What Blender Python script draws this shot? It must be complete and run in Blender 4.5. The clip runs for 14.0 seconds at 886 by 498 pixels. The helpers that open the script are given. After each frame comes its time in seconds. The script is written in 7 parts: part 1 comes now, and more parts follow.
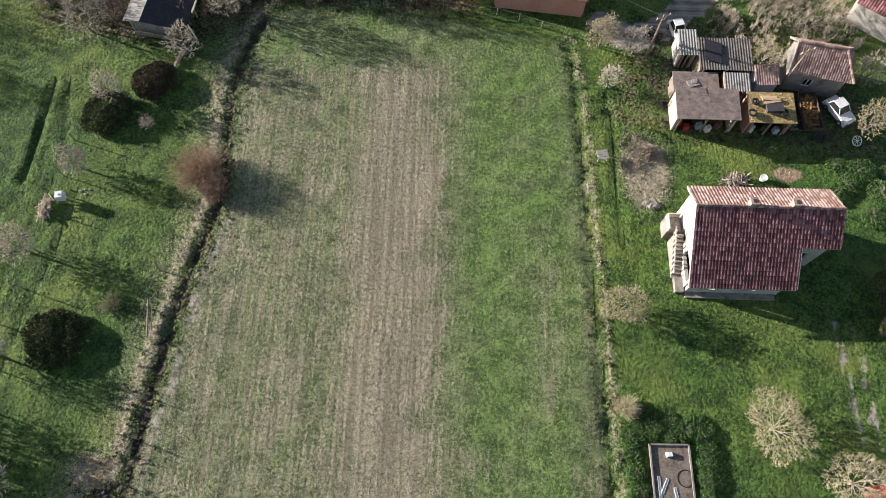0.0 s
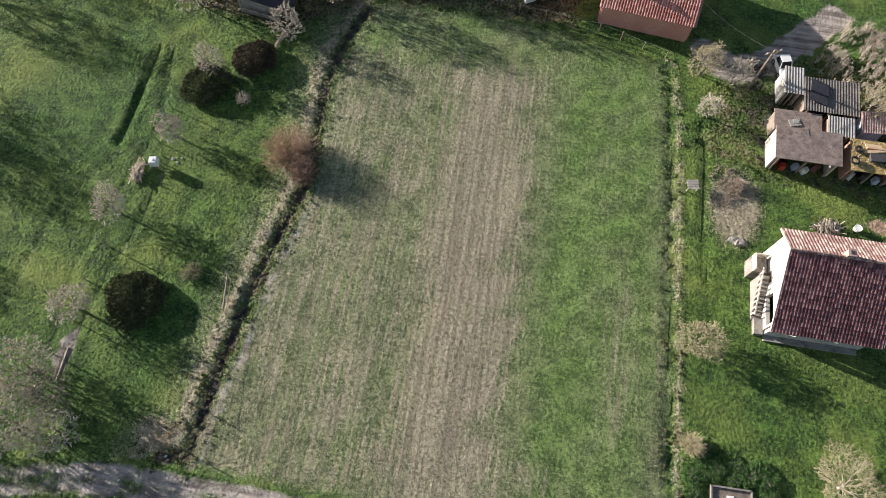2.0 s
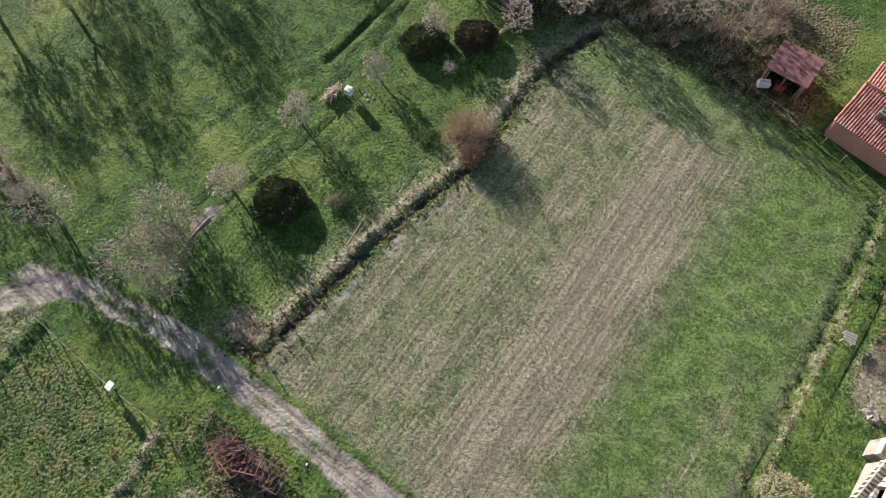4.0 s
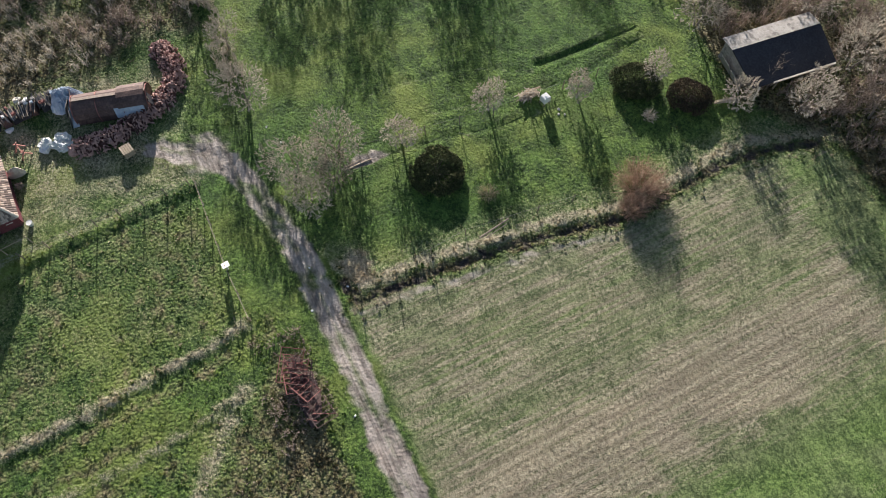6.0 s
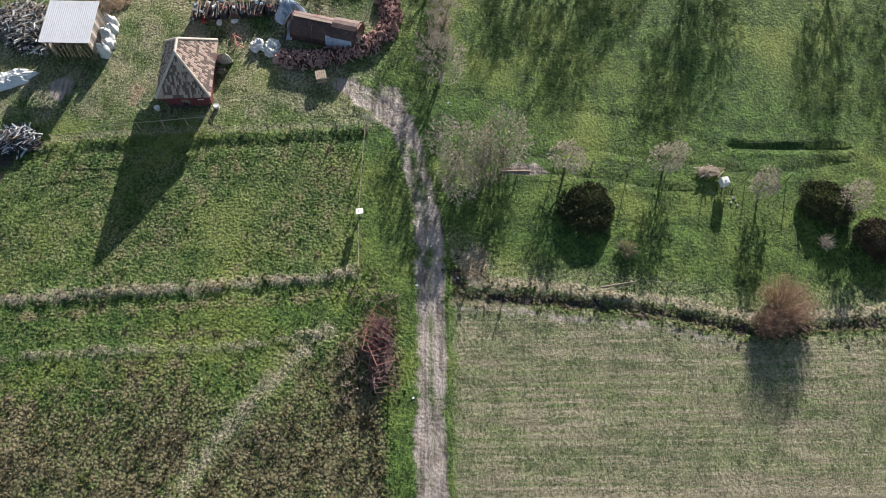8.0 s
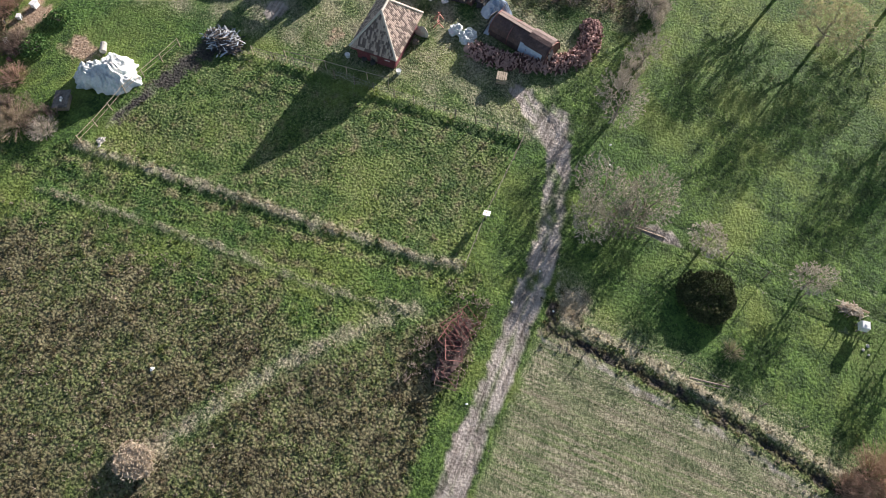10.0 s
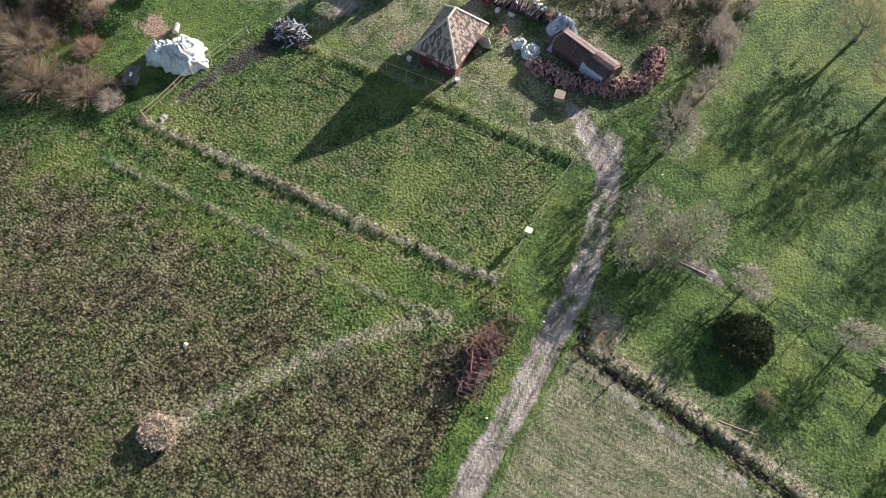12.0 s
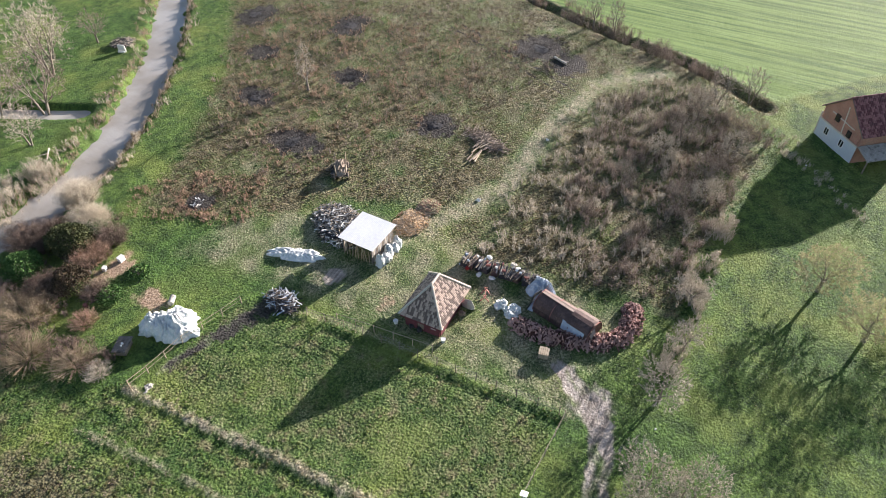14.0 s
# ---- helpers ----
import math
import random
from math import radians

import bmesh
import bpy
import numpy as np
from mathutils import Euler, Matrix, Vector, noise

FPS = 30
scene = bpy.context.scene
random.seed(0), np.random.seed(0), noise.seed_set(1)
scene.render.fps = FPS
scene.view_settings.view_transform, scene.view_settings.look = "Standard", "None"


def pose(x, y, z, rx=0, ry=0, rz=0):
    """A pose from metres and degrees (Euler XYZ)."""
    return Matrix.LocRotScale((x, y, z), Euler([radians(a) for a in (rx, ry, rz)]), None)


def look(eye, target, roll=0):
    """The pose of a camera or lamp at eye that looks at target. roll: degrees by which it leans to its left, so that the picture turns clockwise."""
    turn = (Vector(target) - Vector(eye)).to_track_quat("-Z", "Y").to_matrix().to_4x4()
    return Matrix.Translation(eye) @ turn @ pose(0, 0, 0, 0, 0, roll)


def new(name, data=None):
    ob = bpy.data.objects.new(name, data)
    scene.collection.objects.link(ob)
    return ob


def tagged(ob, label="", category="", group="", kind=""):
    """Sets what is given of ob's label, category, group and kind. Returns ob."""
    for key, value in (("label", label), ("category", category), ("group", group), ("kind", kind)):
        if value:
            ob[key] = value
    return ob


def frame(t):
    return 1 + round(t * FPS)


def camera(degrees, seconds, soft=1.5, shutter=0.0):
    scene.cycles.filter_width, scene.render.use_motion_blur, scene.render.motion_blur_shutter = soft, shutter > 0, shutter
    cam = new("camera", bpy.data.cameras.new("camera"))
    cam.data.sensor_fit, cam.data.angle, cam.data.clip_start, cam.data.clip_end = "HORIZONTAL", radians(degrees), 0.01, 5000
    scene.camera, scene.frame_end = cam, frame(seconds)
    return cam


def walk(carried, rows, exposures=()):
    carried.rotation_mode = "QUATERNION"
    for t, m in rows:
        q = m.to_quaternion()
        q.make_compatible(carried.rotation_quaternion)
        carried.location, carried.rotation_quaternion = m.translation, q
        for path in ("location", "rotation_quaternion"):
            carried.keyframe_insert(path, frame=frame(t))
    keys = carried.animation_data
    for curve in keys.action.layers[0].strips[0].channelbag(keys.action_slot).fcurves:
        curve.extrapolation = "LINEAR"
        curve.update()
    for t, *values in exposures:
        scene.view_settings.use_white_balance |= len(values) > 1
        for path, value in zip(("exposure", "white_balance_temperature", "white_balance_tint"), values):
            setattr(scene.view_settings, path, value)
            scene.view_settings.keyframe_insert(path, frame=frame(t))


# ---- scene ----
cam = camera(66.62, 14.0, soft=0.9)
PATH = [
    (0, (0.0, 0.0, 53.9), (-0.516, 18.412, 7.416), 0.14),
    (0.5, (-0.687, 0.056, 53.984), (-1.013, 18.398, 7.47), 0.70),
    (1, (-1.684, 0.15, 54.027), (-1.921, 18.412, 7.482), 1.05),
    (1.5, (-2.902, 0.229, 54.075), (-3.425, 18.411, 7.501), 0.07),
    (2, (-3.869, 0.349, 54.052), (-6.871, 18.352, 7.503), -0.02),
    (2.5, (-4.107, 0.389, 54.005), (-9.96, 17.848, 7.52), -0.19),
    (3, (-4.192, 0.409, 54.07), (-12.24, 17.083, 7.624), -0.47),
    (3.2, (-4.211, 0.402, 54.024), (-12.93, 16.855, 7.62), -0.60),
    (5.3, (-4.285, -0.376, 53.669), (-20.232, 10.807, 7.619), -0.69),
    (5.5, (-4.315, -0.425, 53.621), (-20.844, 10.135, 7.629), -0.46),
    (6, (-4.359, -0.55, 53.562), (-22.083, 8.166, 7.628), -0.48),
    (6.5, (-4.429, -0.648, 53.462), (-23.184, 6.142, 7.613), -0.14),
    (7, (-4.43, -0.759, 53.438), (-23.95, 4.007, 7.652), -0.04),
    (7.5, (-4.43, -0.851, 53.41), (-24.513, 1.813, 7.698), 0.28),
    (8, (-4.367, -0.874, 53.449), (-24.79, -0.414, 7.813), 0.47),
    (8.2, (-4.323, -0.855, 53.477), (-24.839, -1.324, 7.883), 0.38),
    (10.3, (-3.82, -0.385, 53.826), (-23.213, -9.197, 8.591), 1.05),
    (10.5, (-3.831, -0.363, 53.833), (-23.028, -9.673, 8.613), 1.01),
    (11, (-3.904, -0.375, 53.887), (-22.42, -11.132, 8.704), 1.11),
    (11.5, (-3.993, -0.364, 53.971), (-22.52, -11.169, 8.805), 0.66),
    (12, (-4.132, -0.434, 54.099), (-22.772, -11.273, 8.988), 0.36),
    (12.5, (-4.354, -0.534, 54.225), (-24.547, -12.202, 9.997), 0.10),
    (13, (-4.556, -0.596, 54.388), (-29.19, -14.554, 13.177), -0.08),
    (13.5, (-4.551, -0.539, 54.471), (-33.68, -16.693, 17.18), -0.11),
    (14, (-4.331, -0.377, 54.41), (-36.484, -17.922, 20.375), -0.19),
]
walk(cam, [(t, look(eye, target, roll)) for t, eye, target, roll in PATH],
     [(0.0, 1.11, 6500, 13), (8.4, 1.11, 6480, 14), (10.5, 1.25, 6450, 15), (12.5, 1.35, 6450, 15), (13.4, 1.48, 6430, 16), (14.0, 1.51, 6430, 16)])

# ---------------------------------------------------------------- light
SUN_EL, SUN_DIR = radians(14.0), Vector((-0.956, 0.292, 0.0))
world = bpy.data.worlds.new("world")
world.use_nodes = True
scene.world = world
wt = world.node_tree
sky = wt.nodes.new("ShaderNodeTexSky")
sky.sky_type, sky.sun_disc = "NISHITA", False
sky.sun_elevation, sky.sun_rotation = SUN_EL, radians(-73)
wt.links.new(sky.outputs[0], wt.nodes["Background"].inputs[0])
wt.nodes["Background"].inputs[1].default_value = 0.064
sun = new("sun", bpy.data.lights.new("sun", "SUN"))
sun.data.energy, sun.data.angle, sun.data.color = 5.0, radians(0.6), (1.0, 0.93, 0.85)
sun.matrix_world = look((0, 0, 80), Vector((0, 0, 80)) - (SUN_DIR * math.cos(SUN_EL) + Vector((0, 0, math.sin(SUN_EL)))))
scene.view_settings.exposure = 1.2

# ---------------------------------------------------------------- materials
rnd = random.Random(7)
rng = np.random.default_rng(11)


class Nodes:
    """A short way to write a node tree."""

    def __init__(self, name):
        self.mat = bpy.data.materials.new(name)
        self.mat.use_nodes = True
        self.tree = self.mat.node_tree
        self.bsdf = self.tree.nodes["Principled BSDF"]
        self.pos = self.tree.nodes.new("ShaderNodeNewGeometry").outputs["Position"]

    def put(self, socket, value):
        if isinstance(value, bpy.types.NodeSocket):
            self.tree.links.new(value, socket)
        elif isinstance(value, tuple) and len(value) == 3 and socket.type == "RGBA":
            socket.default_value = (*value, 1)
        else:
            socket.default_value = value

    def noise(self, scale, detail=3.0, stretch=None, rough=0.55, turn=0.0):
        n = self.tree.nodes.new("ShaderNodeTexNoise")
        v = self.pos
        if stretch:
            m = self.tree.nodes.new("ShaderNodeMapping")
            self.put(m.inputs["Vector"], v)
            m.inputs["Scale"].default_value = stretch
            m.inputs["Rotation"].default_value = (0, 0, radians(turn))
            v = m.outputs[0]
        self.put(n.inputs["Vector"], v)
        n.inputs["Scale"].default_value, n.inputs["Detail"].default_value, n.inputs["Roughness"].default_value = scale, detail, rough
        return n.outputs["Fac"]

    def math(self, op, a, b=0.0, clamp=False):
        n = self.tree.nodes.new("ShaderNodeMath")
        n.operation, n.use_clamp = op, clamp
        self.put(n.inputs[0], a)
        self.put(n.inputs[1], b)
        return n.outputs[0]

    def ramp(self, v, lo, hi, a=0.0, b=1.0):
        n = self.tree.nodes.new("ShaderNodeMapRange")
        n.interpolation_type = "SMOOTHSTEP"
        for i, x in enumerate((v, lo, hi, a, b)):
            self.put(n.inputs[i], x)
        return n.outputs[0]

    def mix(self, f, a, b):
        n = self.tree.nodes.new("ShaderNodeMix")
        n.data_type = "RGBA"
        self.put(n.inputs[0], f)
        self.put(n.inputs[6], a)
        self.put(n.inputs[7], b)
        return n.outputs[2]

    def attr(self, name):
        n = self.tree.nodes.new("ShaderNodeAttribute")
        n.attribute_name = name
        return n.outputs["Fac"]

    def island(self):
        return self.tree.nodes.new("ShaderNodeNewGeometry").outputs["Random Per Island"]

    def object_random(self):
        return self.tree.nodes.new("ShaderNodeObjectInfo").outputs["Random"]

    def finish(self, colour, rough=0.85, metal=0.0, bump=None, depth=0.02, strength=0.6):
        self.put(self.bsdf.inputs["Base Color"], colour)
        self.put(self.bsdf.inputs["Roughness"], rough)
        self.put(self.bsdf.inputs["Metallic"], metal)
        self.bsdf.inputs["Specular IOR Level"].default_value = 0.3
        if bump is not None:
            b = self.tree.nodes.new("ShaderNodeBump")
            b.inputs["Strength"].default_value, b.inputs["Distance"].default_value = strength, depth
            self.put(b.inputs["Height"], bump)
            self.tree.links.new(b.outputs[0], self.bsdf.inputs["Normal"])
        return self.mat


def plain(name, a, b, fine=8.0, coarse=0.9, rough=0.8, metal=0.0, dirt=None, island=0.0, depth=0.02):
    """Two colours mixed by grain and by stains; dirt: a third one in patches; island: how far pieces differ."""
    n = Nodes(name)
    grain, stain = n.noise(fine, 4), n.noise(coarse, 3)
    f = n.math("ADD", n.math("MULTIPLY", grain, 0.6), n.math("MULTIPLY", stain, 0.4))
    if island:
        f = n.math("ADD", f, n.math("MULTIPLY", n.math("SUBTRACT", n.island(), 0.5), island))
    c = n.mix(n.ramp(f, 0.3, 0.7), a, b)
    if dirt:
        c = n.mix(n.ramp(n.noise(coarse * 1.7, 5), 0.52, 0.68, 0.0, 0.85), c, dirt)
    return n.finish(c, rough, metal, grain, depth)


def let_through(mat, share):
    """Let a share of the light pass through thin leaves."""
    tree, bsdf = mat.node_tree, mat.node_tree.nodes["Principled BSDF"]
    thin, both = tree.nodes.new("ShaderNodeBsdfTranslucent"), tree.nodes.new("ShaderNodeMixShader")
    tree.links.new(bsdf.inputs["Base Color"].links[0].from_socket, thin.inputs["Color"])
    both.inputs[0].default_value = share
    tree.links.new(bsdf.outputs[0], both.inputs[1])
    tree.links.new(thin.outputs[0], both.inputs[2])
    tree.links.new(both.outputs[0], tree.nodes["Material Output"].inputs["Surface"])
    return mat


def ground_material(name, blades=False):
    """Grass, dry grass, weeds, bare soil, ash and painted shade, by the amounts stored on the mesh; blades let light
    through.
    """
    n = Nodes(name)
    big, mid, small, tiny = n.noise(0.13, 3), n.noise(0.7, 4), n.noise(3.4, 5, None, 0.7), n.noise(11.0, 4, None, 0.75)
    tint = n.attr("tint")
    mixed = n.math("ADD", n.math("MULTIPLY", mid, 0.24), n.math("ADD", n.math("MULTIPLY", small, 0.38), n.math("MULTIPLY", tiny, 0.38)))
    mixed = n.math("ADD", mixed, n.math("MULTIPLY", n.math("SUBTRACT", tint, 0.5), 0.35))
    lawn = n.mix(n.ramp(mixed, 0.43, 0.59), (0.023, 0.053, 0.011), (0.152, 0.258, 0.050))
    lawn = n.mix(n.ramp(n.math("ADD", n.math("MULTIPLY", big, 0.7), n.math("MULTIPLY", mixed, 0.3)), 0.46, 0.62, 0.0, 0.6), lawn, (0.222, 0.272, 0.064))
    lawn = n.mix(n.ramp(n.noise(0.06, 2), 0.48, 0.60, 0.0, 0.6), lawn, n.mix(n.ramp(mixed, 0.43, 0.59), (0.018, 0.053, 0.011), (0.085, 0.190, 0.036)))
    crop = n.mix(n.ramp(mixed, 0.43, 0.58), (0.056, 0.108, 0.026), (0.240, 0.370, 0.098))
    pale = n.mix(n.ramp(mixed, 0.41, 0.60), (0.076, 0.094, 0.044), (0.284, 0.322, 0.160))
    c = n.mix(n.attr("crop"), lawn, n.mix(n.attr("sprout"), pale, crop))
    sown = n.noise(1.0, 3, (0.9, 0.03, 1.0), 0.6, -22.0)
    sown = n.mix(n.ramp(n.math("ADD", n.math("MULTIPLY", sown, 0.75), n.math("MULTIPLY", mixed, 0.25)), 0.40, 0.58), (0.068, 0.135, 0.026), (0.180, 0.280, 0.068))
    c = n.mix(n.attr("lush"), c, sown)
    lines = n.noise(1.0, 3, (3.6, 0.16, 1.0))
    dry = n.math("ADD", n.attr("dry"), n.math("ADD", n.math("MULTIPLY", n.math("SUBTRACT", mixed, 0.5), 1.9), n.math("MULTIPLY", n.math("SUBTRACT", tiny, 0.5), 1.5)))
    dry = n.math("ADD", dry, n.math("MULTIPLY", n.math("MULTIPLY", n.math("SUBTRACT", lines, 0.5), 1.5), n.attr("crop")))
    straw = n.mix(n.ramp(n.math("ADD", n.math("MULTIPLY", small, 0.5), n.math("MULTIPLY", tiny, 0.5)), 0.38, 0.62), (0.240, 0.196, 0.144), (0.60, 0.512, 0.385))
    drill = n.noise(1.0, 2, (2.6, 0.06, 1.0))
    straw = n.mix(n.math("MULTIPLY", n.ramp(drill, 0.42, 0.58, 0.55, 0.0), n.attr("crop")), straw, (0.200, 0.160, 0.122))
    c = n.mix(n.ramp(dry, 0.25, 0.95, 0.0, 0.85), c, straw)
    weed = n.math("ADD", n.attr("weed"), n.math("MULTIPLY", n.math("SUBTRACT", mid, 0.5), 1.3))
    weeds = n.mix(n.ramp(mixed, 0.44, 0.59), (0.056, 0.044, 0.026), (0.225, 0.188, 0.110))
    weeds = n.mix(n.ramp(n.math("ADD", n.math("MULTIPLY", n.noise(1.9, 5, None, 0.7), 0.5), n.math("MULTIPLY", n.noise(0.17, 3), 0.5)), 0.47, 0.56, 0.0, 0.85), weeds, n.mix(n.ramp(small, 0.4, 0.6), (0.036, 0.056, 0.017), (0.185, 0.222, 0.080)))
    weeds = n.mix(n.ramp(n.noise(0.75, 4, None, 0.65), 0.55, 0.66, 0.0, 0.6), weeds, n.mix(n.ramp(small, 0.35, 0.65), (0.055, 0.034, 0.024), (0.20, 0.130, 0.085)))
    heads = n.tree.nodes.new("ShaderNodeTexVoronoi")
    heads.voronoi_dimensions = "2D"
    n.put(heads.inputs["Vector"], n.pos)
    heads.inputs["Scale"].default_value = 3.4
    head = n.ramp(n.math("ADD", heads.outputs["Distance"], n.math("MULTIPLY", n.math("SUBTRACT", tiny, 0.5), 0.7)), 0.05, 0.5, 1.0, 0.0)
    weeds = n.mix(n.math("MULTIPLY", n.math("MULTIPLY", head, n.ramp(n.attr("weed"), 0.4, 0.75)), n.ramp(mid, 0.4, 0.6, 0.05, 0.55)), weeds, (0.36, 0.34, 0.19))
    c = n.mix(n.ramp(weed, 0.3, 0.8, 0.0, 0.9), c, weeds)
    soil = n.math("ADD", n.attr("soil"), n.math("MULTIPLY", n.math("SUBTRACT", mixed, 0.5), 0.9))
    earth = n.mix(n.ramp(n.math("ADD", n.math("MULTIPLY", n.noise(1.0, 4, (0.13, 1.9, 1.0), 0.6), 0.62), n.math("MULTIPLY", mid, 0.38)), 0.36, 0.60), (0.170, 0.145, 0.126), (0.48, 0.425, 0.378))
    c = n.mix(n.ramp(soil, 0.3, 0.7), c, earth)
    sand = n.math("ADD", n.attr("sand"), n.math("MULTIPLY", n.math("SUBTRACT", mid, 0.5), 0.9))
    c = n.mix(n.ramp(sand, 0.35, 0.65), c, n.mix(n.ramp(small, 0.35, 0.65), (0.25, 0.165, 0.105), (0.48, 0.36, 0.26)))
    # One near-black tone serves burnt ground, painted shade and the west ditch.
    ash_shade = n.math("ADD", n.attr("ash_shade"), n.math("ADD", n.math("MULTIPLY", n.math("SUBTRACT", mid, 0.5), 1.5), n.math("MULTIPLY", n.math("SUBTRACT", small, 0.5), 0.9)))
    c = n.mix(n.ramp(ash_shade, 0.35, 0.65, 0.0, 0.95), c, n.mix(n.ramp(small, 0.35, 0.68), (0.014, 0.013, 0.015), (0.070, 0.060, 0.058)))
    rows = n.tree.nodes.new("ShaderNodeTexWave")
    rows.bands_direction = "X"
    n.put(rows.inputs["Vector"], n.pos)
    rows.inputs["Scale"].default_value, rows.inputs["Distortion"].default_value = 0.55, 2.5
    rows.inputs["Detail Scale"].default_value = 0.6
    clump = n.noise(1.7, 2, None, 0.5)
    cells = n.tree.nodes.new("ShaderNodeTexVoronoi")
    cells.voronoi_dimensions = "2D"
    n.put(cells.inputs["Vector"], n.pos)
    cells.inputs["Scale"].default_value = 3.4
    tops = n.ramp(n.math("ADD", cells.outputs["Distance"], n.math("MULTIPLY", n.math("SUBTRACT", tiny, 0.5), 0.8)), 0.12, 0.72, 1.0, 0.0)
    open_ground = n.math("SUBTRACT", 1.0, n.math("MULTIPLY", n.attr("crop"), 0.75))
    relief = n.math("ADD", n.math("MULTIPLY", small, 0.9), n.math("MULTIPLY", tiny, 0.55))
    relief = n.math("ADD", relief, n.math("MULTIPLY", n.math("ADD", n.math("MULTIPLY", clump, 0.65), n.math("MULTIPLY", tops, n.math("ADD", 0.12, n.math("MULTIPLY", n.attr("weed"), 0.4)))), open_ground))
    relief = n.math("ADD", relief, n.math("MULTIPLY", n.math("MULTIPLY", rows.outputs["Fac"], n.attr("crop")), 0.06))
    relief = n.math("MULTIPLY", relief, n.math("SUBTRACT", 1.0, n.math("MULTIPLY", n.attr("lush"), 0.75)))
    if not blades:
        return n.finish(c, 0.9, 0.0, relief, 0.26, 1.0)
    n.finish(c, 0.7)
    return let_through(n.mat, 0.7)


M_GROUND = ground_material("ground_cover")
M_BLADE = ground_material("grass_blades", True)
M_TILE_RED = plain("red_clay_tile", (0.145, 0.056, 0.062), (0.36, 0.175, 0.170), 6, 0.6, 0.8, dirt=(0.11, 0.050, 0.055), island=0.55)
M_TILE_ORANGE = plain("orange_clay_tile", (0.40, 0.15, 0.12), (0.56, 0.28, 0.23), 6, 0.8, 0.85, dirt=(0.32, 0.14, 0.115), island=0.8)
# Dusty tiles of cottage and outhouse; also the sunlit tone of one house slope.
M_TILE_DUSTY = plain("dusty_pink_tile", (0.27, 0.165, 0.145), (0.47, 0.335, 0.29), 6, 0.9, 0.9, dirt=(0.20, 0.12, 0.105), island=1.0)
M_TILE_OLD = plain("old_brown_tile", (0.17, 0.13, 0.115), (0.53, 0.42, 0.345), 9, 4.0, 0.9, island=1.3)
M_TILE_MOSS = plain("mossy_roof", (0.30, 0.22, 0.085), (0.44, 0.33, 0.13), 5, 1.2, 0.95, dirt=(0.16, 0.13, 0.06))
M_PLASTER = plain("white_plaster", (0.44, 0.41, 0.37), (0.58, 0.55, 0.50), 5, 0.6, 0.9, dirt=(0.40, 0.37, 0.32))
M_BLUE_PLASTER = plain("pale_blue_plaster", (0.50, 0.56, 0.64), (0.60, 0.66, 0.72), 5, 0.6, 0.9)
M_BRICK = plain("brick_wall", (0.36, 0.18, 0.135), (0.50, 0.29, 0.22), 9, 0.8, 0.9, dirt=(0.36, 0.24, 0.19))
M_PINK = plain("pink_plaster", (0.54, 0.25, 0.20), (0.66, 0.35, 0.29), 6, 0.7, 0.9)
M_CONCRETE = plain("grey_concrete", (0.21, 0.195, 0.175), (0.36, 0.335, 0.30), 5, 0.7, 0.9, dirt=(0.15, 0.135, 0.115))
M_WOOD = plain("weathered_wood", (0.14, 0.11, 0.085), (0.30, 0.25, 0.20), 9, 1.5, 0.85, island=0.5)
M_WOOD_PALE = plain("pale_wood", (0.34, 0.27, 0.19), (0.52, 0.43, 0.32), 9, 1.5, 0.8, island=0.4)
M_LOG_RED = plain("split_firewood", (0.12, 0.062, 0.056), (0.52, 0.34, 0.295), 9, 2.0, 0.85, island=1.5)
M_BARK = plain("grey_bark", (0.17, 0.145, 0.12), (0.31, 0.27, 0.225), 9, 1.0, 0.9)
M_TWIG = plain("pale_twigs", (0.37, 0.33, 0.265), (0.63, 0.56, 0.45), 6, 0.8, 0.9, island=0.4)
M_TWIG_YELLOW = plain("yellow_twigs", (0.31, 0.27, 0.165), (0.50, 0.45, 0.29), 6, 0.8, 0.9, island=0.4)
M_TWIG_WHITE = plain("white_twigs", (0.46, 0.40, 0.31), (0.66, 0.59, 0.48), 6, 0.8, 0.85, island=0.4)
M_TWIG_RED = plain("russet_twigs", (0.27, 0.17, 0.12), (0.47, 0.33, 0.24), 6, 0.8, 0.9, island=0.5)
M_TWIG_DARK = plain("brown_twigs", (0.17, 0.130, 0.108), (0.42, 0.345, 0.28), 6, 0.8, 0.9, island=0.8)
M_TWIG_DEEP = plain("deep_brown_twigs", (0.10, 0.072, 0.058), (0.27, 0.205, 0.165), 6, 0.8, 0.9, island=0.8)
M_REED = plain("dry_stalks", (0.26, 0.20, 0.13), (0.44, 0.36, 0.25), 6, 0.8, 0.9, island=0.6)
M_LEAF_DARK = plain("dark_evergreen_leaf", (0.030, 0.040, 0.016), (0.115, 0.125, 0.052), 3, 0.8, 0.95, island=0.45)
M_LEAF_BROWN = plain("brownish_evergreen_leaf", (0.038, 0.034, 0.020), (0.135, 0.098, 0.062), 3, 0.8, 0.95, island=0.45)
M_BUD = plain("yellow_green_buds", (0.30, 0.305, 0.15), (0.48, 0.46, 0.26), 6, 0.8, 0.8, island=0.6)
M_LEAF_GREEN = plain("fresh_leaf", (0.050, 0.115, 0.030), (0.125, 0.225, 0.068), 3, 0.9, 0.95, island=0.8)
let_through(M_BUD, 0.6)
M_RUST = plain("rusty_iron", (0.13, 0.050, 0.048), (0.36, 0.165, 0.145), 9, 1.5, 0.8, 0.2, island=0.6)
M_RED_PLANK = plain("red_painted_planks", (0.11, 0.030, 0.040), (0.22, 0.070, 0.082), 7, 1.2, 0.8, dirt=(0.15, 0.07, 0.06))
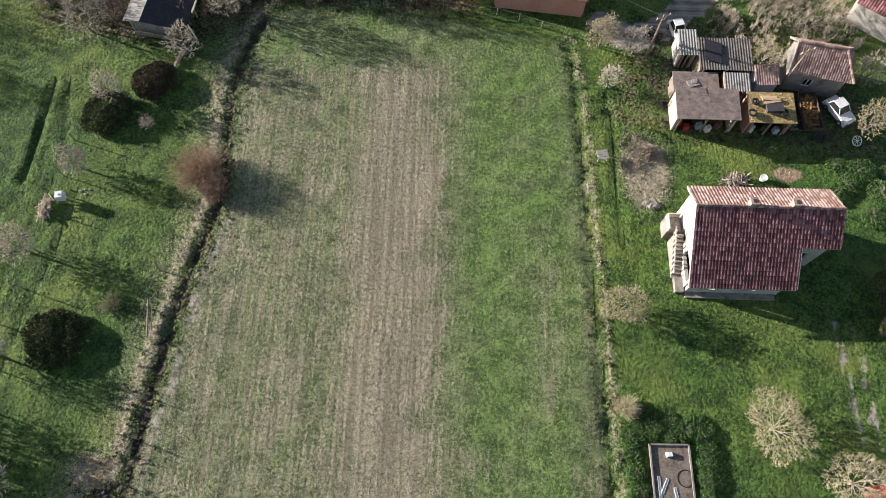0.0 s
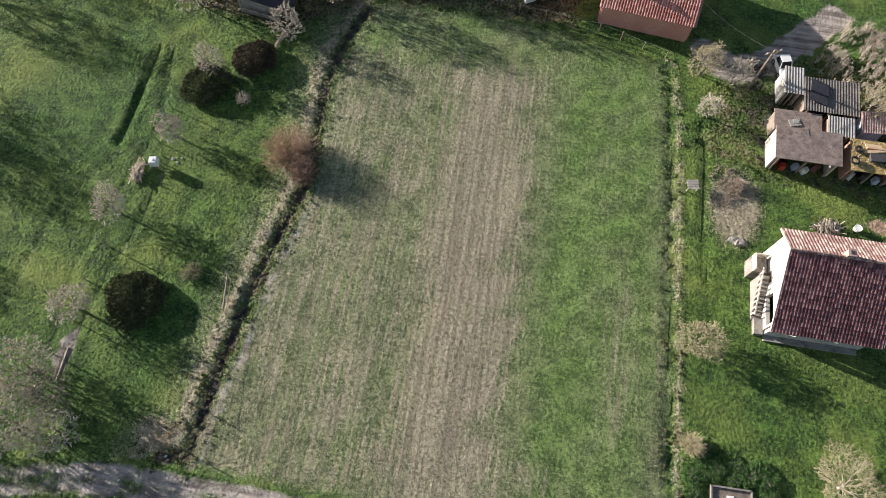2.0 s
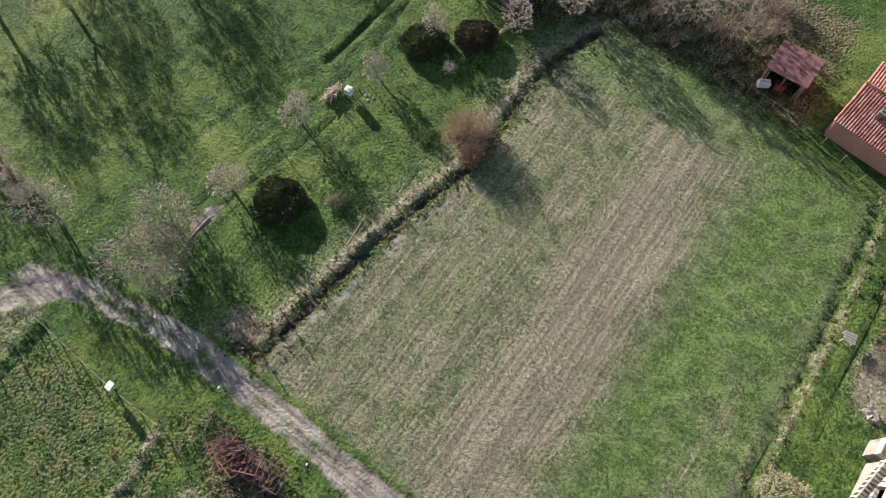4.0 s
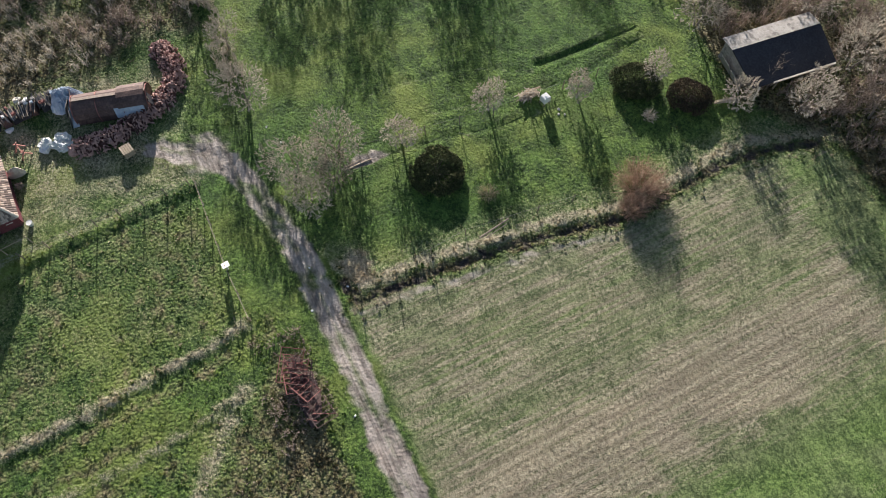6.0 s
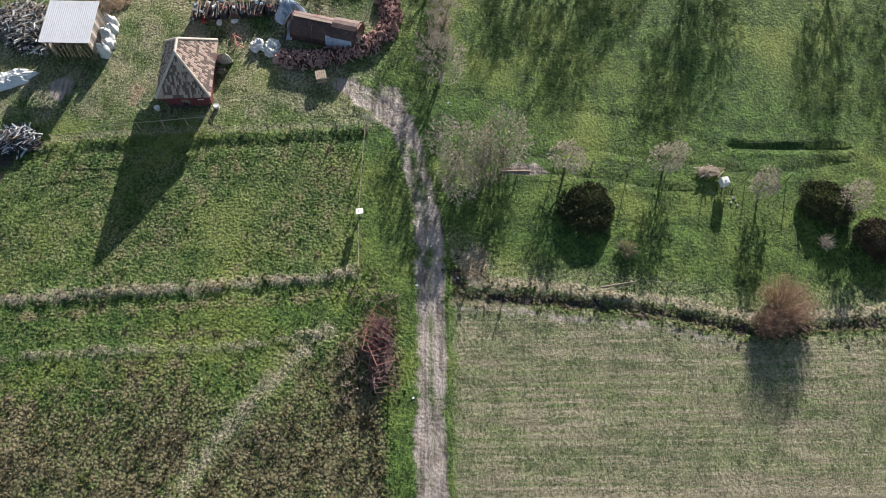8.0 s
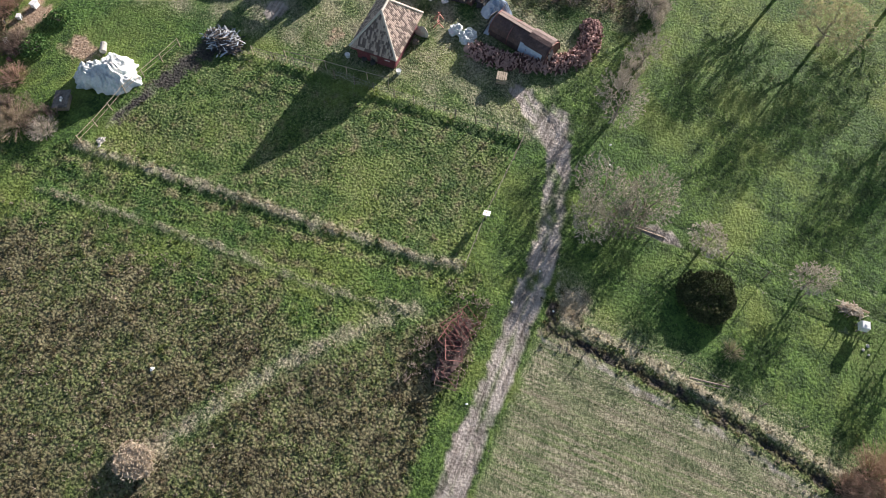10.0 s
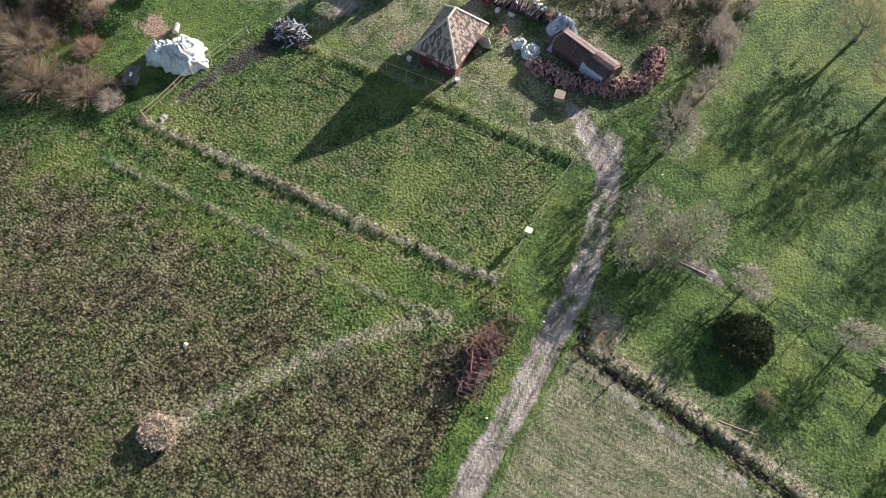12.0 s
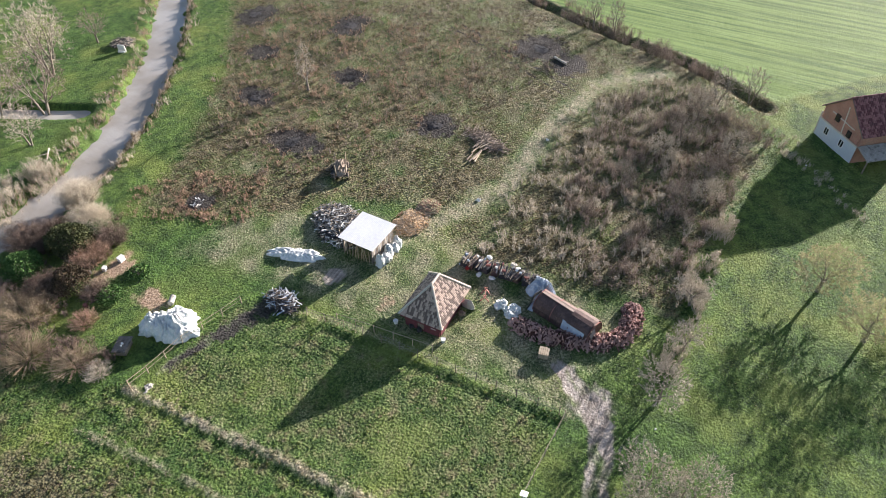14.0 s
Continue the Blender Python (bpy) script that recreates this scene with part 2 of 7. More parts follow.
M_RUST_BROWN = plain("brown_rusted_sheet", (0.070, 0.045, 0.042), (0.15, 0.10, 0.09), 7, 1.0, 0.6, 0.2, dirt=(0.18, 0.12, 0.10))
M_DARK_SHEET = plain("dark_bitumen_sheet", (0.020, 0.021, 0.028), (0.045, 0.046, 0.056), 5, 0.5, 0.7)
M_FIBRE = plain("fibre_cement", (0.26, 0.245, 0.225), (0.42, 0.40, 0.37), 6, 0.9, 0.9, dirt=(0.15, 0.14, 0.13))
M_FIBRE_DARK = plain("dark_stained_sheet", (0.085, 0.075, 0.068), (0.24, 0.215, 0.19), 6, 0.9, 0.9, dirt=(0.06, 0.055, 0.05))
M_DEBRIS = plain("crumbled_brown_felt", (0.14, 0.105, 0.092), (0.40, 0.32, 0.28), 14, 1.6, 0.95, dirt=(0.15, 0.12, 0.09))
M_TIN = plain("bright_tin_sheet", (0.72, 0.74, 0.76), (0.84, 0.86, 0.88), 3, 0.5, 0.6)
M_BLUE_TARP = plain("faded_blue_tarp", (0.34, 0.42, 0.54), (0.55, 0.62, 0.70), 4, 1.4, 0.5)
M_WHITE_FILM = plain("white_plastic_film", (0.62, 0.64, 0.63), (0.84, 0.85, 0.84), 5, 1.1, 0.4, dirt=(0.46, 0.56, 0.54))
M_WHITE = plain("white_paint", (0.74, 0.74, 0.72), (0.86, 0.86, 0.84), 5, 1.0, 0.5)
M_CREAM = plain("cream_paint", (0.58, 0.52, 0.44), (0.70, 0.64, 0.56), 5, 1.0, 0.7)
M_GLASS = plain("dark_window_glass", (0.015, 0.017, 0.02), (0.03, 0.033, 0.038), 3, 0.5, 0.12)
M_DARK = plain("dark_junk", (0.03, 0.03, 0.034), (0.08, 0.078, 0.08), 6, 1.2, 0.8, island=0.8)
M_RUBBER = plain("black_rubber", (0.016, 0.016, 0.017), (0.032, 0.032, 0.033), 8, 1.0, 0.85)
M_JUNK_RED = plain("red_painted_junk", (0.40, 0.035, 0.03), (0.55, 0.08, 0.06), 6, 1.2, 0.6)
M_PALE_STRAW = plain("pale_straw", (0.33, 0.26, 0.19), (0.52, 0.435, 0.33), 7, 1.4, 0.95, island=0.8)
M_STRAW = plain("straw_heap", (0.42, 0.28, 0.16), (0.64, 0.48, 0.31), 7, 1.4, 0.95, island=0.8)
M_EARTH = plain("trodden_earth", (0.13, 0.105, 0.085), (0.27, 0.225, 0.185), 5, 0.8, 0.95, dirt=(0.10, 0.085, 0.065), depth=0.05)
M_LOAD = plain("rust_brown_scraps", (0.10, 0.055, 0.03), (0.42, 0.23, 0.085), 4, 1.6, 0.95, island=1.0)
M_WATER = Nodes("muddy_water")
M_WATER = M_WATER.finish(M_WATER.mix(M_WATER.ramp(M_WATER.noise(0.12, 3), 0.35, 0.65), (0.31, 0.285, 0.25), (0.42, 0.405, 0.38)), 0.16, 0.0, M_WATER.noise(0.9, 4, (1.0, 0.5, 1.0)), 0.08, 0.35)


# ---------------------------------------------------------------- mesh helpers
class Geo:
    """Vertices and faces of one mesh."""

    def __init__(self):
        self.v, self.f = [], []

    def add(self, verts, faces):
        k = len(self.v)
        self.v += [tuple(p) for p in verts]
        self.f += [tuple(i + k for i in f) for f in faces]
        return self

    def box(self, c, s, rot=None, taper=1.0):
        """A block with its centre c and size s; taper: how wide its top is."""
        hx, hy, hz = s[0] / 2, s[1] / 2, s[2] / 2
        pts = [Vector((x * hx * (taper if z > 0 else 1), y * hy * (taper if z > 0 else 1), z * hz)) for z in (-1, 1) for y in (-1, 1) for x in (-1, 1)]
        if rot is not None:
            pts = [rot @ p for p in pts]
        return self.add([p + Vector(c) for p in pts], [(0, 2, 3, 1), (4, 5, 7, 6), (0, 1, 5, 4), (2, 6, 7, 3), (0, 4, 6, 2), (1, 3, 7, 5)])

    def beam(self, a, b, w, h=None):
        """A squared beam from a to b."""
        a, b = Vector(a), Vector(b)
        d = b - a
        rot = d.to_track_quat("X", "Z").to_matrix()
        return self.box((a + b) / 2, (d.length, w, h or w), rot)

    def tube(self, a, b, r0, r1, n=5, caps=True):
        a, b = Vector(a), Vector(b)
        q = (b - a).to_track_quat("Z", "Y").to_matrix()
        ring = [Vector((math.cos(2 * math.pi * i / n), math.sin(2 * math.pi * i / n), 0)) for i in range(n)]
        faces = [(i, (i + 1) % n, n + (i + 1) % n, n + i) for i in range(n)]
        if caps:
            faces += [tuple(range(n))[::-1], tuple(range(n, 2 * n))]
        return self.add([a + q @ (p * r0) for p in ring] + [b + q @ (p * r1) for p in ring], faces)

    def spike(self, a, b, r):
        """A twig: three sides that run to a point."""
        a, b = Vector(a), Vector(b)
        d = (b - a).normalized()
        u = d.cross(Vector((0.31, 0.52, 0.8))).normalized()
        w = d.cross(u)
        return self.add([a + u * r, a - u * (r / 2) + w * (r * 0.87), a - u * (r / 2) - w * (r * 0.87), b], [(0, 1, 3), (1, 2, 3), (2, 0, 3)])

    def ring(self, c, r, tube, n=14, m=6, rot=None):
        """A torus."""
        pts = []
        for i in range(n):
            a = 2 * math.pi * i / n
            for j in range(m):
                b = 2 * math.pi * j / m
                p = Vector(((r + tube * math.cos(b)) * math.cos(a), (r + tube * math.cos(b)) * math.sin(a), tube * math.sin(b)))
                pts.append(Vector(c) + (rot @ p if rot is not None else p))
        return self.add(pts, [(i * m + j, ((i + 1) % n) * m + j, ((i + 1) % n) * m + (j + 1) % m, i * m + (j + 1) % m) for i in range(n) for j in range(m)])

    def slab(self, corners, thick):
        """A sheet over a polygon, with thickness downwards."""
        k = len(corners)
        top = [Vector(p) for p in corners]
        low = [p - Vector((0, 0, thick)) for p in top]
        return self.add(top + low, [tuple(range(k)), tuple(range(2 * k - 1, k - 1, -1))] + [(i, i + k, (i + 1) % k + k, (i + 1) % k) for i in range(k)])

    def lump(self, c, s, seed=0, n=10, m=6, rough=0.25):
        """An uneven rounded heap on its base."""
        pts, r = [], random.Random(seed)
        for j in range(m):
            e = (j / (m - 1)) * math.pi / 2
            for i in range(n):
                a = 2 * math.pi * i / n
                k = 1 + r.uniform(-rough, rough)
                pts.append((c[0] + s[0] * k * math.cos(e) * math.cos(a), c[1] + s[1] * k * math.cos(e) * math.sin(a), c[2] + s[2] * k * math.sin(e)))
        faces = [(j * n + i, j * n + (i + 1) % n, (j + 1) * n + (i + 1) % n, (j + 1) * n + i) for j in range(m - 1) for i in range(n)]
        return self.add(pts, faces + [tuple((m - 1) * n + i for i in range(n))])


def as_mesh(name, geo, material, smooth=False):
    me = bpy.data.meshes.new(name)
    me.from_pydata(geo.v, [], geo.f)
    me.materials.append(material)
    if smooth:
        me.polygons.foreach_set("use_smooth", [True] * len(me.polygons))
    me.update()
    return me


def part(name, geo, material, parent, label="", smooth=False, kind=""):
    ob = new(name, as_mesh(name, geo, material, smooth))
    ob.parent = parent
    return tagged(ob, label, kind=kind)


def thing(name, label, category, x, y, turn=0.0, z=None, group="", kind=""):
    """An Empty on the ground at the base of a thing."""
    ob = new(name)
    ob.empty_display_size = 0.3
    ob.matrix_basis = pose(x, y, height(x, y) if z is None else z, 0, 0, turn)
    return tagged(ob, label, category, group, kind)


def solid(name, geo, material, label, category, x=0.0, y=0.0, turn=0.0, z=None, smooth=False, group="", kind=""):
    ob = new(name, as_mesh(name, geo, material, smooth))
    ob.matrix_basis = pose(x, y, height(x, y) if z is None else z, 0, 0, turn)
    return tagged(ob, label, category, group, kind)


# ---------------------------------------------------------------- the lie of the land
DITCH_W = [(-26.5, 0.6), (-23.9, 1.2), (-23.6, 7.2), (-22.8, 12.8), (-22.0, 18.7), (-20.6, 24.6), (-20.5, 28.5), (-21.0, 34.4), (-20.8, 40.2), (-18.6, 46.0)]
DITCH_E = [(10.8, 43.2), (11.4, 38.6), (11.8, 29.5), (12.0, 22.8), (12.3, 15.8), (12.5, 9.3), (12.7, 2.5), (12.8, 0.0)]
TRACK = [(60, 2), (20, -1.2), (-8.0, -1.5), (-15.5, -1.4), (-20.0, -1.35), (-25.4, -1.5), (-29.5, -1.5), (-34.2, -2.2), (-38.0, -3.1), (-41.5, -4.2), (-43.5, -6.4), (-46.0, -9.5)]
BANK_N = [(-38.8, -36.6), (-39.6, -31.7), (-39.9, -21.5), (-40.2, -13.0), (-40.5, -8.0)]
BANK_S = [(-23.5, -46.0), (-24.0, -38.0), (-24.6, -30.0), (-25.0, -21.0), (-25.6, -13.0), (-26.2, -7.8)]
PATH_S = [(-18.3, -46.2), (-19.2, -36.0), (-19.6, -29.7), (-19.7, -20.0), (-20.3, -14.0), (-21.2, -10.0)]
TRAIL_S = [(-1.7, -24.4), (-6.3, -21.8), (-11.5, -18.6), (-15.9, -15.1), (-19.5, -11.8), (-21.2, -10.0)]
TRAIL_W = [(-54.9, -34.5), (-60.2, -31.2), (-70.5, -26.6), (-83.8, -27.3), (-101.7, -24.9), (-110, -17)]
RIVER = [(-150, -165), (-118, -130), (-95.5, -111.3), (-74.7, -94.1), (-58.4, -84.1), (-46.2, -79.0), (-36, -77.2), (-15, -78), (20, -95), (60, -120)]
BROOK = [(-56.6, -92.0), (-55.2, -94.4), (-50.8, -103.2), (-42, -118)]
FAR_DITCH = [(-160, -100), (-127, -46), (-119.5, -27), (-116.5, -16), (-111.5, -6.5), (-107, -0.5)]
RUT_A = [(-36.2, 5.2), (-35.2, 14.5), (-34.0, 19.6), (-33.4, 26.0)]
RUT_B = [(-37.6, 8.0), (-38.0, 15.1), (-36.0, 25.3), (-35.2, 29.0), (-36.9, 38.0)]
RUT_C = [(-38.5, 26.6), (-38.3, 30.0), (-38.1, 37.3)]
RUT_D = [(-49.0, 4.7), (-49.4, 12.8), (-50.5, 20.0)]
RUT_E = [(-43.0, 9.0), (-41.5, 20.0), (-37.8, 26.0)]
LANE_E = [(32.6, 16.0), (32.9, 10.0), (33.2, 4.0), (33.2, -6.0)]
TRENCH_E = [(14.2, 37.4), (14.8, 33.7), (14.7, 31.0), (14.7, 27.0), (15.1, 22.0)]
FIELD = [(-24.2, 0.5), (-22.9, 7.0), (-22.1, 12.8), (-21.3, 18.7), (-19.9, 24.6), (-19.8, 28.5), (-20.2, 34.4), (-20.0, 40.2), (-17.6, 46.6), (-6.7, 46.3), (2.1, 45.2), (10.6, 43.2), (11.8, 29.5), (12.1, 16.0), (12.6, 0.2)]
PLOT = [(-26.3, -8.0), (-25.0, -25.0), (-24.0, -45.0), (-38.4, -44.0), (-39.4, -32.0), (-40.0, -8.0)]
WEEDS_S = [(-21.5, -5.5), (-22.5, -46), (-21, -60), (80, -60), (80, -6), (20, -5), (-8, -4.6)]
WASTE = [(-57.5, -1), (-75, -0.5), (-97, 3), (-111, -8), (-116, -18), (-126, -46), (-150, -88), (-124, -121), (-98, -99), (-76, -81), (-59, -72), (-44, -66), (-45, -60), (-50, -52), (-58, -44), (-60, -34), (-56, -24), (-56.5, -14), (-58, -5)]
FAR_FIELD = [(-300, -300), (-165, -100), (-129, -46), (-121, -26), (-118, -14), (-113.5, -5), (-110, 1.0), (-128, 16), (-180, 60), (-400, 120)]


def line_distance(x, y, line):
    """How far points lie from a polyline, and on which side (left is positive)."""
    best, side = np.full(np.shape(x), 1e9), np.zeros(np.shape(x))
    for (ax, ay), (bx, by) in zip(line, line[1:]):
        dx, dy = bx - ax, by - ay
        s = np.clip(((x - ax) * dx + (y - ay) * dy) / (dx * dx + dy * dy), 0, 1)
        ex, ey = x - ax - s * dx, y - ay - s * dy
        d = np.hypot(ex, ey)
        near = d < best
        best = np.where(near, d, best)
        side = np.where(near, np.sign(dx * ey - dy * ex), side)
    return best, side


def inside(x, y, ring, soft=0.6):
    """1 within a polygon, 0 outside, with a soft edge."""
    odd = np.zeros(np.shape(x), bool)
    for (ax, ay), (bx, by) in zip(ring, ring[1:] + ring[:1]):
        cross = (ay > y) != (by > y)
        odd ^= cross & (x < (bx - ax) * (y - ay) / np.where(by == ay, 1e-9, by - ay) + ax)
    d, _ = line_distance(x, y, ring + ring[:1])
    return np.clip(0.5 + np.where(odd, d, -d) / (2 * soft), 0, 1)


def step(v, lo, hi):
    s = np.clip((v - lo) / (hi - lo), 0, 1)
    return s * s * (3 - 2 * s)


def band(x, y, line, half, soft):
    return 1 - step(line_distance(x, y, line)[0], half - soft, half + soft)


def spot(x, y, cx, cy, rx, ry=None, soft=0.5):
    return 1 - step(np.hypot((x - cx) / rx, (y - cy) / (ry or rx)), 1 - soft, 1 + soft)


def wobble(x, y, scale, seed):
    """Smooth uneven values between -1 and 1."""
    r = np.random.default_rng(seed)
    out = np.zeros(np.shape(x))
    for _ in range(7):
        a, p, k = r.uniform(0, 2 * math.pi), r.uniform(0, 6.3), r.uniform(0.6, 1.9) / scale
        out = out + np.sin((x * math.cos(a) + y * math.sin(a)) * k * 2 * math.pi + p)
    return out / 4.5


def ragged(x, y):
    """Places pushed about a little, for uneven edges of banks and ruts."""
    return x + 0.28 * wobble(x, y, 2.2, 31) + 0.20 * wobble(x, y, 0.9, 32), y + 0.28 * wobble(x, y, 2.2, 33) + 0.20 * wobble(x, y, 0.9, 34)


def relief(x, y):
    """The height of the ground."""
    x, y = np.asarray(x, float), np.asarray(y, float)
    z = 0.05 * wobble(x, y, 9.0, 1) + 0.02 * wobble(x, y, 2.5, 2)
    gx0, gy0 = x, y
    x, y = ragged(x, y)
    d, side = line_distance(x, y, DITCH_W)
    z = z - 0.22 * np.exp(-(d / 0.24) ** 2) + 0.08 * np.exp(-((np.where(side > 0, d, 9) - 0.95) / 0.5) ** 2)
    d, side = line_distance(x, y, DITCH_E)
    z = z - 0.22 * np.exp(-(d / 0.28) ** 2) + 0.06 * np.exp(-((np.where(side > 0, d, 9) - 0.8) / 0.4) ** 2)
    d, _ = line_distance(x, y, TRACK)
    z = z - 0.10 * np.exp(-((d - 0.62) / 0.26) ** 2) + 0.07 * np.exp(-((d - 1.35) / 0.3) ** 2)
    d, side = line_distance(x, y, BANK_N)
    z = z + 0.16 * np.exp(-((np.where(side > 0, d, -d) - 0.25) / 0.45) ** 2) - 0.10 * np.exp(-((np.where(side > 0, d, -d) + 0.75) / 0.4) ** 2)
    d, side = line_distance(x, y, BANK_S)
    z = z + 0.13 * np.exp(-((np.where(side > 0, d, -d) - 0.1) / 0.45) ** 2) - 0.10 * np.exp(-((np.where(side > 0, d, -d) + 0.95) / 0.5) ** 2)
    d, side = line_distance(x, y, PATH_S)
    z = z + 0.09 * np.exp(-(d / 0.35) ** 2) - 0.09 * np.exp(-((np.where(side > 0, -d, d) - 0.75) / 0.32) ** 2)
    x, y = gx0, gy0
    d, _ = line_distance(x, y, RIVER)
    d = d + 0.55 * wobble(x, y, 4.5, 21) + 0.35 * wobble(x, y, 1.8, 22)
    z = z - 1.5 * (1 - step(d, 1.7, 4.2))
    d, _ = line_distance(x, y, BROOK)
    z = z - 1.3 * (1 - step(d, 0.8, 2.4))
    d, _ = line_distance(x, y, FAR_DITCH)
    z = z - 1.0 * np.exp(-(d / 1.1) ** 2)
    for line, deep in ((RUT_A, 0.13), (RUT_B, 0.12), (RUT_C, 0.25), (RUT_D, 0.09), (RUT_E, 0.08), (TRENCH_E, 0.16)):
        d, side = line_distance(x, y, line)
        z = z - deep * np.exp(-(d / 0.30) ** 2) + 0.55 * deep * np.exp(-((d - 0.66) / 0.28) ** 2)
    d, _ = line_distance(x, y, LANE_E)
    z = z - 0.08 * np.exp(-((d - 0.7) / 0.25) ** 2)
    z = z + 0.35 * np.exp(-(((x + 1.1) / 1.0) ** 2 + ((y + 24.6) / 1.2) ** 2))
    return z


def height(x, y):
    return float(relief(x, y))


def covers(x, y):
    """How much of each cover lies where: crop, dry, weed, soil, sand, ash together with painted shade."""
    w1, w2 = wobble(x, y, 5.0, 5), wobble(x, y, 14.0, 6)
    w3 = wobble(x, y, 2.0, 8)
    x, y = ragged(x, y)
    crop = inside(x, y, FIELD, 0.35)
    dry = np.zeros(np.shape(x))
    mid = spot(x, y, -4.9 + 0.9 * w1, 16, 3.1, 26, 0.7)
    dry = np.maximum(dry, crop * (0.56 + 0.14 * w2 + 0.18 * w1 + 0.45 * mid - 0.62 * spot(x, y, 6.0, 24, 5.2, 40, 0.4)))
    dry = np.maximum(dry, 0.88 * band(x, y, TRAIL_S, 0.8, 1.2) * (0.9 + 0.3 * w3))
    dry = np.maximum(dry, 0.95 * spot(x, y, -1.9, -24.2, 3.0, 2.4, 0.8))
    dry = np.maximum(dry, 0.55 * band(x, y, [(-42.5, -8.5), (-43.6, -12.5), (-45.0, -17.5), (-44.0, -22.0)], 1.3, 1.2))
    dry = np.maximum(dry, crop * 0.75 * spot(x, y, -7.5, 38.5, 2.6, 1.8))
    dry = np.maximum(dry, crop * 0.52 * spot(x, y, 8.3, 14, 1.6, 8))
    dry = np.maximum(dry, crop * 0.60 * spot(x, y, -4.0, 3.6, 9.0, 1.8))
    dry = np.maximum(dry, crop * (0.42 + 0.25 * w1) * spot(x, y, -14.5, 12.0, 6.0, 16))
    dry = dry * (1 - 0.7 * crop * step(y + 1.2 * w1, 38.5, 42.5))
    d, side = line_distance(x, y, DITCH_W)
    dry = np.maximum(dry, (0.84 + 0.3 * w3) * np.exp(-((np.where(side > 0, d, 9) - 1.2) / 0.8) ** 2))
    dry = np.maximum(dry, 0.42 * np.exp(-((np.where(side > 0, d, 9) - 2.5) / 1.6) ** 2))
    dry = np.maximum(dry, 0.85 * crop * np.exp(-((d - 0.75) / 0.4) ** 2))
    d, side = line_distance(x, y, DITCH_E)
    dry = np.maximum(dry, 0.75 * np.exp(-((np.where(side > 0, d, 9) - 0.7) / 0.4) ** 2))
    d, side = line_distance(x, y, BANK_S)
    dry = np.maximum(dry, (0.86 + 0.3 * w3) * np.exp(-((np.where(side > 0, d, -d) - 0.1) / 0.6) ** 2))
    d, side = line_distance(x, y, BANK_N)
    dry = np.maximum(dry, 0.55 * np.exp(-((np.where(side > 0, d, -d) - 1.0) / 0.7) ** 2))
    dry = np.maximum(dry, 0.74 * band(x, y, PATH_S, 0.35, 0.45))
    dry = np.maximum(dry, (0.22 + 0.14 * w1) * inside(x, y, PLOT, 0.5))
    dry = np.maximum(dry, 1.0 * spot(x, y, -26.9, 2.2, 1.6, 1.5))
    dry = np.maximum(dry, 0.35 * spot(x, y, -46, -12, 7, 5))
    dry = np.maximum(dry, 0.5 * spot(x, y, -46, -31, 3.0, 2.6))
    dry = np.maximum(dry, 0.14 * step(-x, 46, 56) * step(y, 2, 6))
    dry = np.maximum(dry, (0.50 + 0.22 * w1) * inside(x, y, [(-41.5, -44), (-41.5, -9), (-56, -3), (-60, -28), (-57, -44), (-50, -54), (-40, -56)], 1.5))
    dry = np.maximum(dry, 0.78 * band(x, y, TRAIL_W, 1.9, 1.8) * (0.9 + 0.3 * w3))
    dry = np.maximum(dry, 0.95 * spot(x, y, 17.4, 29.4, 2.4, 3.8))
    dry = np.maximum(dry, inside(x, y, WASTE, 2.0) * (0.42 + 0.3 * w1))
    weed = inside(x, y, WEEDS_S, 0.8) * (0.46 + 0.22 * w2 + 0.40 * step(x + 0.12 * (y + 25) + 2.5 * w1, -20, -11))
    weed = np.maximum(weed, 0.5 * inside(x, y, WEEDS_S, 0.8) * step(-y, 14, 20) * step(y, -30, -22) * step(x, -18.5, -15))
    weed = weed * (1 - 0.8 * np.maximum(band(x, y, TRAIL_S, 0.8, 1.2), band(x, y, PATH_S, 0.6, 0.5)))
    weed = np.maximum(weed, (0.86 + 0.4 * w2) * inside(x, y, WASTE, 2.0) * (1 - 0.85 * band(x, y, TRAIL_W, 1.8, 1.4)))
    weed = np.maximum(weed, 0.9 * inside(x, y, [(-26, 41.5), (-18.6, 46.8), (2, 46.4), (2, 62), (-40, 64), (-42, 44)], 1.2))
    weed = np.maximum(weed, 0.55 * inside(x, y, [(13.6, 34), (15.6, 45), (18, 47), (38, 47), (40, 30), (31, 31), (19, 33)], 1.0))
    weed = np.maximum(weed, (0.42 + 0.12 * w2) * inside(x, y, PLOT, 0.5))
    d, side = line_distance(x, y, BANK_S)
    weed = np.maximum(weed, 0.6 * np.exp(-((np.where(side > 0, d, -d) + 1.6) / 0.9) ** 2))
    weed = np.maximum(weed, 0.8 * spot(x, y, -18.8, -6.2, 4.6, 2.4))
    weed = np.maximum(weed, 0.95 * band(x, y, FAR_DITCH, 2.4, 1.0))
    weed = np.maximum(weed, 0.8 * band(x, y, DITCH_W, 0.6, 0.35))
    grown = step(-x, 29, 33) * (1 - step(-x, 38.5, 41))
    soil = np.maximum(band(x, y, TRACK, 1.3, 0.55) * (0.72 + 0.2 * w1 - 0.24 * band(x, y, TRACK, 0.25, 0.2) - 0.15 * grown), (0.62 + 0.25 * w3) * spot(x, y, -43.4, -5.6, 2.6, 2.6))
    soil = np.maximum(soil, 0.5 * band(x, y, [(-27.0, -44.6), (-38.4, -41.4)], 0.9, 0.9))
    soil = np.maximum(soil, 0.85 * spot(x, y, -45.8, -37.2, 1.6, 1.3))
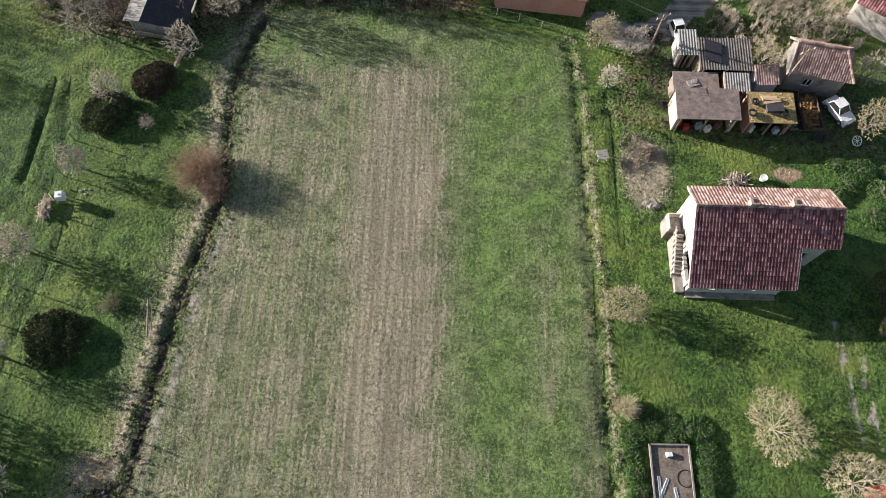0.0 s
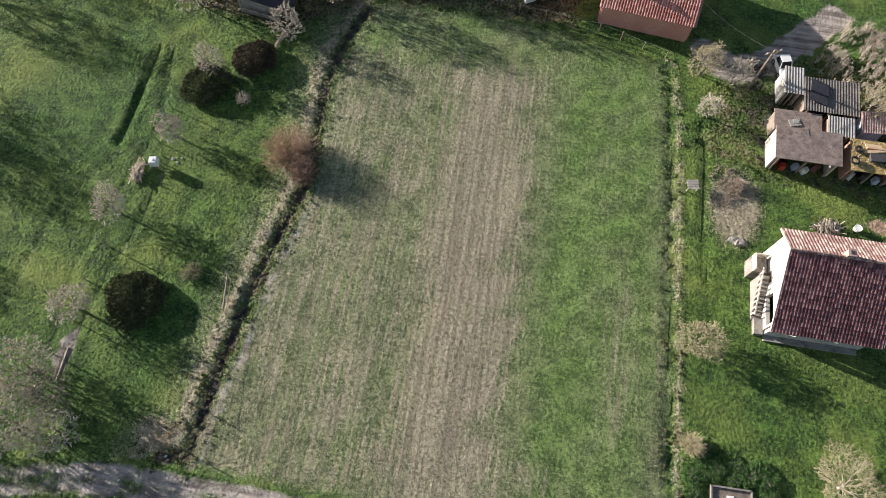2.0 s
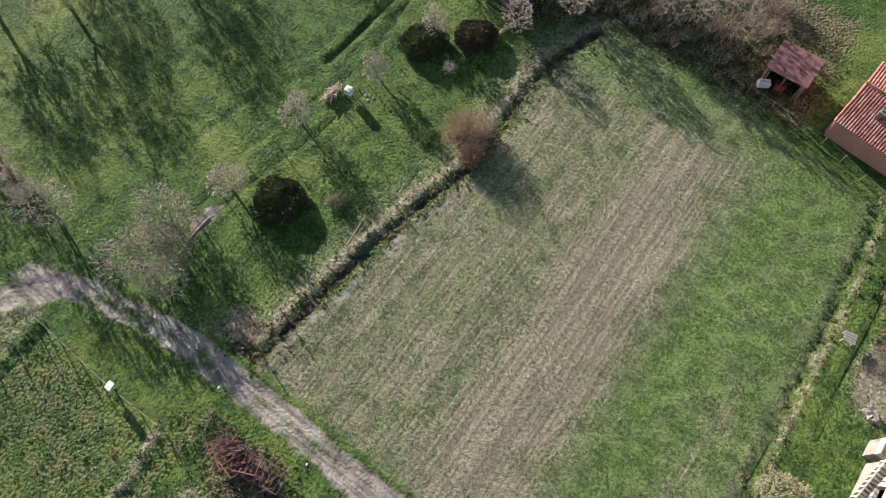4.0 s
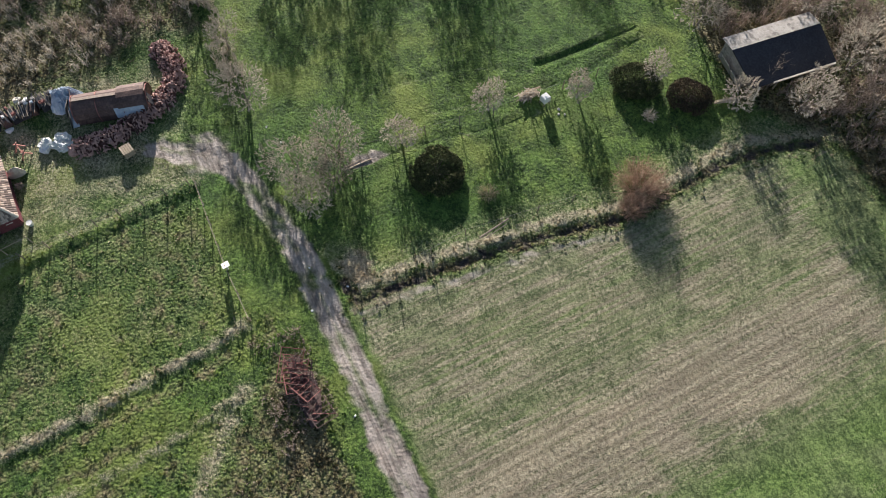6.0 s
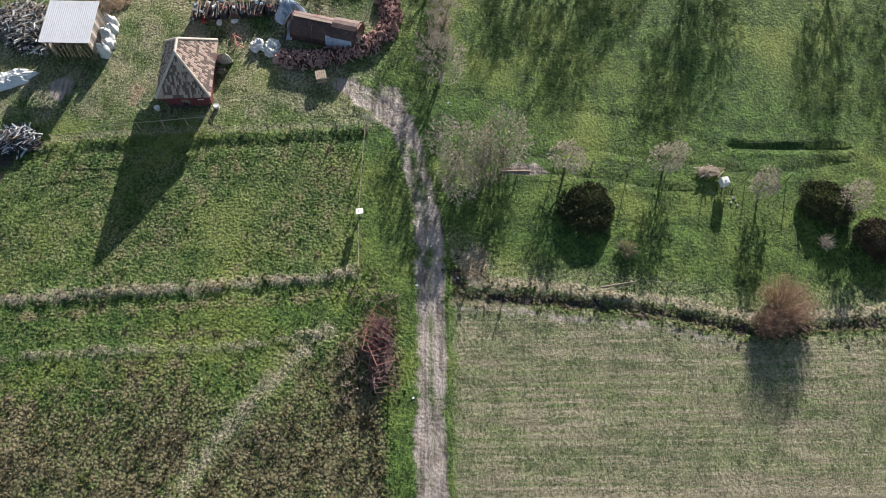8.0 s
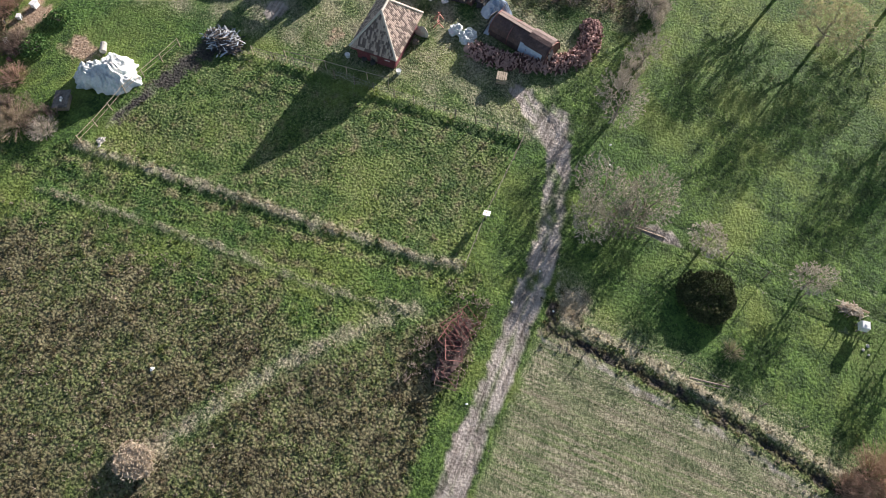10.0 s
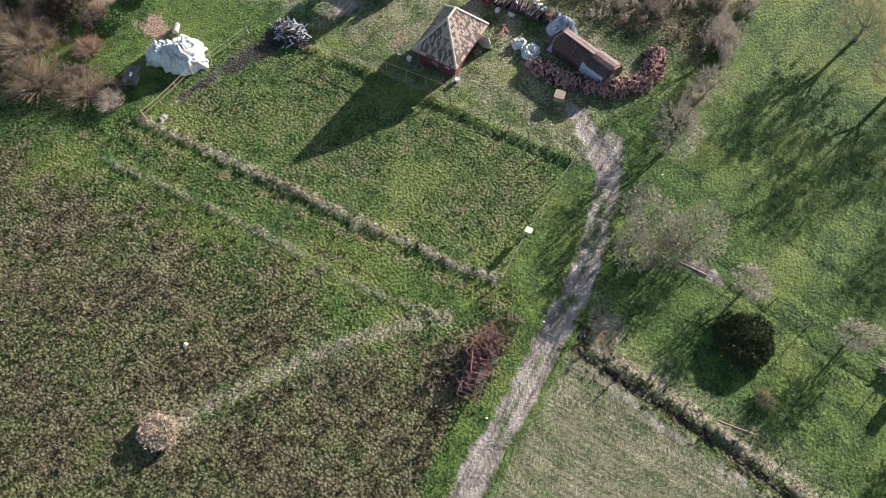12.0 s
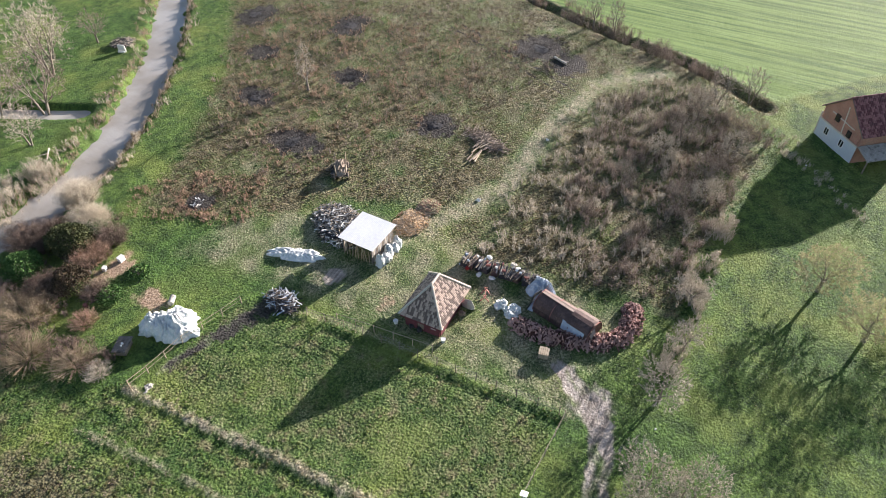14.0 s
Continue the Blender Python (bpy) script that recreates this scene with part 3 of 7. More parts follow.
    soil = np.maximum(soil, 0.9 * band(x, y, [(14.5, 46.0), (17.0, 44.0), (20.5, 45.5), (27, 52)], 1.5, 0.6))
    soil = np.maximum(soil, 0.62 * np.maximum(band(x, y, [(p[0] - 0.7, p[1]) for p in LANE_E], 0.3, 0.3), band(x, y, [(p[0] + 0.7, p[1]) for p in LANE_E], 0.3, 0.3)))
    soil = np.maximum(soil, 0.8 * spot(x, y, -36.2, 7.2, 0.7, 2.2))
    for line in (RUT_A, RUT_B, RUT_C, RUT_E):
        soil = np.maximum(soil, 0.42 * band(x, y, line, 0.25, 0.25))
    d, side = line_distance(x, y, DITCH_W)
    soil = np.maximum(soil, (0.58 + 0.2 * w1 + 0.1 * w3) * crop * np.exp(-((d - 1.25) / 0.65) ** 2) * (1 - 0.7 * step(y, 22, 32)))
    sand = 0.72 * np.maximum(spot(x, y, -33.2 + 0.7 * w1, -52.6, 2.0, 2.6, 0.9), spot(x, y, -34.5, -60.0 + 0.6 * w1, 3.6, 1.8, 0.9))
    sand = np.maximum(sand, 0.8 * spot(x, y, 30.0, 29.6, 1.5, 0.9))
    sand = np.maximum(sand, 0.55 * spot(x, y, -45.2, -29.6, 1.8, 1.2))
    ash_shade = np.zeros(np.shape(x))
    for cx, cy, rx, ry in ((-65.4, -58.0, 2.6, 3.8), (-72.7, -71.0, 2.4, 3.2), (-85.0, -79.7, 2.4, 2.6), (-85, -61.5, 2.4, 2.6), (-79.0, -42.2, 3.0, 2.6), (-100.9, -72.4, 4, 3), (-96.2, -90.4, 4, 3), (-109, -38.0, 4.2, 4.0), (-105.5, -31.5, 3.4, 2.6), (-48.6, -60.2, 1.6, 1.6)):
        ash_shade = np.maximum(ash_shade, 0.95 * spot(x + 0.5 * w3, y + 0.5 * w1, cx, cy, rx * 1.2, ry * 1.2, 0.8))
    for dx in (-0.8, 0.8):
        ash_shade = np.maximum(ash_shade, 0.55 * band(x, y, [(-110 + dx, -55 - dx), (-97 + dx, -28 - dx)], 0.35, 0.3))
    # Darker band along the bed of the west ditch.
    ash_shade = np.maximum(ash_shade, (0.55 + 0.2 * w3) * band(x, y, DITCH_W, 0.45, 0.35))
    # Farmyard ground: bare brown earth, with shade between the sheds painted in.
    ash_shade = np.maximum(ash_shade, 0.55 * spot(x, y, 23.5, 38.2, 4.5, 1.6))
    ash_shade = np.maximum(ash_shade, 0.42 * inside(x, y, [(17.6, 38.6), (19.6, 32.4), (37, 31.8), (38, 38), (31, 45), (20.4, 45.4), (18.4, 43)], 0.8))
    # Shadow of the junk heap, painted dark along the soil strip by the fence.
    ash_shade = np.maximum(ash_shade, 0.62 * band(x, y, [(-27.5, -44.4), (-33.0, -43.0)], 0.7, 0.9)
                     * 1.0)
    ash_shade = np.maximum(ash_shade, 0.68 * band(x, y, [(-33.0, -42.6), (-38.8, -40.6)], 1.3, 1.0))
    road_like = step(soil, 0.4, 0.6)
    sprout = crop * np.maximum(spot(x, y, 6.0, 24, 5.6, 40, 0.5), 0.5 + 0.5 * w2) * (0.75 + 0.35 * w1)
    return {"sprout": np.clip(sprout, 0, 1), "lush": inside(x, y, FAR_FIELD, 0.8), "crop": crop, "dry": np.clip(dry * (1 - 0.6 * road_like), 0, 1), "weed": np.clip(weed * (1 - road_like), 0, 1), "soil": soil, "sand": sand, "ash_shade": ash_shade}


def with_covers(me, x, y, tint, times=1):
    for key, values in (*covers(x, y).items(), ("tint", tint)):
        me.attributes.new(key, "FLOAT", "POINT").data.foreach_set("value", np.repeat(np.asarray(values, np.float32), times))


def grid_lines(near_lo, near_hi, fine):
    near = np.arange(near_lo, near_hi + fine / 2, fine)
    far = np.array([4, 9, 16, 26, 40, 60, 90, 140, 220, 350, 600, 1000, 1800, 3000.0])
    return np.r_[(near_lo - far)[::-1], near, near_hi + far]


gx, gy = grid_lines(-140, 46, 0.48), grid_lines(-120, 66, 0.48)
X, Y = np.meshgrid(gx, gy)
nx, ny = len(gx), len(gy)
ground_me = bpy.data.meshes.new("ground")
idx = np.arange(nx * ny).reshape(ny, nx)
quads = np.stack([idx[:-1, :-1], idx[:-1, 1:], idx[1:, 1:], idx[1:, :-1]], -1).reshape(-1, 4)
ground_me.vertices.add(nx * ny)
ground_me.vertices.foreach_set("co", np.stack([X, Y, relief(X, Y)], -1).ravel())
ground_me.loops.add(quads.size)
ground_me.loops.foreach_set("vertex_index", quads.ravel())
ground_me.polygons.add(len(quads))
ground_me.polygons.foreach_set("loop_start", np.arange(0, quads.size, 4))
ground_me.update(calc_edges=True)
ground_me.validate()
ground_me.polygons.foreach_set("use_smooth", [True] * len(quads))
ground_me.materials.append(M_GROUND)
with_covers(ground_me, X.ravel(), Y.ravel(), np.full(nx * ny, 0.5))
tagged(new("ground", ground_me), "uneven meadow and stubble ground with ditches", "ground", kind="structure")

river = Geo()
for line, half in ((RIVER, 4.6), (BROOK, 1.9)):
    for (ax, ay), (bx, by) in zip(line, line[1:]):
        d = Vector((bx - ax, by - ay, 0)).normalized()
        s = Vector((-d.y, d.x, 0)) * half
        a, b, h = Vector((ax, ay, 0)) - d * 1.2, Vector((bx, by, 0)) + d * 1.2, Vector((0, 0, 0.004 * len(river.f)))
        river.add([a - s + h, b - s + h, b + s + h, a + s + h], [(0, 1, 2, 3)])
solid("water", river, M_WATER, "muddy brown stream between grassy banks", "stream", z=-0.85, kind="structure")


# ---------------------------------------------------------------- grass tufts and weeds
def tufts(name, label, count, box, density, size, blades, lean=0.8):
    """Tufts of blades as one mesh; density gives the chance that a tuft stands at a place, size its height and width."""
    x = rng.uniform(box[0], box[1], count)
    y = rng.uniform(box[2], box[3], count)
    keep = rng.uniform(0, 1, count) < density(x, y)
    x, y = x[keep], y[keep]
    h, w = size(x, y)
    k = len(x)
    h = h * rng.uniform(0.5, 1.4, k)
    a = rng.uniform(0, 2 * math.pi, (k, blades))
    out = rng.uniform(0.15, 1.0, (k, blades)) * lean * h[:, None]
    z = relief(x, y)
    wide = (w * rng.uniform(0.6, 1.3, k))[:, None]
    bx, by = x[:, None] + 0.3 * out * np.cos(a), y[:, None] + 0.3 * out * np.sin(a)
    px, py = -np.sin(a) * wide / 2, np.cos(a) * wide / 2
    tip = h[:, None] * rng.uniform(0.6, 1.0, (k, blades))
    low = np.broadcast_to(z[:, None] - 0.03, bx.shape)
    ex, ey, ez = bx + out * np.cos(a), by + out * np.sin(a), z[:, None] + tip
    mx, my, mz = bx + 0.5 * (ex - bx), by + 0.5 * (ey - by), low + 0.62 * (ez - low)
    co = np.stack([np.stack([bx, by, low], -1), np.stack([mx + px, my + py, mz], -1), np.stack([ex, ey, ez], -1), np.stack([mx - px, my - py, mz], -1)], 2)
    n = k * blades
    me = bpy.data.meshes.new(name)
    me.vertices.add(4 * n)
    me.vertices.foreach_set("co", co.ravel())
    me.loops.add(4 * n)
    me.loops.foreach_set("vertex_index", np.arange(4 * n))
    me.polygons.add(n)
    me.polygons.foreach_set("loop_start", np.arange(0, 4 * n, 4))
    me.update(calc_edges=True)
    me.materials.append(M_BLADE)
    with_covers(me, x, y, np.clip(rng.normal(0.66, 0.46, k), -0.3, 1.5), 4 * blades)
    return tagged(new(name, me), label, "grass", kind="stuff")


def bare(x, y):
    c = covers(x, y)
    river_d = np.minimum(line_distance(x, y, RIVER)[0] - 3.6, line_distance(x, y, BROOK)[0] - 1.9)
    return (1 - step(np.maximum(np.maximum(c["soil"], c["sand"]), 0.75 * c["ash_shade"]), 0.3, 0.6)) * step(river_d, 0, 1), c


def lawn_density(x, y):
    ok, c = bare(x, y)
    return ok * (0.85 - 0.30 * c["crop"]) * (1 - 0.5 * step(-x, 70, 130))


def lawn_size(x, y):
    c = covers(x, y)
    rough = np.maximum(c["weed"], 0.35 * c["dry"] * (1 - c["crop"]))
    return 0.040 + 0.055 * rough, 0.12 + 0.05 * rough


tufts("meadow_grass", "short green and dry grass tufts over the ground", 115000, (-118, 40, -66, 54), lawn_density, lawn_size, 3, 1.7)


tufts("bank_grass", "green grass tufts on the banks of the stream", 34000, (-112, -14, -126, -66), lambda x, y: 0.8 * bare(x, y)[0], lawn_size, 4, 1.5)


def crop_density(x, y):
    ok, c = bare(x, y)
    return ok * c["crop"] * (0.35 + 0.6 * c["sprout"])


tufts("crop_seedlings", "small green seedlings among the stubble", 50000, (-25, 13.5, -0.5, 47), crop_density, lambda x, y: (0.030 + 0 * x, 0.075 + 0 * x), 2, 1.8)


def weed_density(x, y):
    ok, c = bare(x, y)
    edge = 0.9 * np.maximum.reduce([band(x, y, DITCH_W, 1.7, 0.5), band(x, y, BANK_S, 1.3, 0.5), band(x, y, BANK_N, 0.9, 0.5), band(x, y, DITCH_E, 0.9, 0.4)])
    return ok * np.maximum(0.75 * c["weed"] * (1 - 0.6 * inside(x, y, PLOT, 0.5)), edge)


tufts("rough_weeds", "coarse weeds and dead stalks on rough ground", 80000, (-132, 36, -110, 58), weed_density, lambda x, y: (0.11 + 0.04 * wobble(x, y, 3, 9), 0.17 + 0 * x), 6, 2.0)



# ---------------------------------------------------------------- trees, bushes
def crown_tips(rr, count, tall, wide, low):
    """Ends of the branches, spread through an uneven rounded crown."""
    p, q, tips = rr.uniform(0, 6.28), rr.uniform(0, 6.28), []
    mid, half = tall * (1 + low) / 2, tall * (1 - low) / 2
    for _ in range(count):
        a, u = rr.uniform(0, 6.28), rr.uniform(-0.75, 1.0)
        c = math.sqrt(1 - u * u)
        k = rr.uniform(0.12, 1.0) ** 0.42 * (1 + 0.15 * math.sin(2 * a + p) + 0.10 * math.sin(3 * a + q + 2 * u) + 0.07 * math.sin(7 * a + p))
        tips.append((math.cos(a) * c * wide / 2 * k, math.sin(a) * c * wide / 2 * k, mid + half * u * k))
    return np.array(tips)


def branch(wood, twigs, base, tips, r, rr, thin, level=0, spokes=4, bent=0.09):
    """A limb that forks towards its share of the tips; the last forks are twigs with side shoots."""
    n = len(tips)
    if n <= 2 or level > 7:
        for tip in tips:
            tip = Vector(tip)
            d = tip - base
            long = max(d.length, 0.25)
            twigs.spike(base, tip, thin * 1.4)
            for _ in range(7):
                side = Vector((rr.uniform(-1, 1), rr.uniform(-1, 1), rr.uniform(-0.4, 0.9))).normalized()
                c = base + d * rr.uniform(0.2, 0.95)
                twigs.spike(c, c + (d.normalized() * 0.8 + side).normalized() * min(long, 1.3) * rr.uniform(0.3, 0.65), thin)
        return
    k = min(n, rr.choice((spokes, spokes + 1)) if level == 0 else rr.choice((2, 2, 3)))
    way = tips - np.array(base)
    way = way / np.maximum(np.linalg.norm(way, axis=1, keepdims=True), 1e-6)
    hub = way[rr.sample(range(n), k)]
    for _ in range(3):
        pick = np.argmax(way @ hub.T, 1)
        hub = np.array([way[pick == i].mean(0) if (pick == i).any() else hub[i] for i in range(k)])
    for i in range(k):
        mine = tips[pick == i]
        if not len(mine):
            continue
        d = Vector(mine.mean(0)) - base
        bend = Vector((rr.uniform(-1, 1), rr.uniform(-1, 1), rr.uniform(-0.5, 0.8))) * d.length * bent
        node = base + d * rr.uniform(0.34, 0.46) + bend
        r1 = max(r * (len(mine) / n) ** 0.5, 0.009)
        if level < 2:
            half = base + (node - base) * 0.5 + bend * 0.5
            wood.tube(base, half, r1 * 1.12, r1 * 0.98, 5, False)
            wood.tube(half, node, r1 * 0.98, r1 * 0.82, 5, False)
        else:
            wood.tube(base, node, r1 * 1.1, r1 * 0.82, 3, False)
        branch(wood, twigs, node, mine, r1 * 0.82, rr, thin, level + 1, spokes, bent)


def bare_tree(x, y, tall, wide, seed, twig, bark, label, fine=6, stems=1, group="", low=0.28, buds=0, stout=1.0, spokes=4, bent=0.09, coarse=1.0):
    """A leafless tree: stems, forking limbs and a rounded haze of fine twigs."""
    rr = random.Random(seed)
    tree = thing("tree", label, "tree", x, y, rr.uniform(0, 360), group=group)
    wood, twigs = Geo(), Geo()
    tips = crown_tips(rr, 120 + 30 * fine, tall, wide, low * 0.55)
    share = np.floor((np.arctan2(tips[:, 1], tips[:, 0]) / (2 * math.pi) % 1.0) * stems).astype(int)
    for s in range(stems):
        a = 2 * math.pi * (s + 0.5) / stems
        out = 0.0 if stems == 1 else 0.10 * wide
        base = Vector((out * 0.3 * math.cos(a), out * 0.3 * math.sin(a), -0.1))
        top = Vector((out * math.cos(a), out * math.sin(a), tall * low * rr.uniform(0.75, 1.0)))
        r0 = stout * (0.020 * tall + 0.012 * wide) / stems ** 0.6
        wood.tube(base, base + (top - base) * 0.25, r0 * 1.4, r0, 7, False)
        wood.tube(base + (top - base) * 0.25, top, r0, r0 * 0.85, 7, False)
        mine = tips[share == s]
        if len(mine):
            branch(wood, twigs, top, mine, r0 * 0.9, rr, coarse * (0.012 + 0.0013 * tall), 0, spokes, bent)
    part("trunk", wood, bark, tree, smooth=True)
    part("crown", twigs, twig, tree)
    if buds:
        young, ends = Geo(), twigs.v[3::4]
        for _ in range(buds):
            p = Vector(rr.choice(ends)) + Vector((rr.uniform(-1, 1), rr.uniform(-1, 1), rr.uniform(-1, 0.5))) * 0.22
            u = Vector((rr.uniform(-1, 1), rr.uniform(-1, 1), rr.uniform(-1, 1))).normalized()
            w = u.cross(Vector((rr.uniform(-1, 1), rr.uniform(-1, 1), rr.uniform(-1, 1)))).normalized()
            n = rr.uniform(0.035, 0.075)
            young.add([p - u * n, p + w * n * 0.7, p + u * n, p - w * n * 0.7], [(0, 1, 2), (0, 2, 3)])
        part("foliage", young, M_BUD, tree, "yellow green opening buds", kind="stuff")
    return tree


def twig_bush(x, y, tall, wide, count, seed, twig, label, name="shrub", spread=0.9):
    """A leafless shrub of many stems from one root."""
    rr = random.Random(seed)
    bush = thing(name, label, "shrub", x, y, rr.uniform(0, 360))
    stems, twigs = Geo(), Geo()
    for i in range(int(count * 1.4)):
        a, t = rr.uniform(0, 2 * math.pi), rr.uniform(0.05, 1) ** 0.6
        p = Vector((math.cos(a) * wide * 0.25 * t, math.sin(a) * wide * 0.25 * t, -0.05))
        h = tall * rr.uniform(0.6, 1.05) * (1 - 0.45 * t * t)
        m = p + Vector((math.cos(a) * wide * t * 0.22, math.sin(a) * wide * t * 0.22, h * 0.55))
        e = p + Vector((math.cos(a) * wide * t * spread * 0.5, math.sin(a) * wide * t * spread * 0.5, h))
        stems.tube(p, m, 0.015, 0.010, 3, False)
        twigs.spike(m, e, 0.012)
        for _ in range(7):
            b = m + (e - m) * rr.uniform(-0.3, 0.8)
            g = Vector((rr.uniform(-1, 1), rr.uniform(-1, 1), rr.uniform(0.0, 1.2))).normalized() * h * rr.uniform(0.18, 0.4)
            twigs.spike(b, b + g, 0.010)
    part("stem_base", stems, twig, bush)
    part("crown", twigs, twig, bush)
    return bush


def leafy_bush(x, y, tall, wide, leaves, seed, leaf, label, name="evergreen_bush", leaf_size=0.16, deep=None):
    """A dense bush: limbs inside and a thick uneven shell of small leaves."""
    rr = random.Random(seed)
    bush = thing(name, label, "bush", x, y, rr.uniform(0, 360))
    wood, crown = Geo(), Geo()
    lobes = [(rr.uniform(0, 6.28), rr.uniform(0.1, 1.2), rr.uniform(0.75, 1.12)) for _ in range(16)]
    for a, e, k in lobes:
        wood.tube((0, 0, -0.05), (math.cos(a) * math.cos(e) * wide * 0.4 * k, math.sin(a) * math.cos(e) * wide * 0.4 * k, 0.15 + tall * math.sin(e) * 0.8 * k), 0.06, 0.015, 4, False)
    for i in range(leaves):
        a, u = rr.uniform(0, 2 * math.pi), rr.uniform(-0.15, 1)
        e = math.asin(max(-0.15, min(1, u)))
        k = 1.0
        for la, le, lk in lobes:
            near = math.cos(a - la) * math.cos(e) * math.cos(le) + math.sin(e) * math.sin(le)
            if near > 0.9:
                k = max(0.8, min(lk, 1.15)) + 0.06 * (near - 0.9) / 0.1
        k *= rr.uniform(0.35, 1.0) ** 0.35 * 1.04
        p = Vector((math.cos(a) * math.cos(e) * wide / 2 * k, math.sin(a) * math.cos(e) * wide / 2 * k, 0.35 * tall + 0.65 * tall * math.sin(e) * k))
        n = Vector((rr.uniform(-1, 1), rr.uniform(-1, 1), rr.uniform(-0.2, 1))).normalized()
        t = n.cross(Vector((rr.uniform(-1, 1), rr.uniform(-1, 1), rr.uniform(-1, 1)))).normalized()
        b, s = n.cross(t), leaf_size * rr.uniform(0.6, 1.4)
        crown.add([p - t * s * 0.5, p + b * s * 0.35 + n * s * 0.1, p + t * s * 0.6, p - b * s * 0.35 + n * s * 0.1], [(0, 1, 2), (0, 2, 3)])
    part("stem_base", wood, M_BARK, bush)
    part("crown", crown, leaf, bush)
    return bush


def thicket(name, label, ring, count, tall, twig, seed, stems=9, keep=None):
    """Scrub over a stretch of ground: many thin stems, as one mesh."""
    rr, geo = random.Random(seed), Geo()
    xs, ys = [p[0] for p in ring], [p[1] for p in ring]
    px = np.array([rr.uniform(min(xs), max(xs)) for _ in range(count)])
    py = np.array([rr.uniform(min(ys), max(ys)) for _ in range(count)])
    there = covers(px, py)
    ok = (inside(px, py, ring, 0.5) > 0.5) & (there["ash_shade"] < 0.75) & (there["soil"] < 0.4)
    zz = relief(px, py)
    clump = wobble(px, py, 7.0, seed)
    for x, y, z, w, good in zip(px, py, zz, clump, ok):
        if not good or rr.random() > 0.55 + 0.85 * w:
            continue
        h = tall * rr.uniform(0.45, 1.1) * (0.8 + 0.35 * w)
        for _ in range(stems):
            a, t = rr.uniform(0, 6.28), rr.uniform(0.1, 0.5)
            p = Vector((x + rr.uniform(-0.25, 0.25), y + rr.uniform(-0.25, 0.25), z - 0.04))
            e = p + Vector((math.cos(a) * t, math.sin(a) * t, 1)) * h * rr.uniform(0.6, 1.0)
            geo.spike(p, e, 0.027)
            for _ in range(4):
                b = p + (e - p) * rr.uniform(0.35, 0.9)
                geo.spike(b, b + Vector((rr.uniform(-1, 1), rr.uniform(-1, 1), rr.uniform(0, 1))).normalized() * h * rr.uniform(0.15, 0.4), 0.018)
    return solid(name, geo, twig, label, "scrub", z=0, kind="stuff")


T_PALE = "leafless pale grey tree with fine twigs on grass"
# beside the track and in the meadow
for i, (x, y, tall, wide, twig, fine, stems) in enumerate([
        (-34.4, 1.2, 2.9, 4.6, M_TWIG, 14, 2), (-37.6, 1.2, 3.4, 6.2, M_TWIG, 24, 3), (-38.4, 5.4, 3.1, 6.0, M_TWIG, 22, 3), (-35.4, 4.0, 2.8, 4.2, M_TWIG_DARK, 7, 2),
        (-36.3, 11.0, 3.2, 3.5, M_TWIG, 13, 1), (-36.2, 20.0, 3.3, 3.5, M_TWIG, 12, 1), (-33.5, 28.2, 3.0, 3.0, M_TWIG, 13, 1),
        (-46.9, -0.2, 4.6, 5.6, M_TWIG, 11, 2), (-69.4, 11.4, 6.0, 7.4, M_TWIG_YELLOW, 10, 1), (-64.0, 16.4, 6.0, 7.2, M_TWIG_YELLOW, 10, 1),
        (-32.2, 36.0, 3.0, 3.2, M_TWIG, 8, 1), (-26.0, 41.0, 3.4, 3.8, M_TWIG, 8, 1), (-35.6, 43.4, 4.4, 5.2, M_TWIG, 8, 2),
        (-40.5, 46.5, 5.6, 5.0, M_TWIG_DARK, 6, 2), (-22.6, 46.4, 5.0, 4.8, M_TWIG, 16, 3), (-19.0, 51.6, 6.0, 6.0, M_TWIG_DARK, 16, 3),
        (-13.2, 51.0, 6.0, 6.0, M_TWIG, 14, 3), (-24.5, 53.5, 6.4, 6.0, M_TWIG, 14, 3), (-8.5, 53.0, 5.4, 4.8, M_TWIG_DARK, 6, 2), (-31.5, 53.0, 6.0, 5.0, M_TWIG, 6, 1)]):
    bare_tree(x, y, tall, wide, 100 + i, twig, M_BARK, T_PALE if twig is not M_TWIG_YELLOW else "leafless tree with yellowish rounded crown on the lawn", fine, stems, buds=6500 if twig is M_TWIG_YELLOW else 0, coarse=1.4)
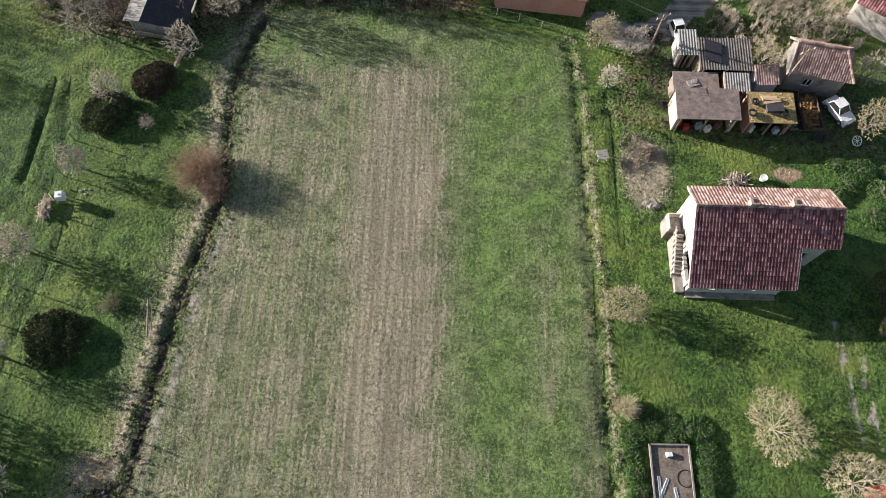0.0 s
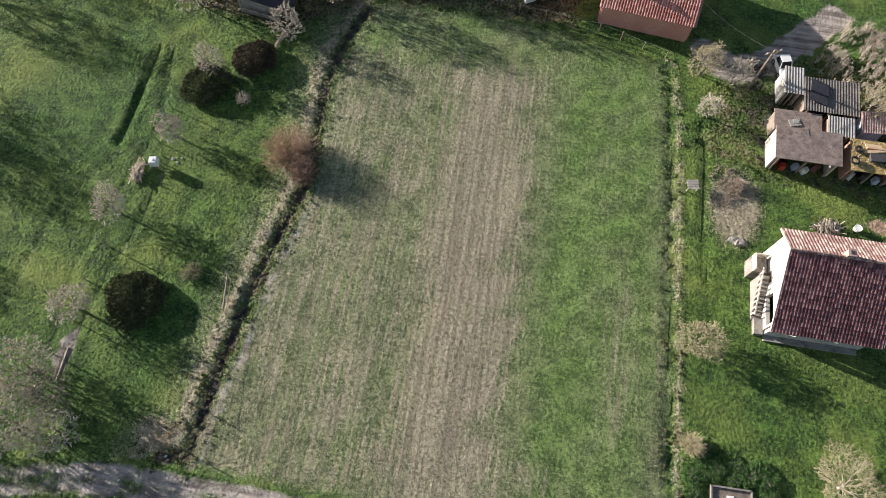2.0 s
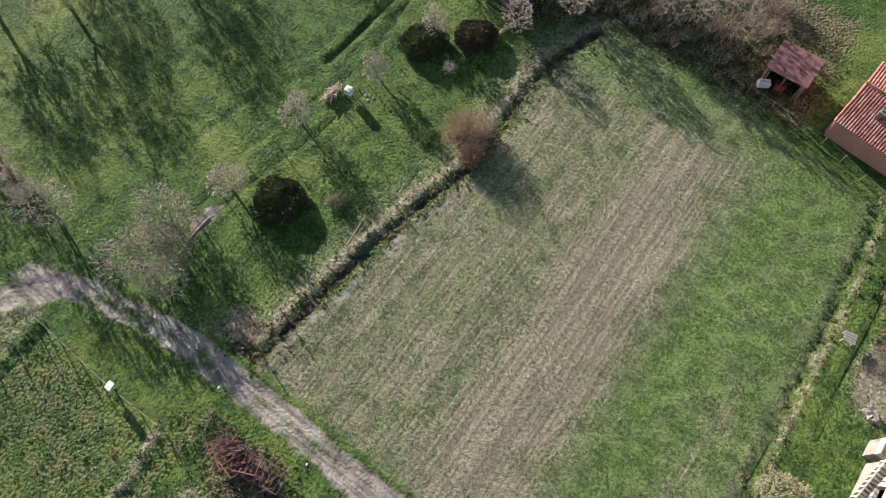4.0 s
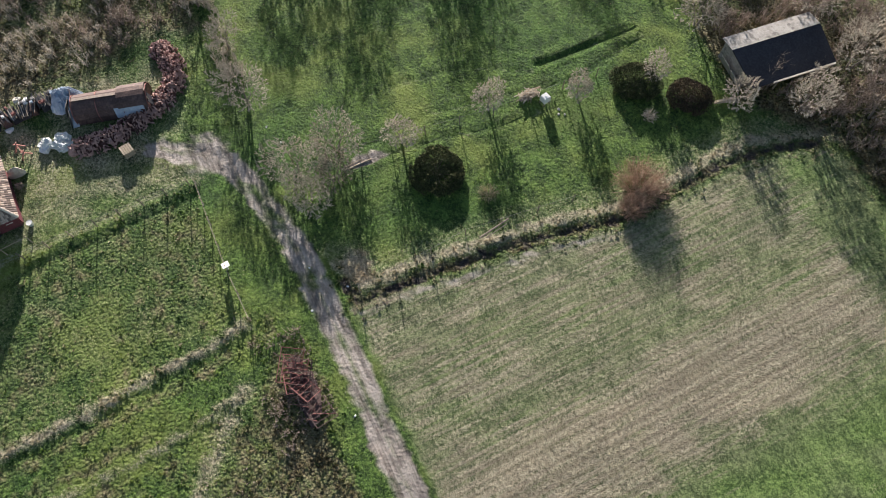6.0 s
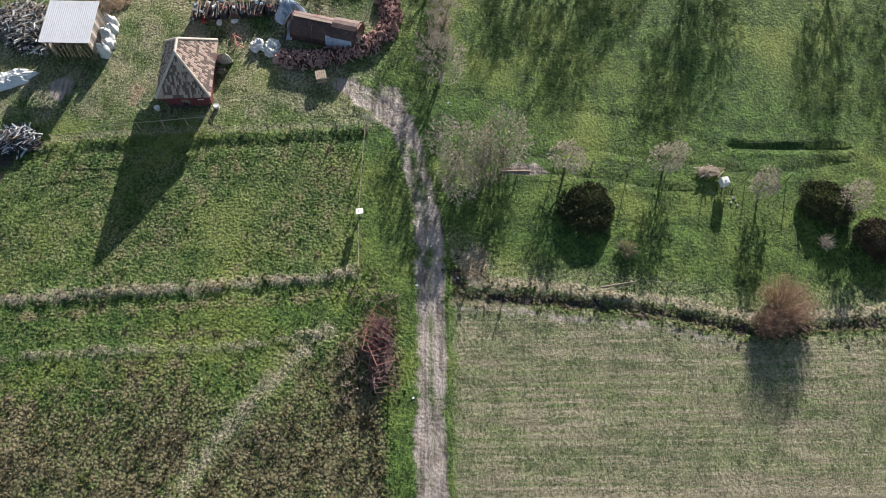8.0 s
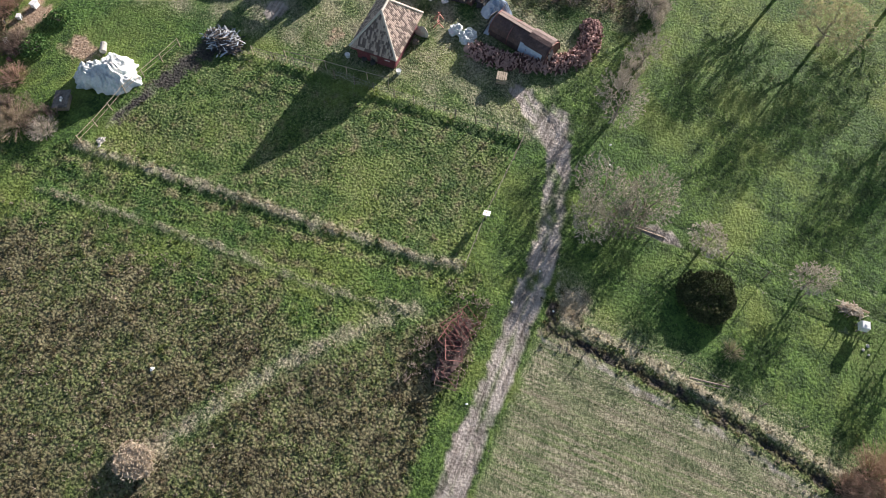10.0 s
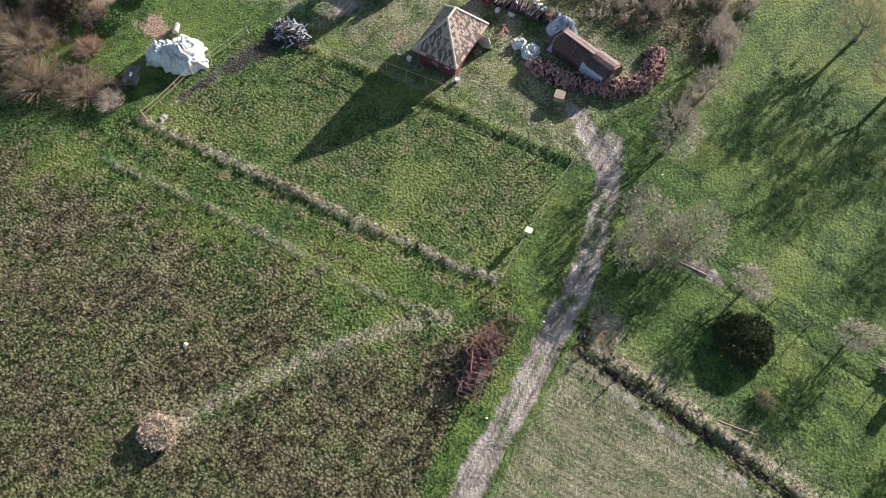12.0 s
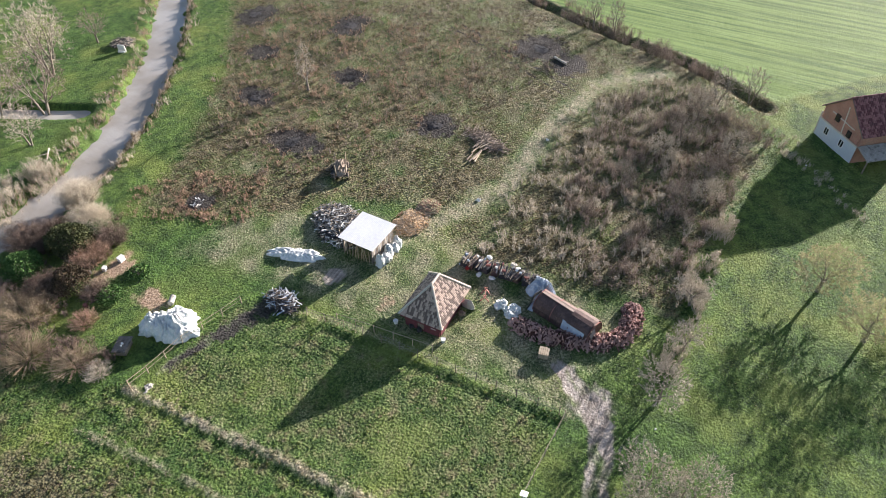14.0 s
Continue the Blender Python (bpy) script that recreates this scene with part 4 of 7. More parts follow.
# round the farmyard in the east
for i, (x, y, tall, wide, twig, fine, stems, label) in enumerate([
        (13.9, 43.0, 4.0, 3.4, M_TWIG_YELLOW, 18, 3, "leafless yellowish tree at the field corner"),
        (17.0, 42.4, 3.6, 3.0, M_TWIG, 6, 2, T_PALE), (14.4, 38.4, 3.0, 2.4, M_TWIG, 6, 1, T_PALE),
        (28.8, 40.6, 4.4, 3.8, M_TWIG_YELLOW, 7, 2, "leafless yellowish tree behind the sheds"), (34.0, 45.6, 5.0, 6.0, M_TWIG_DARK, 12, 3, "leafless brownish tree behind the cottage"), (29.8, 46.6, 4.6, 4.6, M_TWIG_DARK, 8, 2, "leafless brownish tree behind the sheds"),
        (14.4, 16.4, 2.8, 3.9, M_TWIG_YELLOW, 30, 4, "leafless tan tree beside the field ditch"),
        (25.3, 7.0, 3.4, 5.6, M_TWIG_WHITE, 46, 1, "leafless tree with bright whitish branches on the lawn"),
        (30.6, 3.2, 3.8, 5.2, M_TWIG_WHITE, 40, 1, "leafless tree with bright whitish branches on the lawn"),
        (37.8, 34.4, 3.6, 3.4, M_TWIG_YELLOW, 7, 3, "leafless yellowish shrubby tree beside the car"), (38.6, 39.5, 4.2, 3.4, M_TWIG, 6, 2, T_PALE)]):
    white = twig is M_TWIG_WHITE
    bare_tree(x, y, tall, wide, 200 + i, M_TWIG_YELLOW if white else twig, M_TWIG_WHITE if white else M_BARK, label, fine, stems, low=0.14 if white else 0.2, stout=0.8 if white else 1.0, spokes=11 if white else 4, bent=0.05 if white else 0.09, coarse=0.72 if white else 1.0)
# waste ground, stream and far edge
for i, (x, y, tall, wide, twig, fine, stems) in enumerate([
        (-78.2, -65.0, 8.0, 3.6, M_TWIG, 5, 1), (-54.5, -97.0, 12.0, 11.0, M_TWIG_DARK, 12, 3), (-62.0, -105.0, 13.0, 11.0, M_TWIG, 11, 3), (-47.0, -90.5, 6.5, 6.0, M_TWIG, 8, 2), (-66.0, -110.0, 9.0, 8.0, M_TWIG, 10, 2), (-50.0, -102.0, 10.0, 10.0, M_TWIG, 12, 3),
        (-74.0, -108.0, 6.0, 5.0, M_TWIG_DARK, 6, 2), (-120.5, -28.5, 7.5, 3.6, M_TWIG_DARK, 4, 1), (-122.5, -33.0, 7.0, 3.4, M_TWIG_DARK, 4, 1), (-108.0, -2.6, 6.4, 4.2, M_TWIG, 6, 2),
        (-104.0, -7.0, 6.4, 4.4, M_TWIG, 6, 2), (-95.5, -1.5, 5.2, 5.4, M_TWIG_YELLOW, 11, 3), (-90.0, -2.2, 4.8, 5.0, M_TWIG, 11, 3), (-84.0, -4.0, 4.2, 4.6, M_TWIG_DARK, 9, 3), (-99.0, -8.5, 5.2, 4.8, M_TWIG, 9, 2), (-79.0, -3.0, 3.8, 4.4, M_TWIG, 9, 3), (-86.0, -10.5, 4.0, 4.4, M_TWIG, 8, 3),
        (-91.0, -9.0, 5.0, 4.0, M_TWIG_DARK, 6, 2), (-76.0, -6.0, 4.8, 3.6, M_TWIG_DARK, 5, 2), (-54.0, 0.4, 4.6, 4.0, M_TWIG, 7, 1), (-60.5, -0.6, 4.6, 4.0, M_TWIG, 7, 1), (-72.0, 22.5, 6.4, 7.4, M_TWIG_YELLOW, 10, 1), (-66.0, 31.0, 6.4, 7.4, M_TWIG_YELLOW, 10, 1), (-62.0, 42.0, 6.4, 7.0, M_TWIG_YELLOW, 10, 1), (-59.0, 26.0, 5.6, 6.6, M_TWIG_YELLOW, 10, 1), (-68.0, 50.5, 8.0, 8.0, M_TWIG_YELLOW, 10, 1), (-70.0, 57.0, 8.0, 8.0, M_TWIG_YELLOW, 10, 1)]):
    bare_tree(x, y, tall, wide, 300 + i, twig, M_BARK, "tall leafless tree on rough scrubby ground" if y < 20 else "budding tree with yellowish rounded crown on the lawn", fine, stems, buds=5200 if y > 20 else 0)

# dense bushes
leafy_bush(-31.9, 12.4, 1.15, 5.0, 14000, 1, M_LEAF_DARK, "dense dark evergreen bush on the meadow", leaf_size=0.13)
leafy_bush(-32.1, 33.9, 1.3, 4.6, 11000, 2, M_LEAF_DARK, "dense dark evergreen bush near the barn", leaf_size=0.13)
leafy_bush(-28.4, 37.5, 1.2, 4.2, 10000, 3, M_LEAF_BROWN, "dense brownish evergreen bush near the barn", leaf_size=0.13)
leafy_bush(-34.8, -67.0, 3.2, 5.2, 5200, 4, M_LEAF_DARK, "dense dark bush beside the stream", leaf_size=0.22)
leafy_bush(-30.5, -62.0, 2.4, 4.4, 3600, 5, M_LEAF_BROWN, "brownish dense bush above the earth bank", leaf_size=0.2)
leafy_bush(-29.5, -68.5, 2.6, 4.4, 3200, 6, M_LEAF_GREEN, "dark green bush beside the stream", leaf_size=0.2)
for i, (x, y, s) in enumerate([(15.2, 8.0, 1.6), (17.4, 7.3, 1.5), (19.4, 7.2, 1.5), (20.2, 5.4, 1.4), (20.1, 3.2, 1.5), (14.6, 3.4, 1.4), (14.3, 1.2, 1.6), (36.6, 30.2, 2.2), (38.4, 27.8, 2.4), (35.2, 28.8, 1.8), (33.9, 27.6, 1.7), (37.0, 25.6, 2.0), (34.6, 30.6, 1.6), (16.2, 7.0, 1.7), (18.6, 6.8, 1.7), (14.4, 6.2, 1.5), (19.9, 6.6, 1.6), (20.0, 4.4, 1.4), (19.9, 2.0, 1.4), (14.8, 2.2, 1.4), (14.5, 4.8, 1.3), (15.4, 6.6, 1.4), (17.4, 6.4, 1.2)]):
    leafy_bush(x, y, 0.26 * s, 1.25 * s, 1100, 20 + i, M_LEAF_GREEN, "low leafy green plant in the garden", "garden_plant", 0.105)
twig_bush(-22.4, 28.0, 2.7, 4.6, 300, 31, M_TWIG_RED, "leafless russet shrub on the ditch bank")
twig_bush(-20.8, 26.2, 2.0, 2.4, 160, 32, M_TWIG_RED, "leafless russet shrub on the ditch bank")
twig_bush(-38.8, -68.4, 3.2, 4.6, 620, 33, M_TWIG_WHITE, "pale willow shrub beside the stream")
twig_bush(-38.0, -64.0, 2.2, 4.0, 420, 61, M_TWIG_DEEP, "brown leafless shrub above the earth bank")
twig_bush(-35.0, -70.6, 2.6, 5.0, 480, 62, M_TWIG_DEEP, "brown leafless shrub beside the stream")
leafy_bush(-38.0, -67.2, 1.6, 3.6, 2200, 63, M_LEAF_GREEN, "dark green bush beside the stream", leaf_size=0.2)
twig_bush(-34.6, -63.6, 2.4, 4.2, 380, 34, M_TWIG_RED, "russet leafless shrub beside the stream")
twig_bush(-25.0, -62.5, 2.4, 6.4, 420, 35, M_REED, "straw coloured shrub at the meadow edge")
twig_bush(-21.6, -58.0, 2.0, 5.6, 330, 36, M_REED, "straw coloured shrub at the meadow edge")
twig_bush(-23.2, -53.0, 1.4, 4.6, 280, 37, M_REED, "straw coloured shrub at the meadow edge")
twig_bush(-41.5, -73.5, 3.4, 5.0, 520, 43, M_TWIG, "pale leafless shrub beside the stream")
twig_bush(-33.0, -72.5, 3.0, 5.2, 420, 44, M_TWIG_DEEP, "brown leafless shrub beside the stream")
twig_bush(-28.6, -63.4, 2.4, 4.8, 480, 45, M_TWIG_DEEP, "brown leafless shrub beside the stream")
twig_bush(-31.0, -58.8, 1.6, 3.2, 300, 46, M_TWIG_DEEP, "brown leafless shrub above the earth bank")
twig_bush(-24.0, -68.0, 2.6, 6.0, 400, 47, M_TWIG_DARK, "straw coloured shrub at the meadow edge")
twig_bush(-27.6, -56.4, 1.2, 3.0, 200, 48, M_TWIG_RED, "straw coloured shrub at the meadow edge")
leafy_bush(-31.4, -56.8, 0.9, 3.0, 900, 49, M_LEAF_GREEN, "low green bush on the slope", leaf_size=0.2)
leafy_bush(-35.6, -57.0, 0.7, 2.6, 700, 50, M_LEAF_GREEN, "low green bush on the slope", leaf_size=0.2)
twig_bush(-23.6, -49.8, 1.2, 2.6, 160, 38, M_TWIG, "pale leafless shrub at the fence corner")
twig_bush(14.2, 8.4, 1.4, 1.8, 170, 39, M_TWIG_YELLOW, "dry straw coloured shrub beside the ditch")

twig_bush(-28.0, 15.6, 0.9, 1.8, 110, 40, M_TWIG_YELLOW, "dry pale shrub in the meadow")
twig_bush(-28.3, 33.0, 1.0, 1.4, 90, 41, M_TWIG, "pale leafless shrub in the meadow")
twig_bush(17.6, 31.4, 0.8, 1.4, 110, 42, M_TWIG_DARK, "heap of dead brushwood on the dry patch", "brushwood")

# scrub
def along(name, label, line, lo, hi, count, tall, twig, seed, start=0.0, stems=8):
    """Reeds or scrub on both sides of a line, at a distance between lo and hi from it."""
    rr, geo = random.Random(seed), Geo()
    for _ in range(count):
        i = rr.randrange(len(line) - 1)
        a, b = Vector((*line[i], 0)), Vector((*line[i + 1], 0))
        d = (b - a).normalized()
        q = a + (b - a) * rr.random() + Vector((-d.y, d.x, 0)) * rr.choice((-1, 1)) * rr.uniform(lo, hi)
        if rr.random() > 0.6 + 0.7 * float(wobble(q.x, q.y, 8.0, seed)):
            continue
        z, h = height(q.x, q.y), tall * rr.uniform(0.4, 1.1)
        for _ in range(stems):
            p = Vector((q.x + rr.uniform(-0.4, 0.4), q.y + rr.uniform(-0.4, 0.4), z - 0.1))
            e = p + Vector((rr.uniform(-0.5, 0.5), rr.uniform(-0.5, 0.5), 1)) * h * rr.uniform(0.6, 1.0)
            geo.spike(p, e, 0.04)
            c = p + (e - p) * rr.uniform(0.3, 0.8)
            geo.spike(c, c + Vector((rr.uniform(-1, 1), rr.uniform(-1, 1), rr.uniform(0, 1))).normalized() * h * 0.3, 0.028)
    return solid(name, geo, twig, label, "scrub", z=0, kind="stuff")


BANKS = RIVER[2:7]
along("reeds", "dry tan reeds hanging over the muddy water", BANKS, 2.9, 4.2, 620, 0.9, M_REED, 91)
along("bank_scrub", "grey leafless scrub on the stream banks", BANKS, 3.6, 5.6, 130, 1.5, M_TWIG, 92)
along("bank_scrub", "brown leafless scrub on the stream banks", BANKS, 3.2, 4.8, 260, 1.0, M_TWIG_DARK, 93)
thicket("scrub", "tangled brown leafless scrub at the meadow edge", [(-19.4, -61), (-20.5, -56), (-22.4, -51), (-25.5, -49.6), (-26.4, -54), (-27.6, -58), (-30, -62), (-29, -70), (-22, -68)], 620, 1.3, M_TWIG_DEEP, 94, 10)
thicket("scrub", "tangled russet leafless scrub above the earth bank", [(-29, -60.5), (-33, -61.6), (-38, -62.5), (-42, -66), (-40, -72), (-32, -74), (-27, -70)], 460, 1.7, M_TWIG_DEEP, 95, 10)
thicket("scrub", "tall brown leafless scrub on waste ground", [(-58, -10), (-60, -3), (-76, -1), (-97, 2), (-108, -10), (-100, -20), (-88, -21), (-74, -20), (-64, -16)], 1900, 2.0, M_TWIG_DARK, 51, 9)
thicket("scrub", "pale grey leafless scrub on waste ground", [(-57, -25), (-58, -12), (-64, -4), (-84, -2), (-104, -4), (-108, -16), (-92, -26), (-74, -26)], 1300, 1.8, M_TWIG, 52, 9)
thicket("dead_weeds", "low reddish brown dead weeds", [(-42, -67), (-47, -53), (-52, -50), (-57, -56), (-53, -66), (-46, -70)], 1000, 0.7, M_TWIG_RED, 53, 6)
thicket("dead_weeds", "low brown dead weeds on waste ground", [(-55, -60), (-62, -48), (-75, -40), (-95, -34), (-112, -30), (-120, -50), (-108, -90), (-84, -88), (-66, -76)], 2300, 0.9, M_TWIG_DARK, 54, 6)
thicket("dead_weeds", "reddish brown dead weeds on waste ground", [(-56, -58), (-62, -50), (-76, -44), (-92, -40), (-108, -36), (-112, -60), (-104, -88), (-84, -86), (-66, -74)], 2300, 0.8, M_TWIG_RED, 67, 6)
thicket("dead_weeds", "tall pale dead stalks on waste ground", [(-58, -62), (-66, -52), (-78, -46), (-88, -38), (-100, -46), (-104, -80), (-84, -84), (-68, -74)], 650, 1.2, M_REED, 55, 7)
thicket("reeds", "dry reeds along the stream bank", [(-38, -72.5), (-46, -73.5), (-56, -77), (-71, -85.5), (-94, -103.5), (-95, -105), (-69.5, -88.6), (-54.5, -79.6), (-44, -75.6), (-38, -74.4)], 1800, 0.9, M_REED, 56, 8)
thicket("reeds", "dry grey reeds beside the muddy stream", [(-22, -79), (-36, -79), (-45, -81), (-44, -86), (-30, -84)], 700, 2.4, M_TWIG, 57, 8)
thicket("reeds", "dry reeds along the western stream bank", [(-40, -80.5), (-52, -84.6), (-66, -92.6), (-92, -112.5), (-91, -115), (-64, -95), (-50, -87), (-40, -82.6)], 500, 1.0, M_REED, 65, 8)
thicket("hedge", "grey leafless hedge along the far ditch", [(-131, -46), (-122, -25), (-117, -15), (-113, -7), (-111, -8), (-114, -18), (-119, -29), (-127, -48)], 1500, 2.6, M_TWIG_DARK, 58, 9)
thicket("hedge", "thin grey leafless hedge along the lawn", [(-50, -1.2), (-66, -2.2), (-78, -1.2), (-78, 1.2), (-62, 0.9), (-50, 0.8)], 420, 1.7, M_TWIG, 66, 9)
thicket("hedge", "grey leafless hedge below the house", [(-104, 2), (-96, 8), (-86, 16), (-84, 14.5), (-94, 4.5), (-102, -0.5)], 420, 1.5, M_TWIG, 59, 9)
thicket("undergrowth", "brown leafless undergrowth at the wood edge", [(-42, 45), (-27, 44), (-19, 47.6), (-4, 48), (-4, 60), (-42, 62)], 1700, 2.4, M_TWIG_DARK, 60, 8)
thicket("undergrowth", "thin pale undergrowth behind the sheds", [(27, 43), (30, 41), (39, 43), (40, 50), (24, 52), (24, 46)], 420, 1.6, M_TWIG, 61, 8)
thicket("brushwood", "dead cut brushwood on a dry patch", [(15.2, 26.8), (19.4, 28), (19.8, 32.4), (15.2, 33.6)], 300, 0.5, M_TWIG_DARK, 62, 6)
thicket("dead_stems", "pale flattened dead stems at the field corner", [(-28.4, 0.9), (-25.4, 1.2), (-25.5, 3.4), (-28.2, 3.5)], 320, 0.22, M_REED, 68, 6)
thicket("dead_weeds", "withered brown weeds round the scrap iron", [(-15, -3.8), (-24, -4.2), (-24.5, -8.6), (-15, -9)], 330, 0.7, M_TWIG_DARK, 63, 6)
thicket("dead_weeds", "dead brown weeds in the rough field", [(-18, -10), (-20, -44), (-8, -54), (12, -50), (14, -12)], 900, 0.5, M_TWIG_DARK, 64, 5)


# ---------------------------------------------------------------- building helpers
def wall(geo, a, b, z0, z1, thick, holes=()):
    """An upright wall from a to b (its middle line); holes: (start, end, bottom, top) along it."""
    a, b = Vector((*a, 0)), Vector((*b, 0))
    d = b - a
    length, d = d.length, (b - a).normalized()
    rot = Matrix.Rotation(math.atan2(d.y, d.x), 3, "Z")
    cuts = sorted({0.0, length, *(h[0] for h in holes), *(h[1] for h in holes)})
    for s, e in zip(cuts, cuts[1:]):
        spans, z = [], z0
        for h in sorted((h for h in holes if h[0] < (s + e) / 2 < h[1]), key=lambda h: h[2]):
            spans.append((z, h[2]))
            z = h[3]
        spans.append((z, z1))
        for lo, hi in spans:
            if hi - lo > 0.01:
                m = a + d * (s + e) / 2
                geo.box((m.x, m.y, (lo + hi) / 2), (e - s, thick, hi - lo), rot)


def side_wall(parent, material, *args, **more):
    g = Geo()
    wall(g, *args, **more)
    return part("wall", g, material, parent)


def gable(geo, a, b, z, peak, peak_at, thick):
    """The triangle over a wall from a to b; peak_at: where along it the peak stands (0 to 1)."""
    a, b = Vector((*a, 0)), Vector((*b, 0))
    n = Vector((-(b - a).y, (b - a).x, 0)).normalized() * (thick / 2)
    m = a + (b - a) * peak_at
    tri = [a + Vector((0, 0, z)), b + Vector((0, 0, z)), m + Vector((0, 0, peak))]
    geo.add([p + n for p in tri] + [p - n for p in tri], [(0, 1, 2), (5, 4, 3), (0, 3, 4, 1), (1, 4, 5, 2), (2, 5, 3, 0)])


def window_in(parent, a, b, at, wide, z0, z1, thick, name="window"):
    """A framed window that fills a hole of a wall from a to b, at metres along it."""
    a, b = Vector((*a, 0)), Vector((*b, 0))
    d = (b - a).normalized()
    rot = Matrix.Rotation(math.atan2(d.y, d.x), 3, "Z")
    c = a + d * at
    f = Geo()
    for s in (-1, 0, 1):
        f.box((*(c + d * (s * (wide / 2 - 0.035)))[:2], (z0 + z1) / 2), (0.07, thick * 0.6, z1 - z0), rot)
    for z in (z0 + 0.035, z1 - 0.035):
        f.box((c.x, c.y, z), (wide, thick * 0.6, 0.07), rot)
    w = part(name, f, M_WHITE, parent, "white window frame")
    part("pane", Geo().box((c.x, c.y, (z0 + z1) / 2), (wide - 0.06, 0.02, z1 - z0 - 0.06), rot), M_GLASS, w)


def door_in(parent, a, b, at, wide, z0, z1, material, label):
    a, b = Vector((*a, 0)), Vector((*b, 0))
    d = (b - a).normalized()
    rot = Matrix.Rotation(math.atan2(d.y, d.x), 3, "Z")
    c = a + d * at
    leaf = part("door", Geo().box((c.x, c.y, (z0 + z1) / 2), (wide - 0.04, 0.05, z1 - z0 - 0.02), rot), material, parent, label)
    part("handle", Geo().box((*(c + d * (wide / 2 - 0.12))[:2], z0 + 1.0), (0.12, 0.12, 0.03), rot), M_DARK, leaf)


def tiles(geo, corners, across, wide=0.26, long=0.38, rise=0.075):
    """Overlapping clay tiles over a sloping polygon; across: the way along the eaves."""
    pts = [Vector(p) for p in corners]
    u = Vector(across).normalized()
    n = (pts[1] - pts[0]).cross(pts[2] - pts[0]).normalized()
    if n.z < 0:
        n = -n
    v = n.cross(u).normalized()
    if v.z < 0:
        v = -v
    o = pts[0]
    flat = [((p - o).dot(u), (p - o).dot(v)) for p in pts]
    us, vs = [p[0] for p in flat], [p[1] for p in flat]
    cu, cv = np.meshgrid(np.arange(min(us) + wide / 2, max(us), wide), np.arange(min(vs) + long * 0.4, max(vs), long))
    ok = inside(cu.ravel(), cv.ravel(), flat, 0.02) > 0.5
    for a, b in zip(cu.ravel()[ok], cv.ravel()[ok]):
        j, k = rnd.uniform(-0.012, 0.012), rnd.uniform(0, 0.012)
        lo, hi = b - long * 0.58, b + long * 0.52
        rows = []
        for s, lift in ((lo, 0.036 + k), (hi, 0.02)):
            rows += [o + u * (a + q * wide + j) + v * s + n * (lift + c * rise) for q, c in ((-0.5, 0.0), (-0.28, 0.75), (0.0, 1.0), (0.28, 0.75), (0.5, 0.0))]
        geo.add(rows, [(i, i + 1, i + 6, i + 5) for i in range(4)] + [(0, 1, 2, 3, 4)])


def ridge_caps(geo, a, b, r=0.13, long=0.4):
    a, b = Vector(a), Vector(b)
    n = max(1, int((b - a).length / long))
    for i in range(n):
        p, q = a + (b - a) * (i / n), a + (b - a) * ((i + 1.12) / n)
        geo.tube(p, q, r * 1.05, r * 0.92, 7)


def corrugated(geo, corners, across, wave=0.18, rise=0.05, thick=0.02):
    """A corrugated sheet over a sloping quad: corners eave a, eave b, ridge b, ridge a."""
    a, b, c, d = (Vector(p) for p in corners)
    n = (b - a).cross(d - a).normalized()
    k = max(2, int((b - a).length / wave) * 2)
    top = []
    for i in range(k + 1):
        h = n * (rise if i % 2 else 0.0)
        top += [a + (b - a) * (i / k) + h, d + (c - d) * (i / k) + h]
    low = [p - n * thick for p in top]
    m = len(top)
    f = [(2 * i, 2 * i + 2, 2 * i + 3, 2 * i + 1) for i in range(k)]
    f += [tuple(q + m for q in reversed(x)) for x in f]
    f += [(2 * i + 2, 2 * i, 2 * i + m, 2 * i + 2 + m) for i in range(k)] + [(2 * i + 1, 2 * i + 3, 2 * i + 3 + m, 2 * i + 1 + m) for i in range(k)]
    f += [(0, 1, 1 + m, m), (2 * k + 1, 2 * k, 2 * k + m, 2 * k + 1 + m)]
    geo.add(top + low, f)


def chimney(parent, x, y, z0, z1, s, material):
    c = part("chimney", Geo().box((x, y, (z0 + z1) / 2), (s, s, z1 - z0)).box((x, y, z1 + 0.04), (s + 0.12, s + 0.12, 0.08)), material, parent, "plastered chimney")
    part("flue", Geo().box((x, y, z1 + 0.10), (s * 0.55, s * 0.55, 0.05)), M_DARK, c)


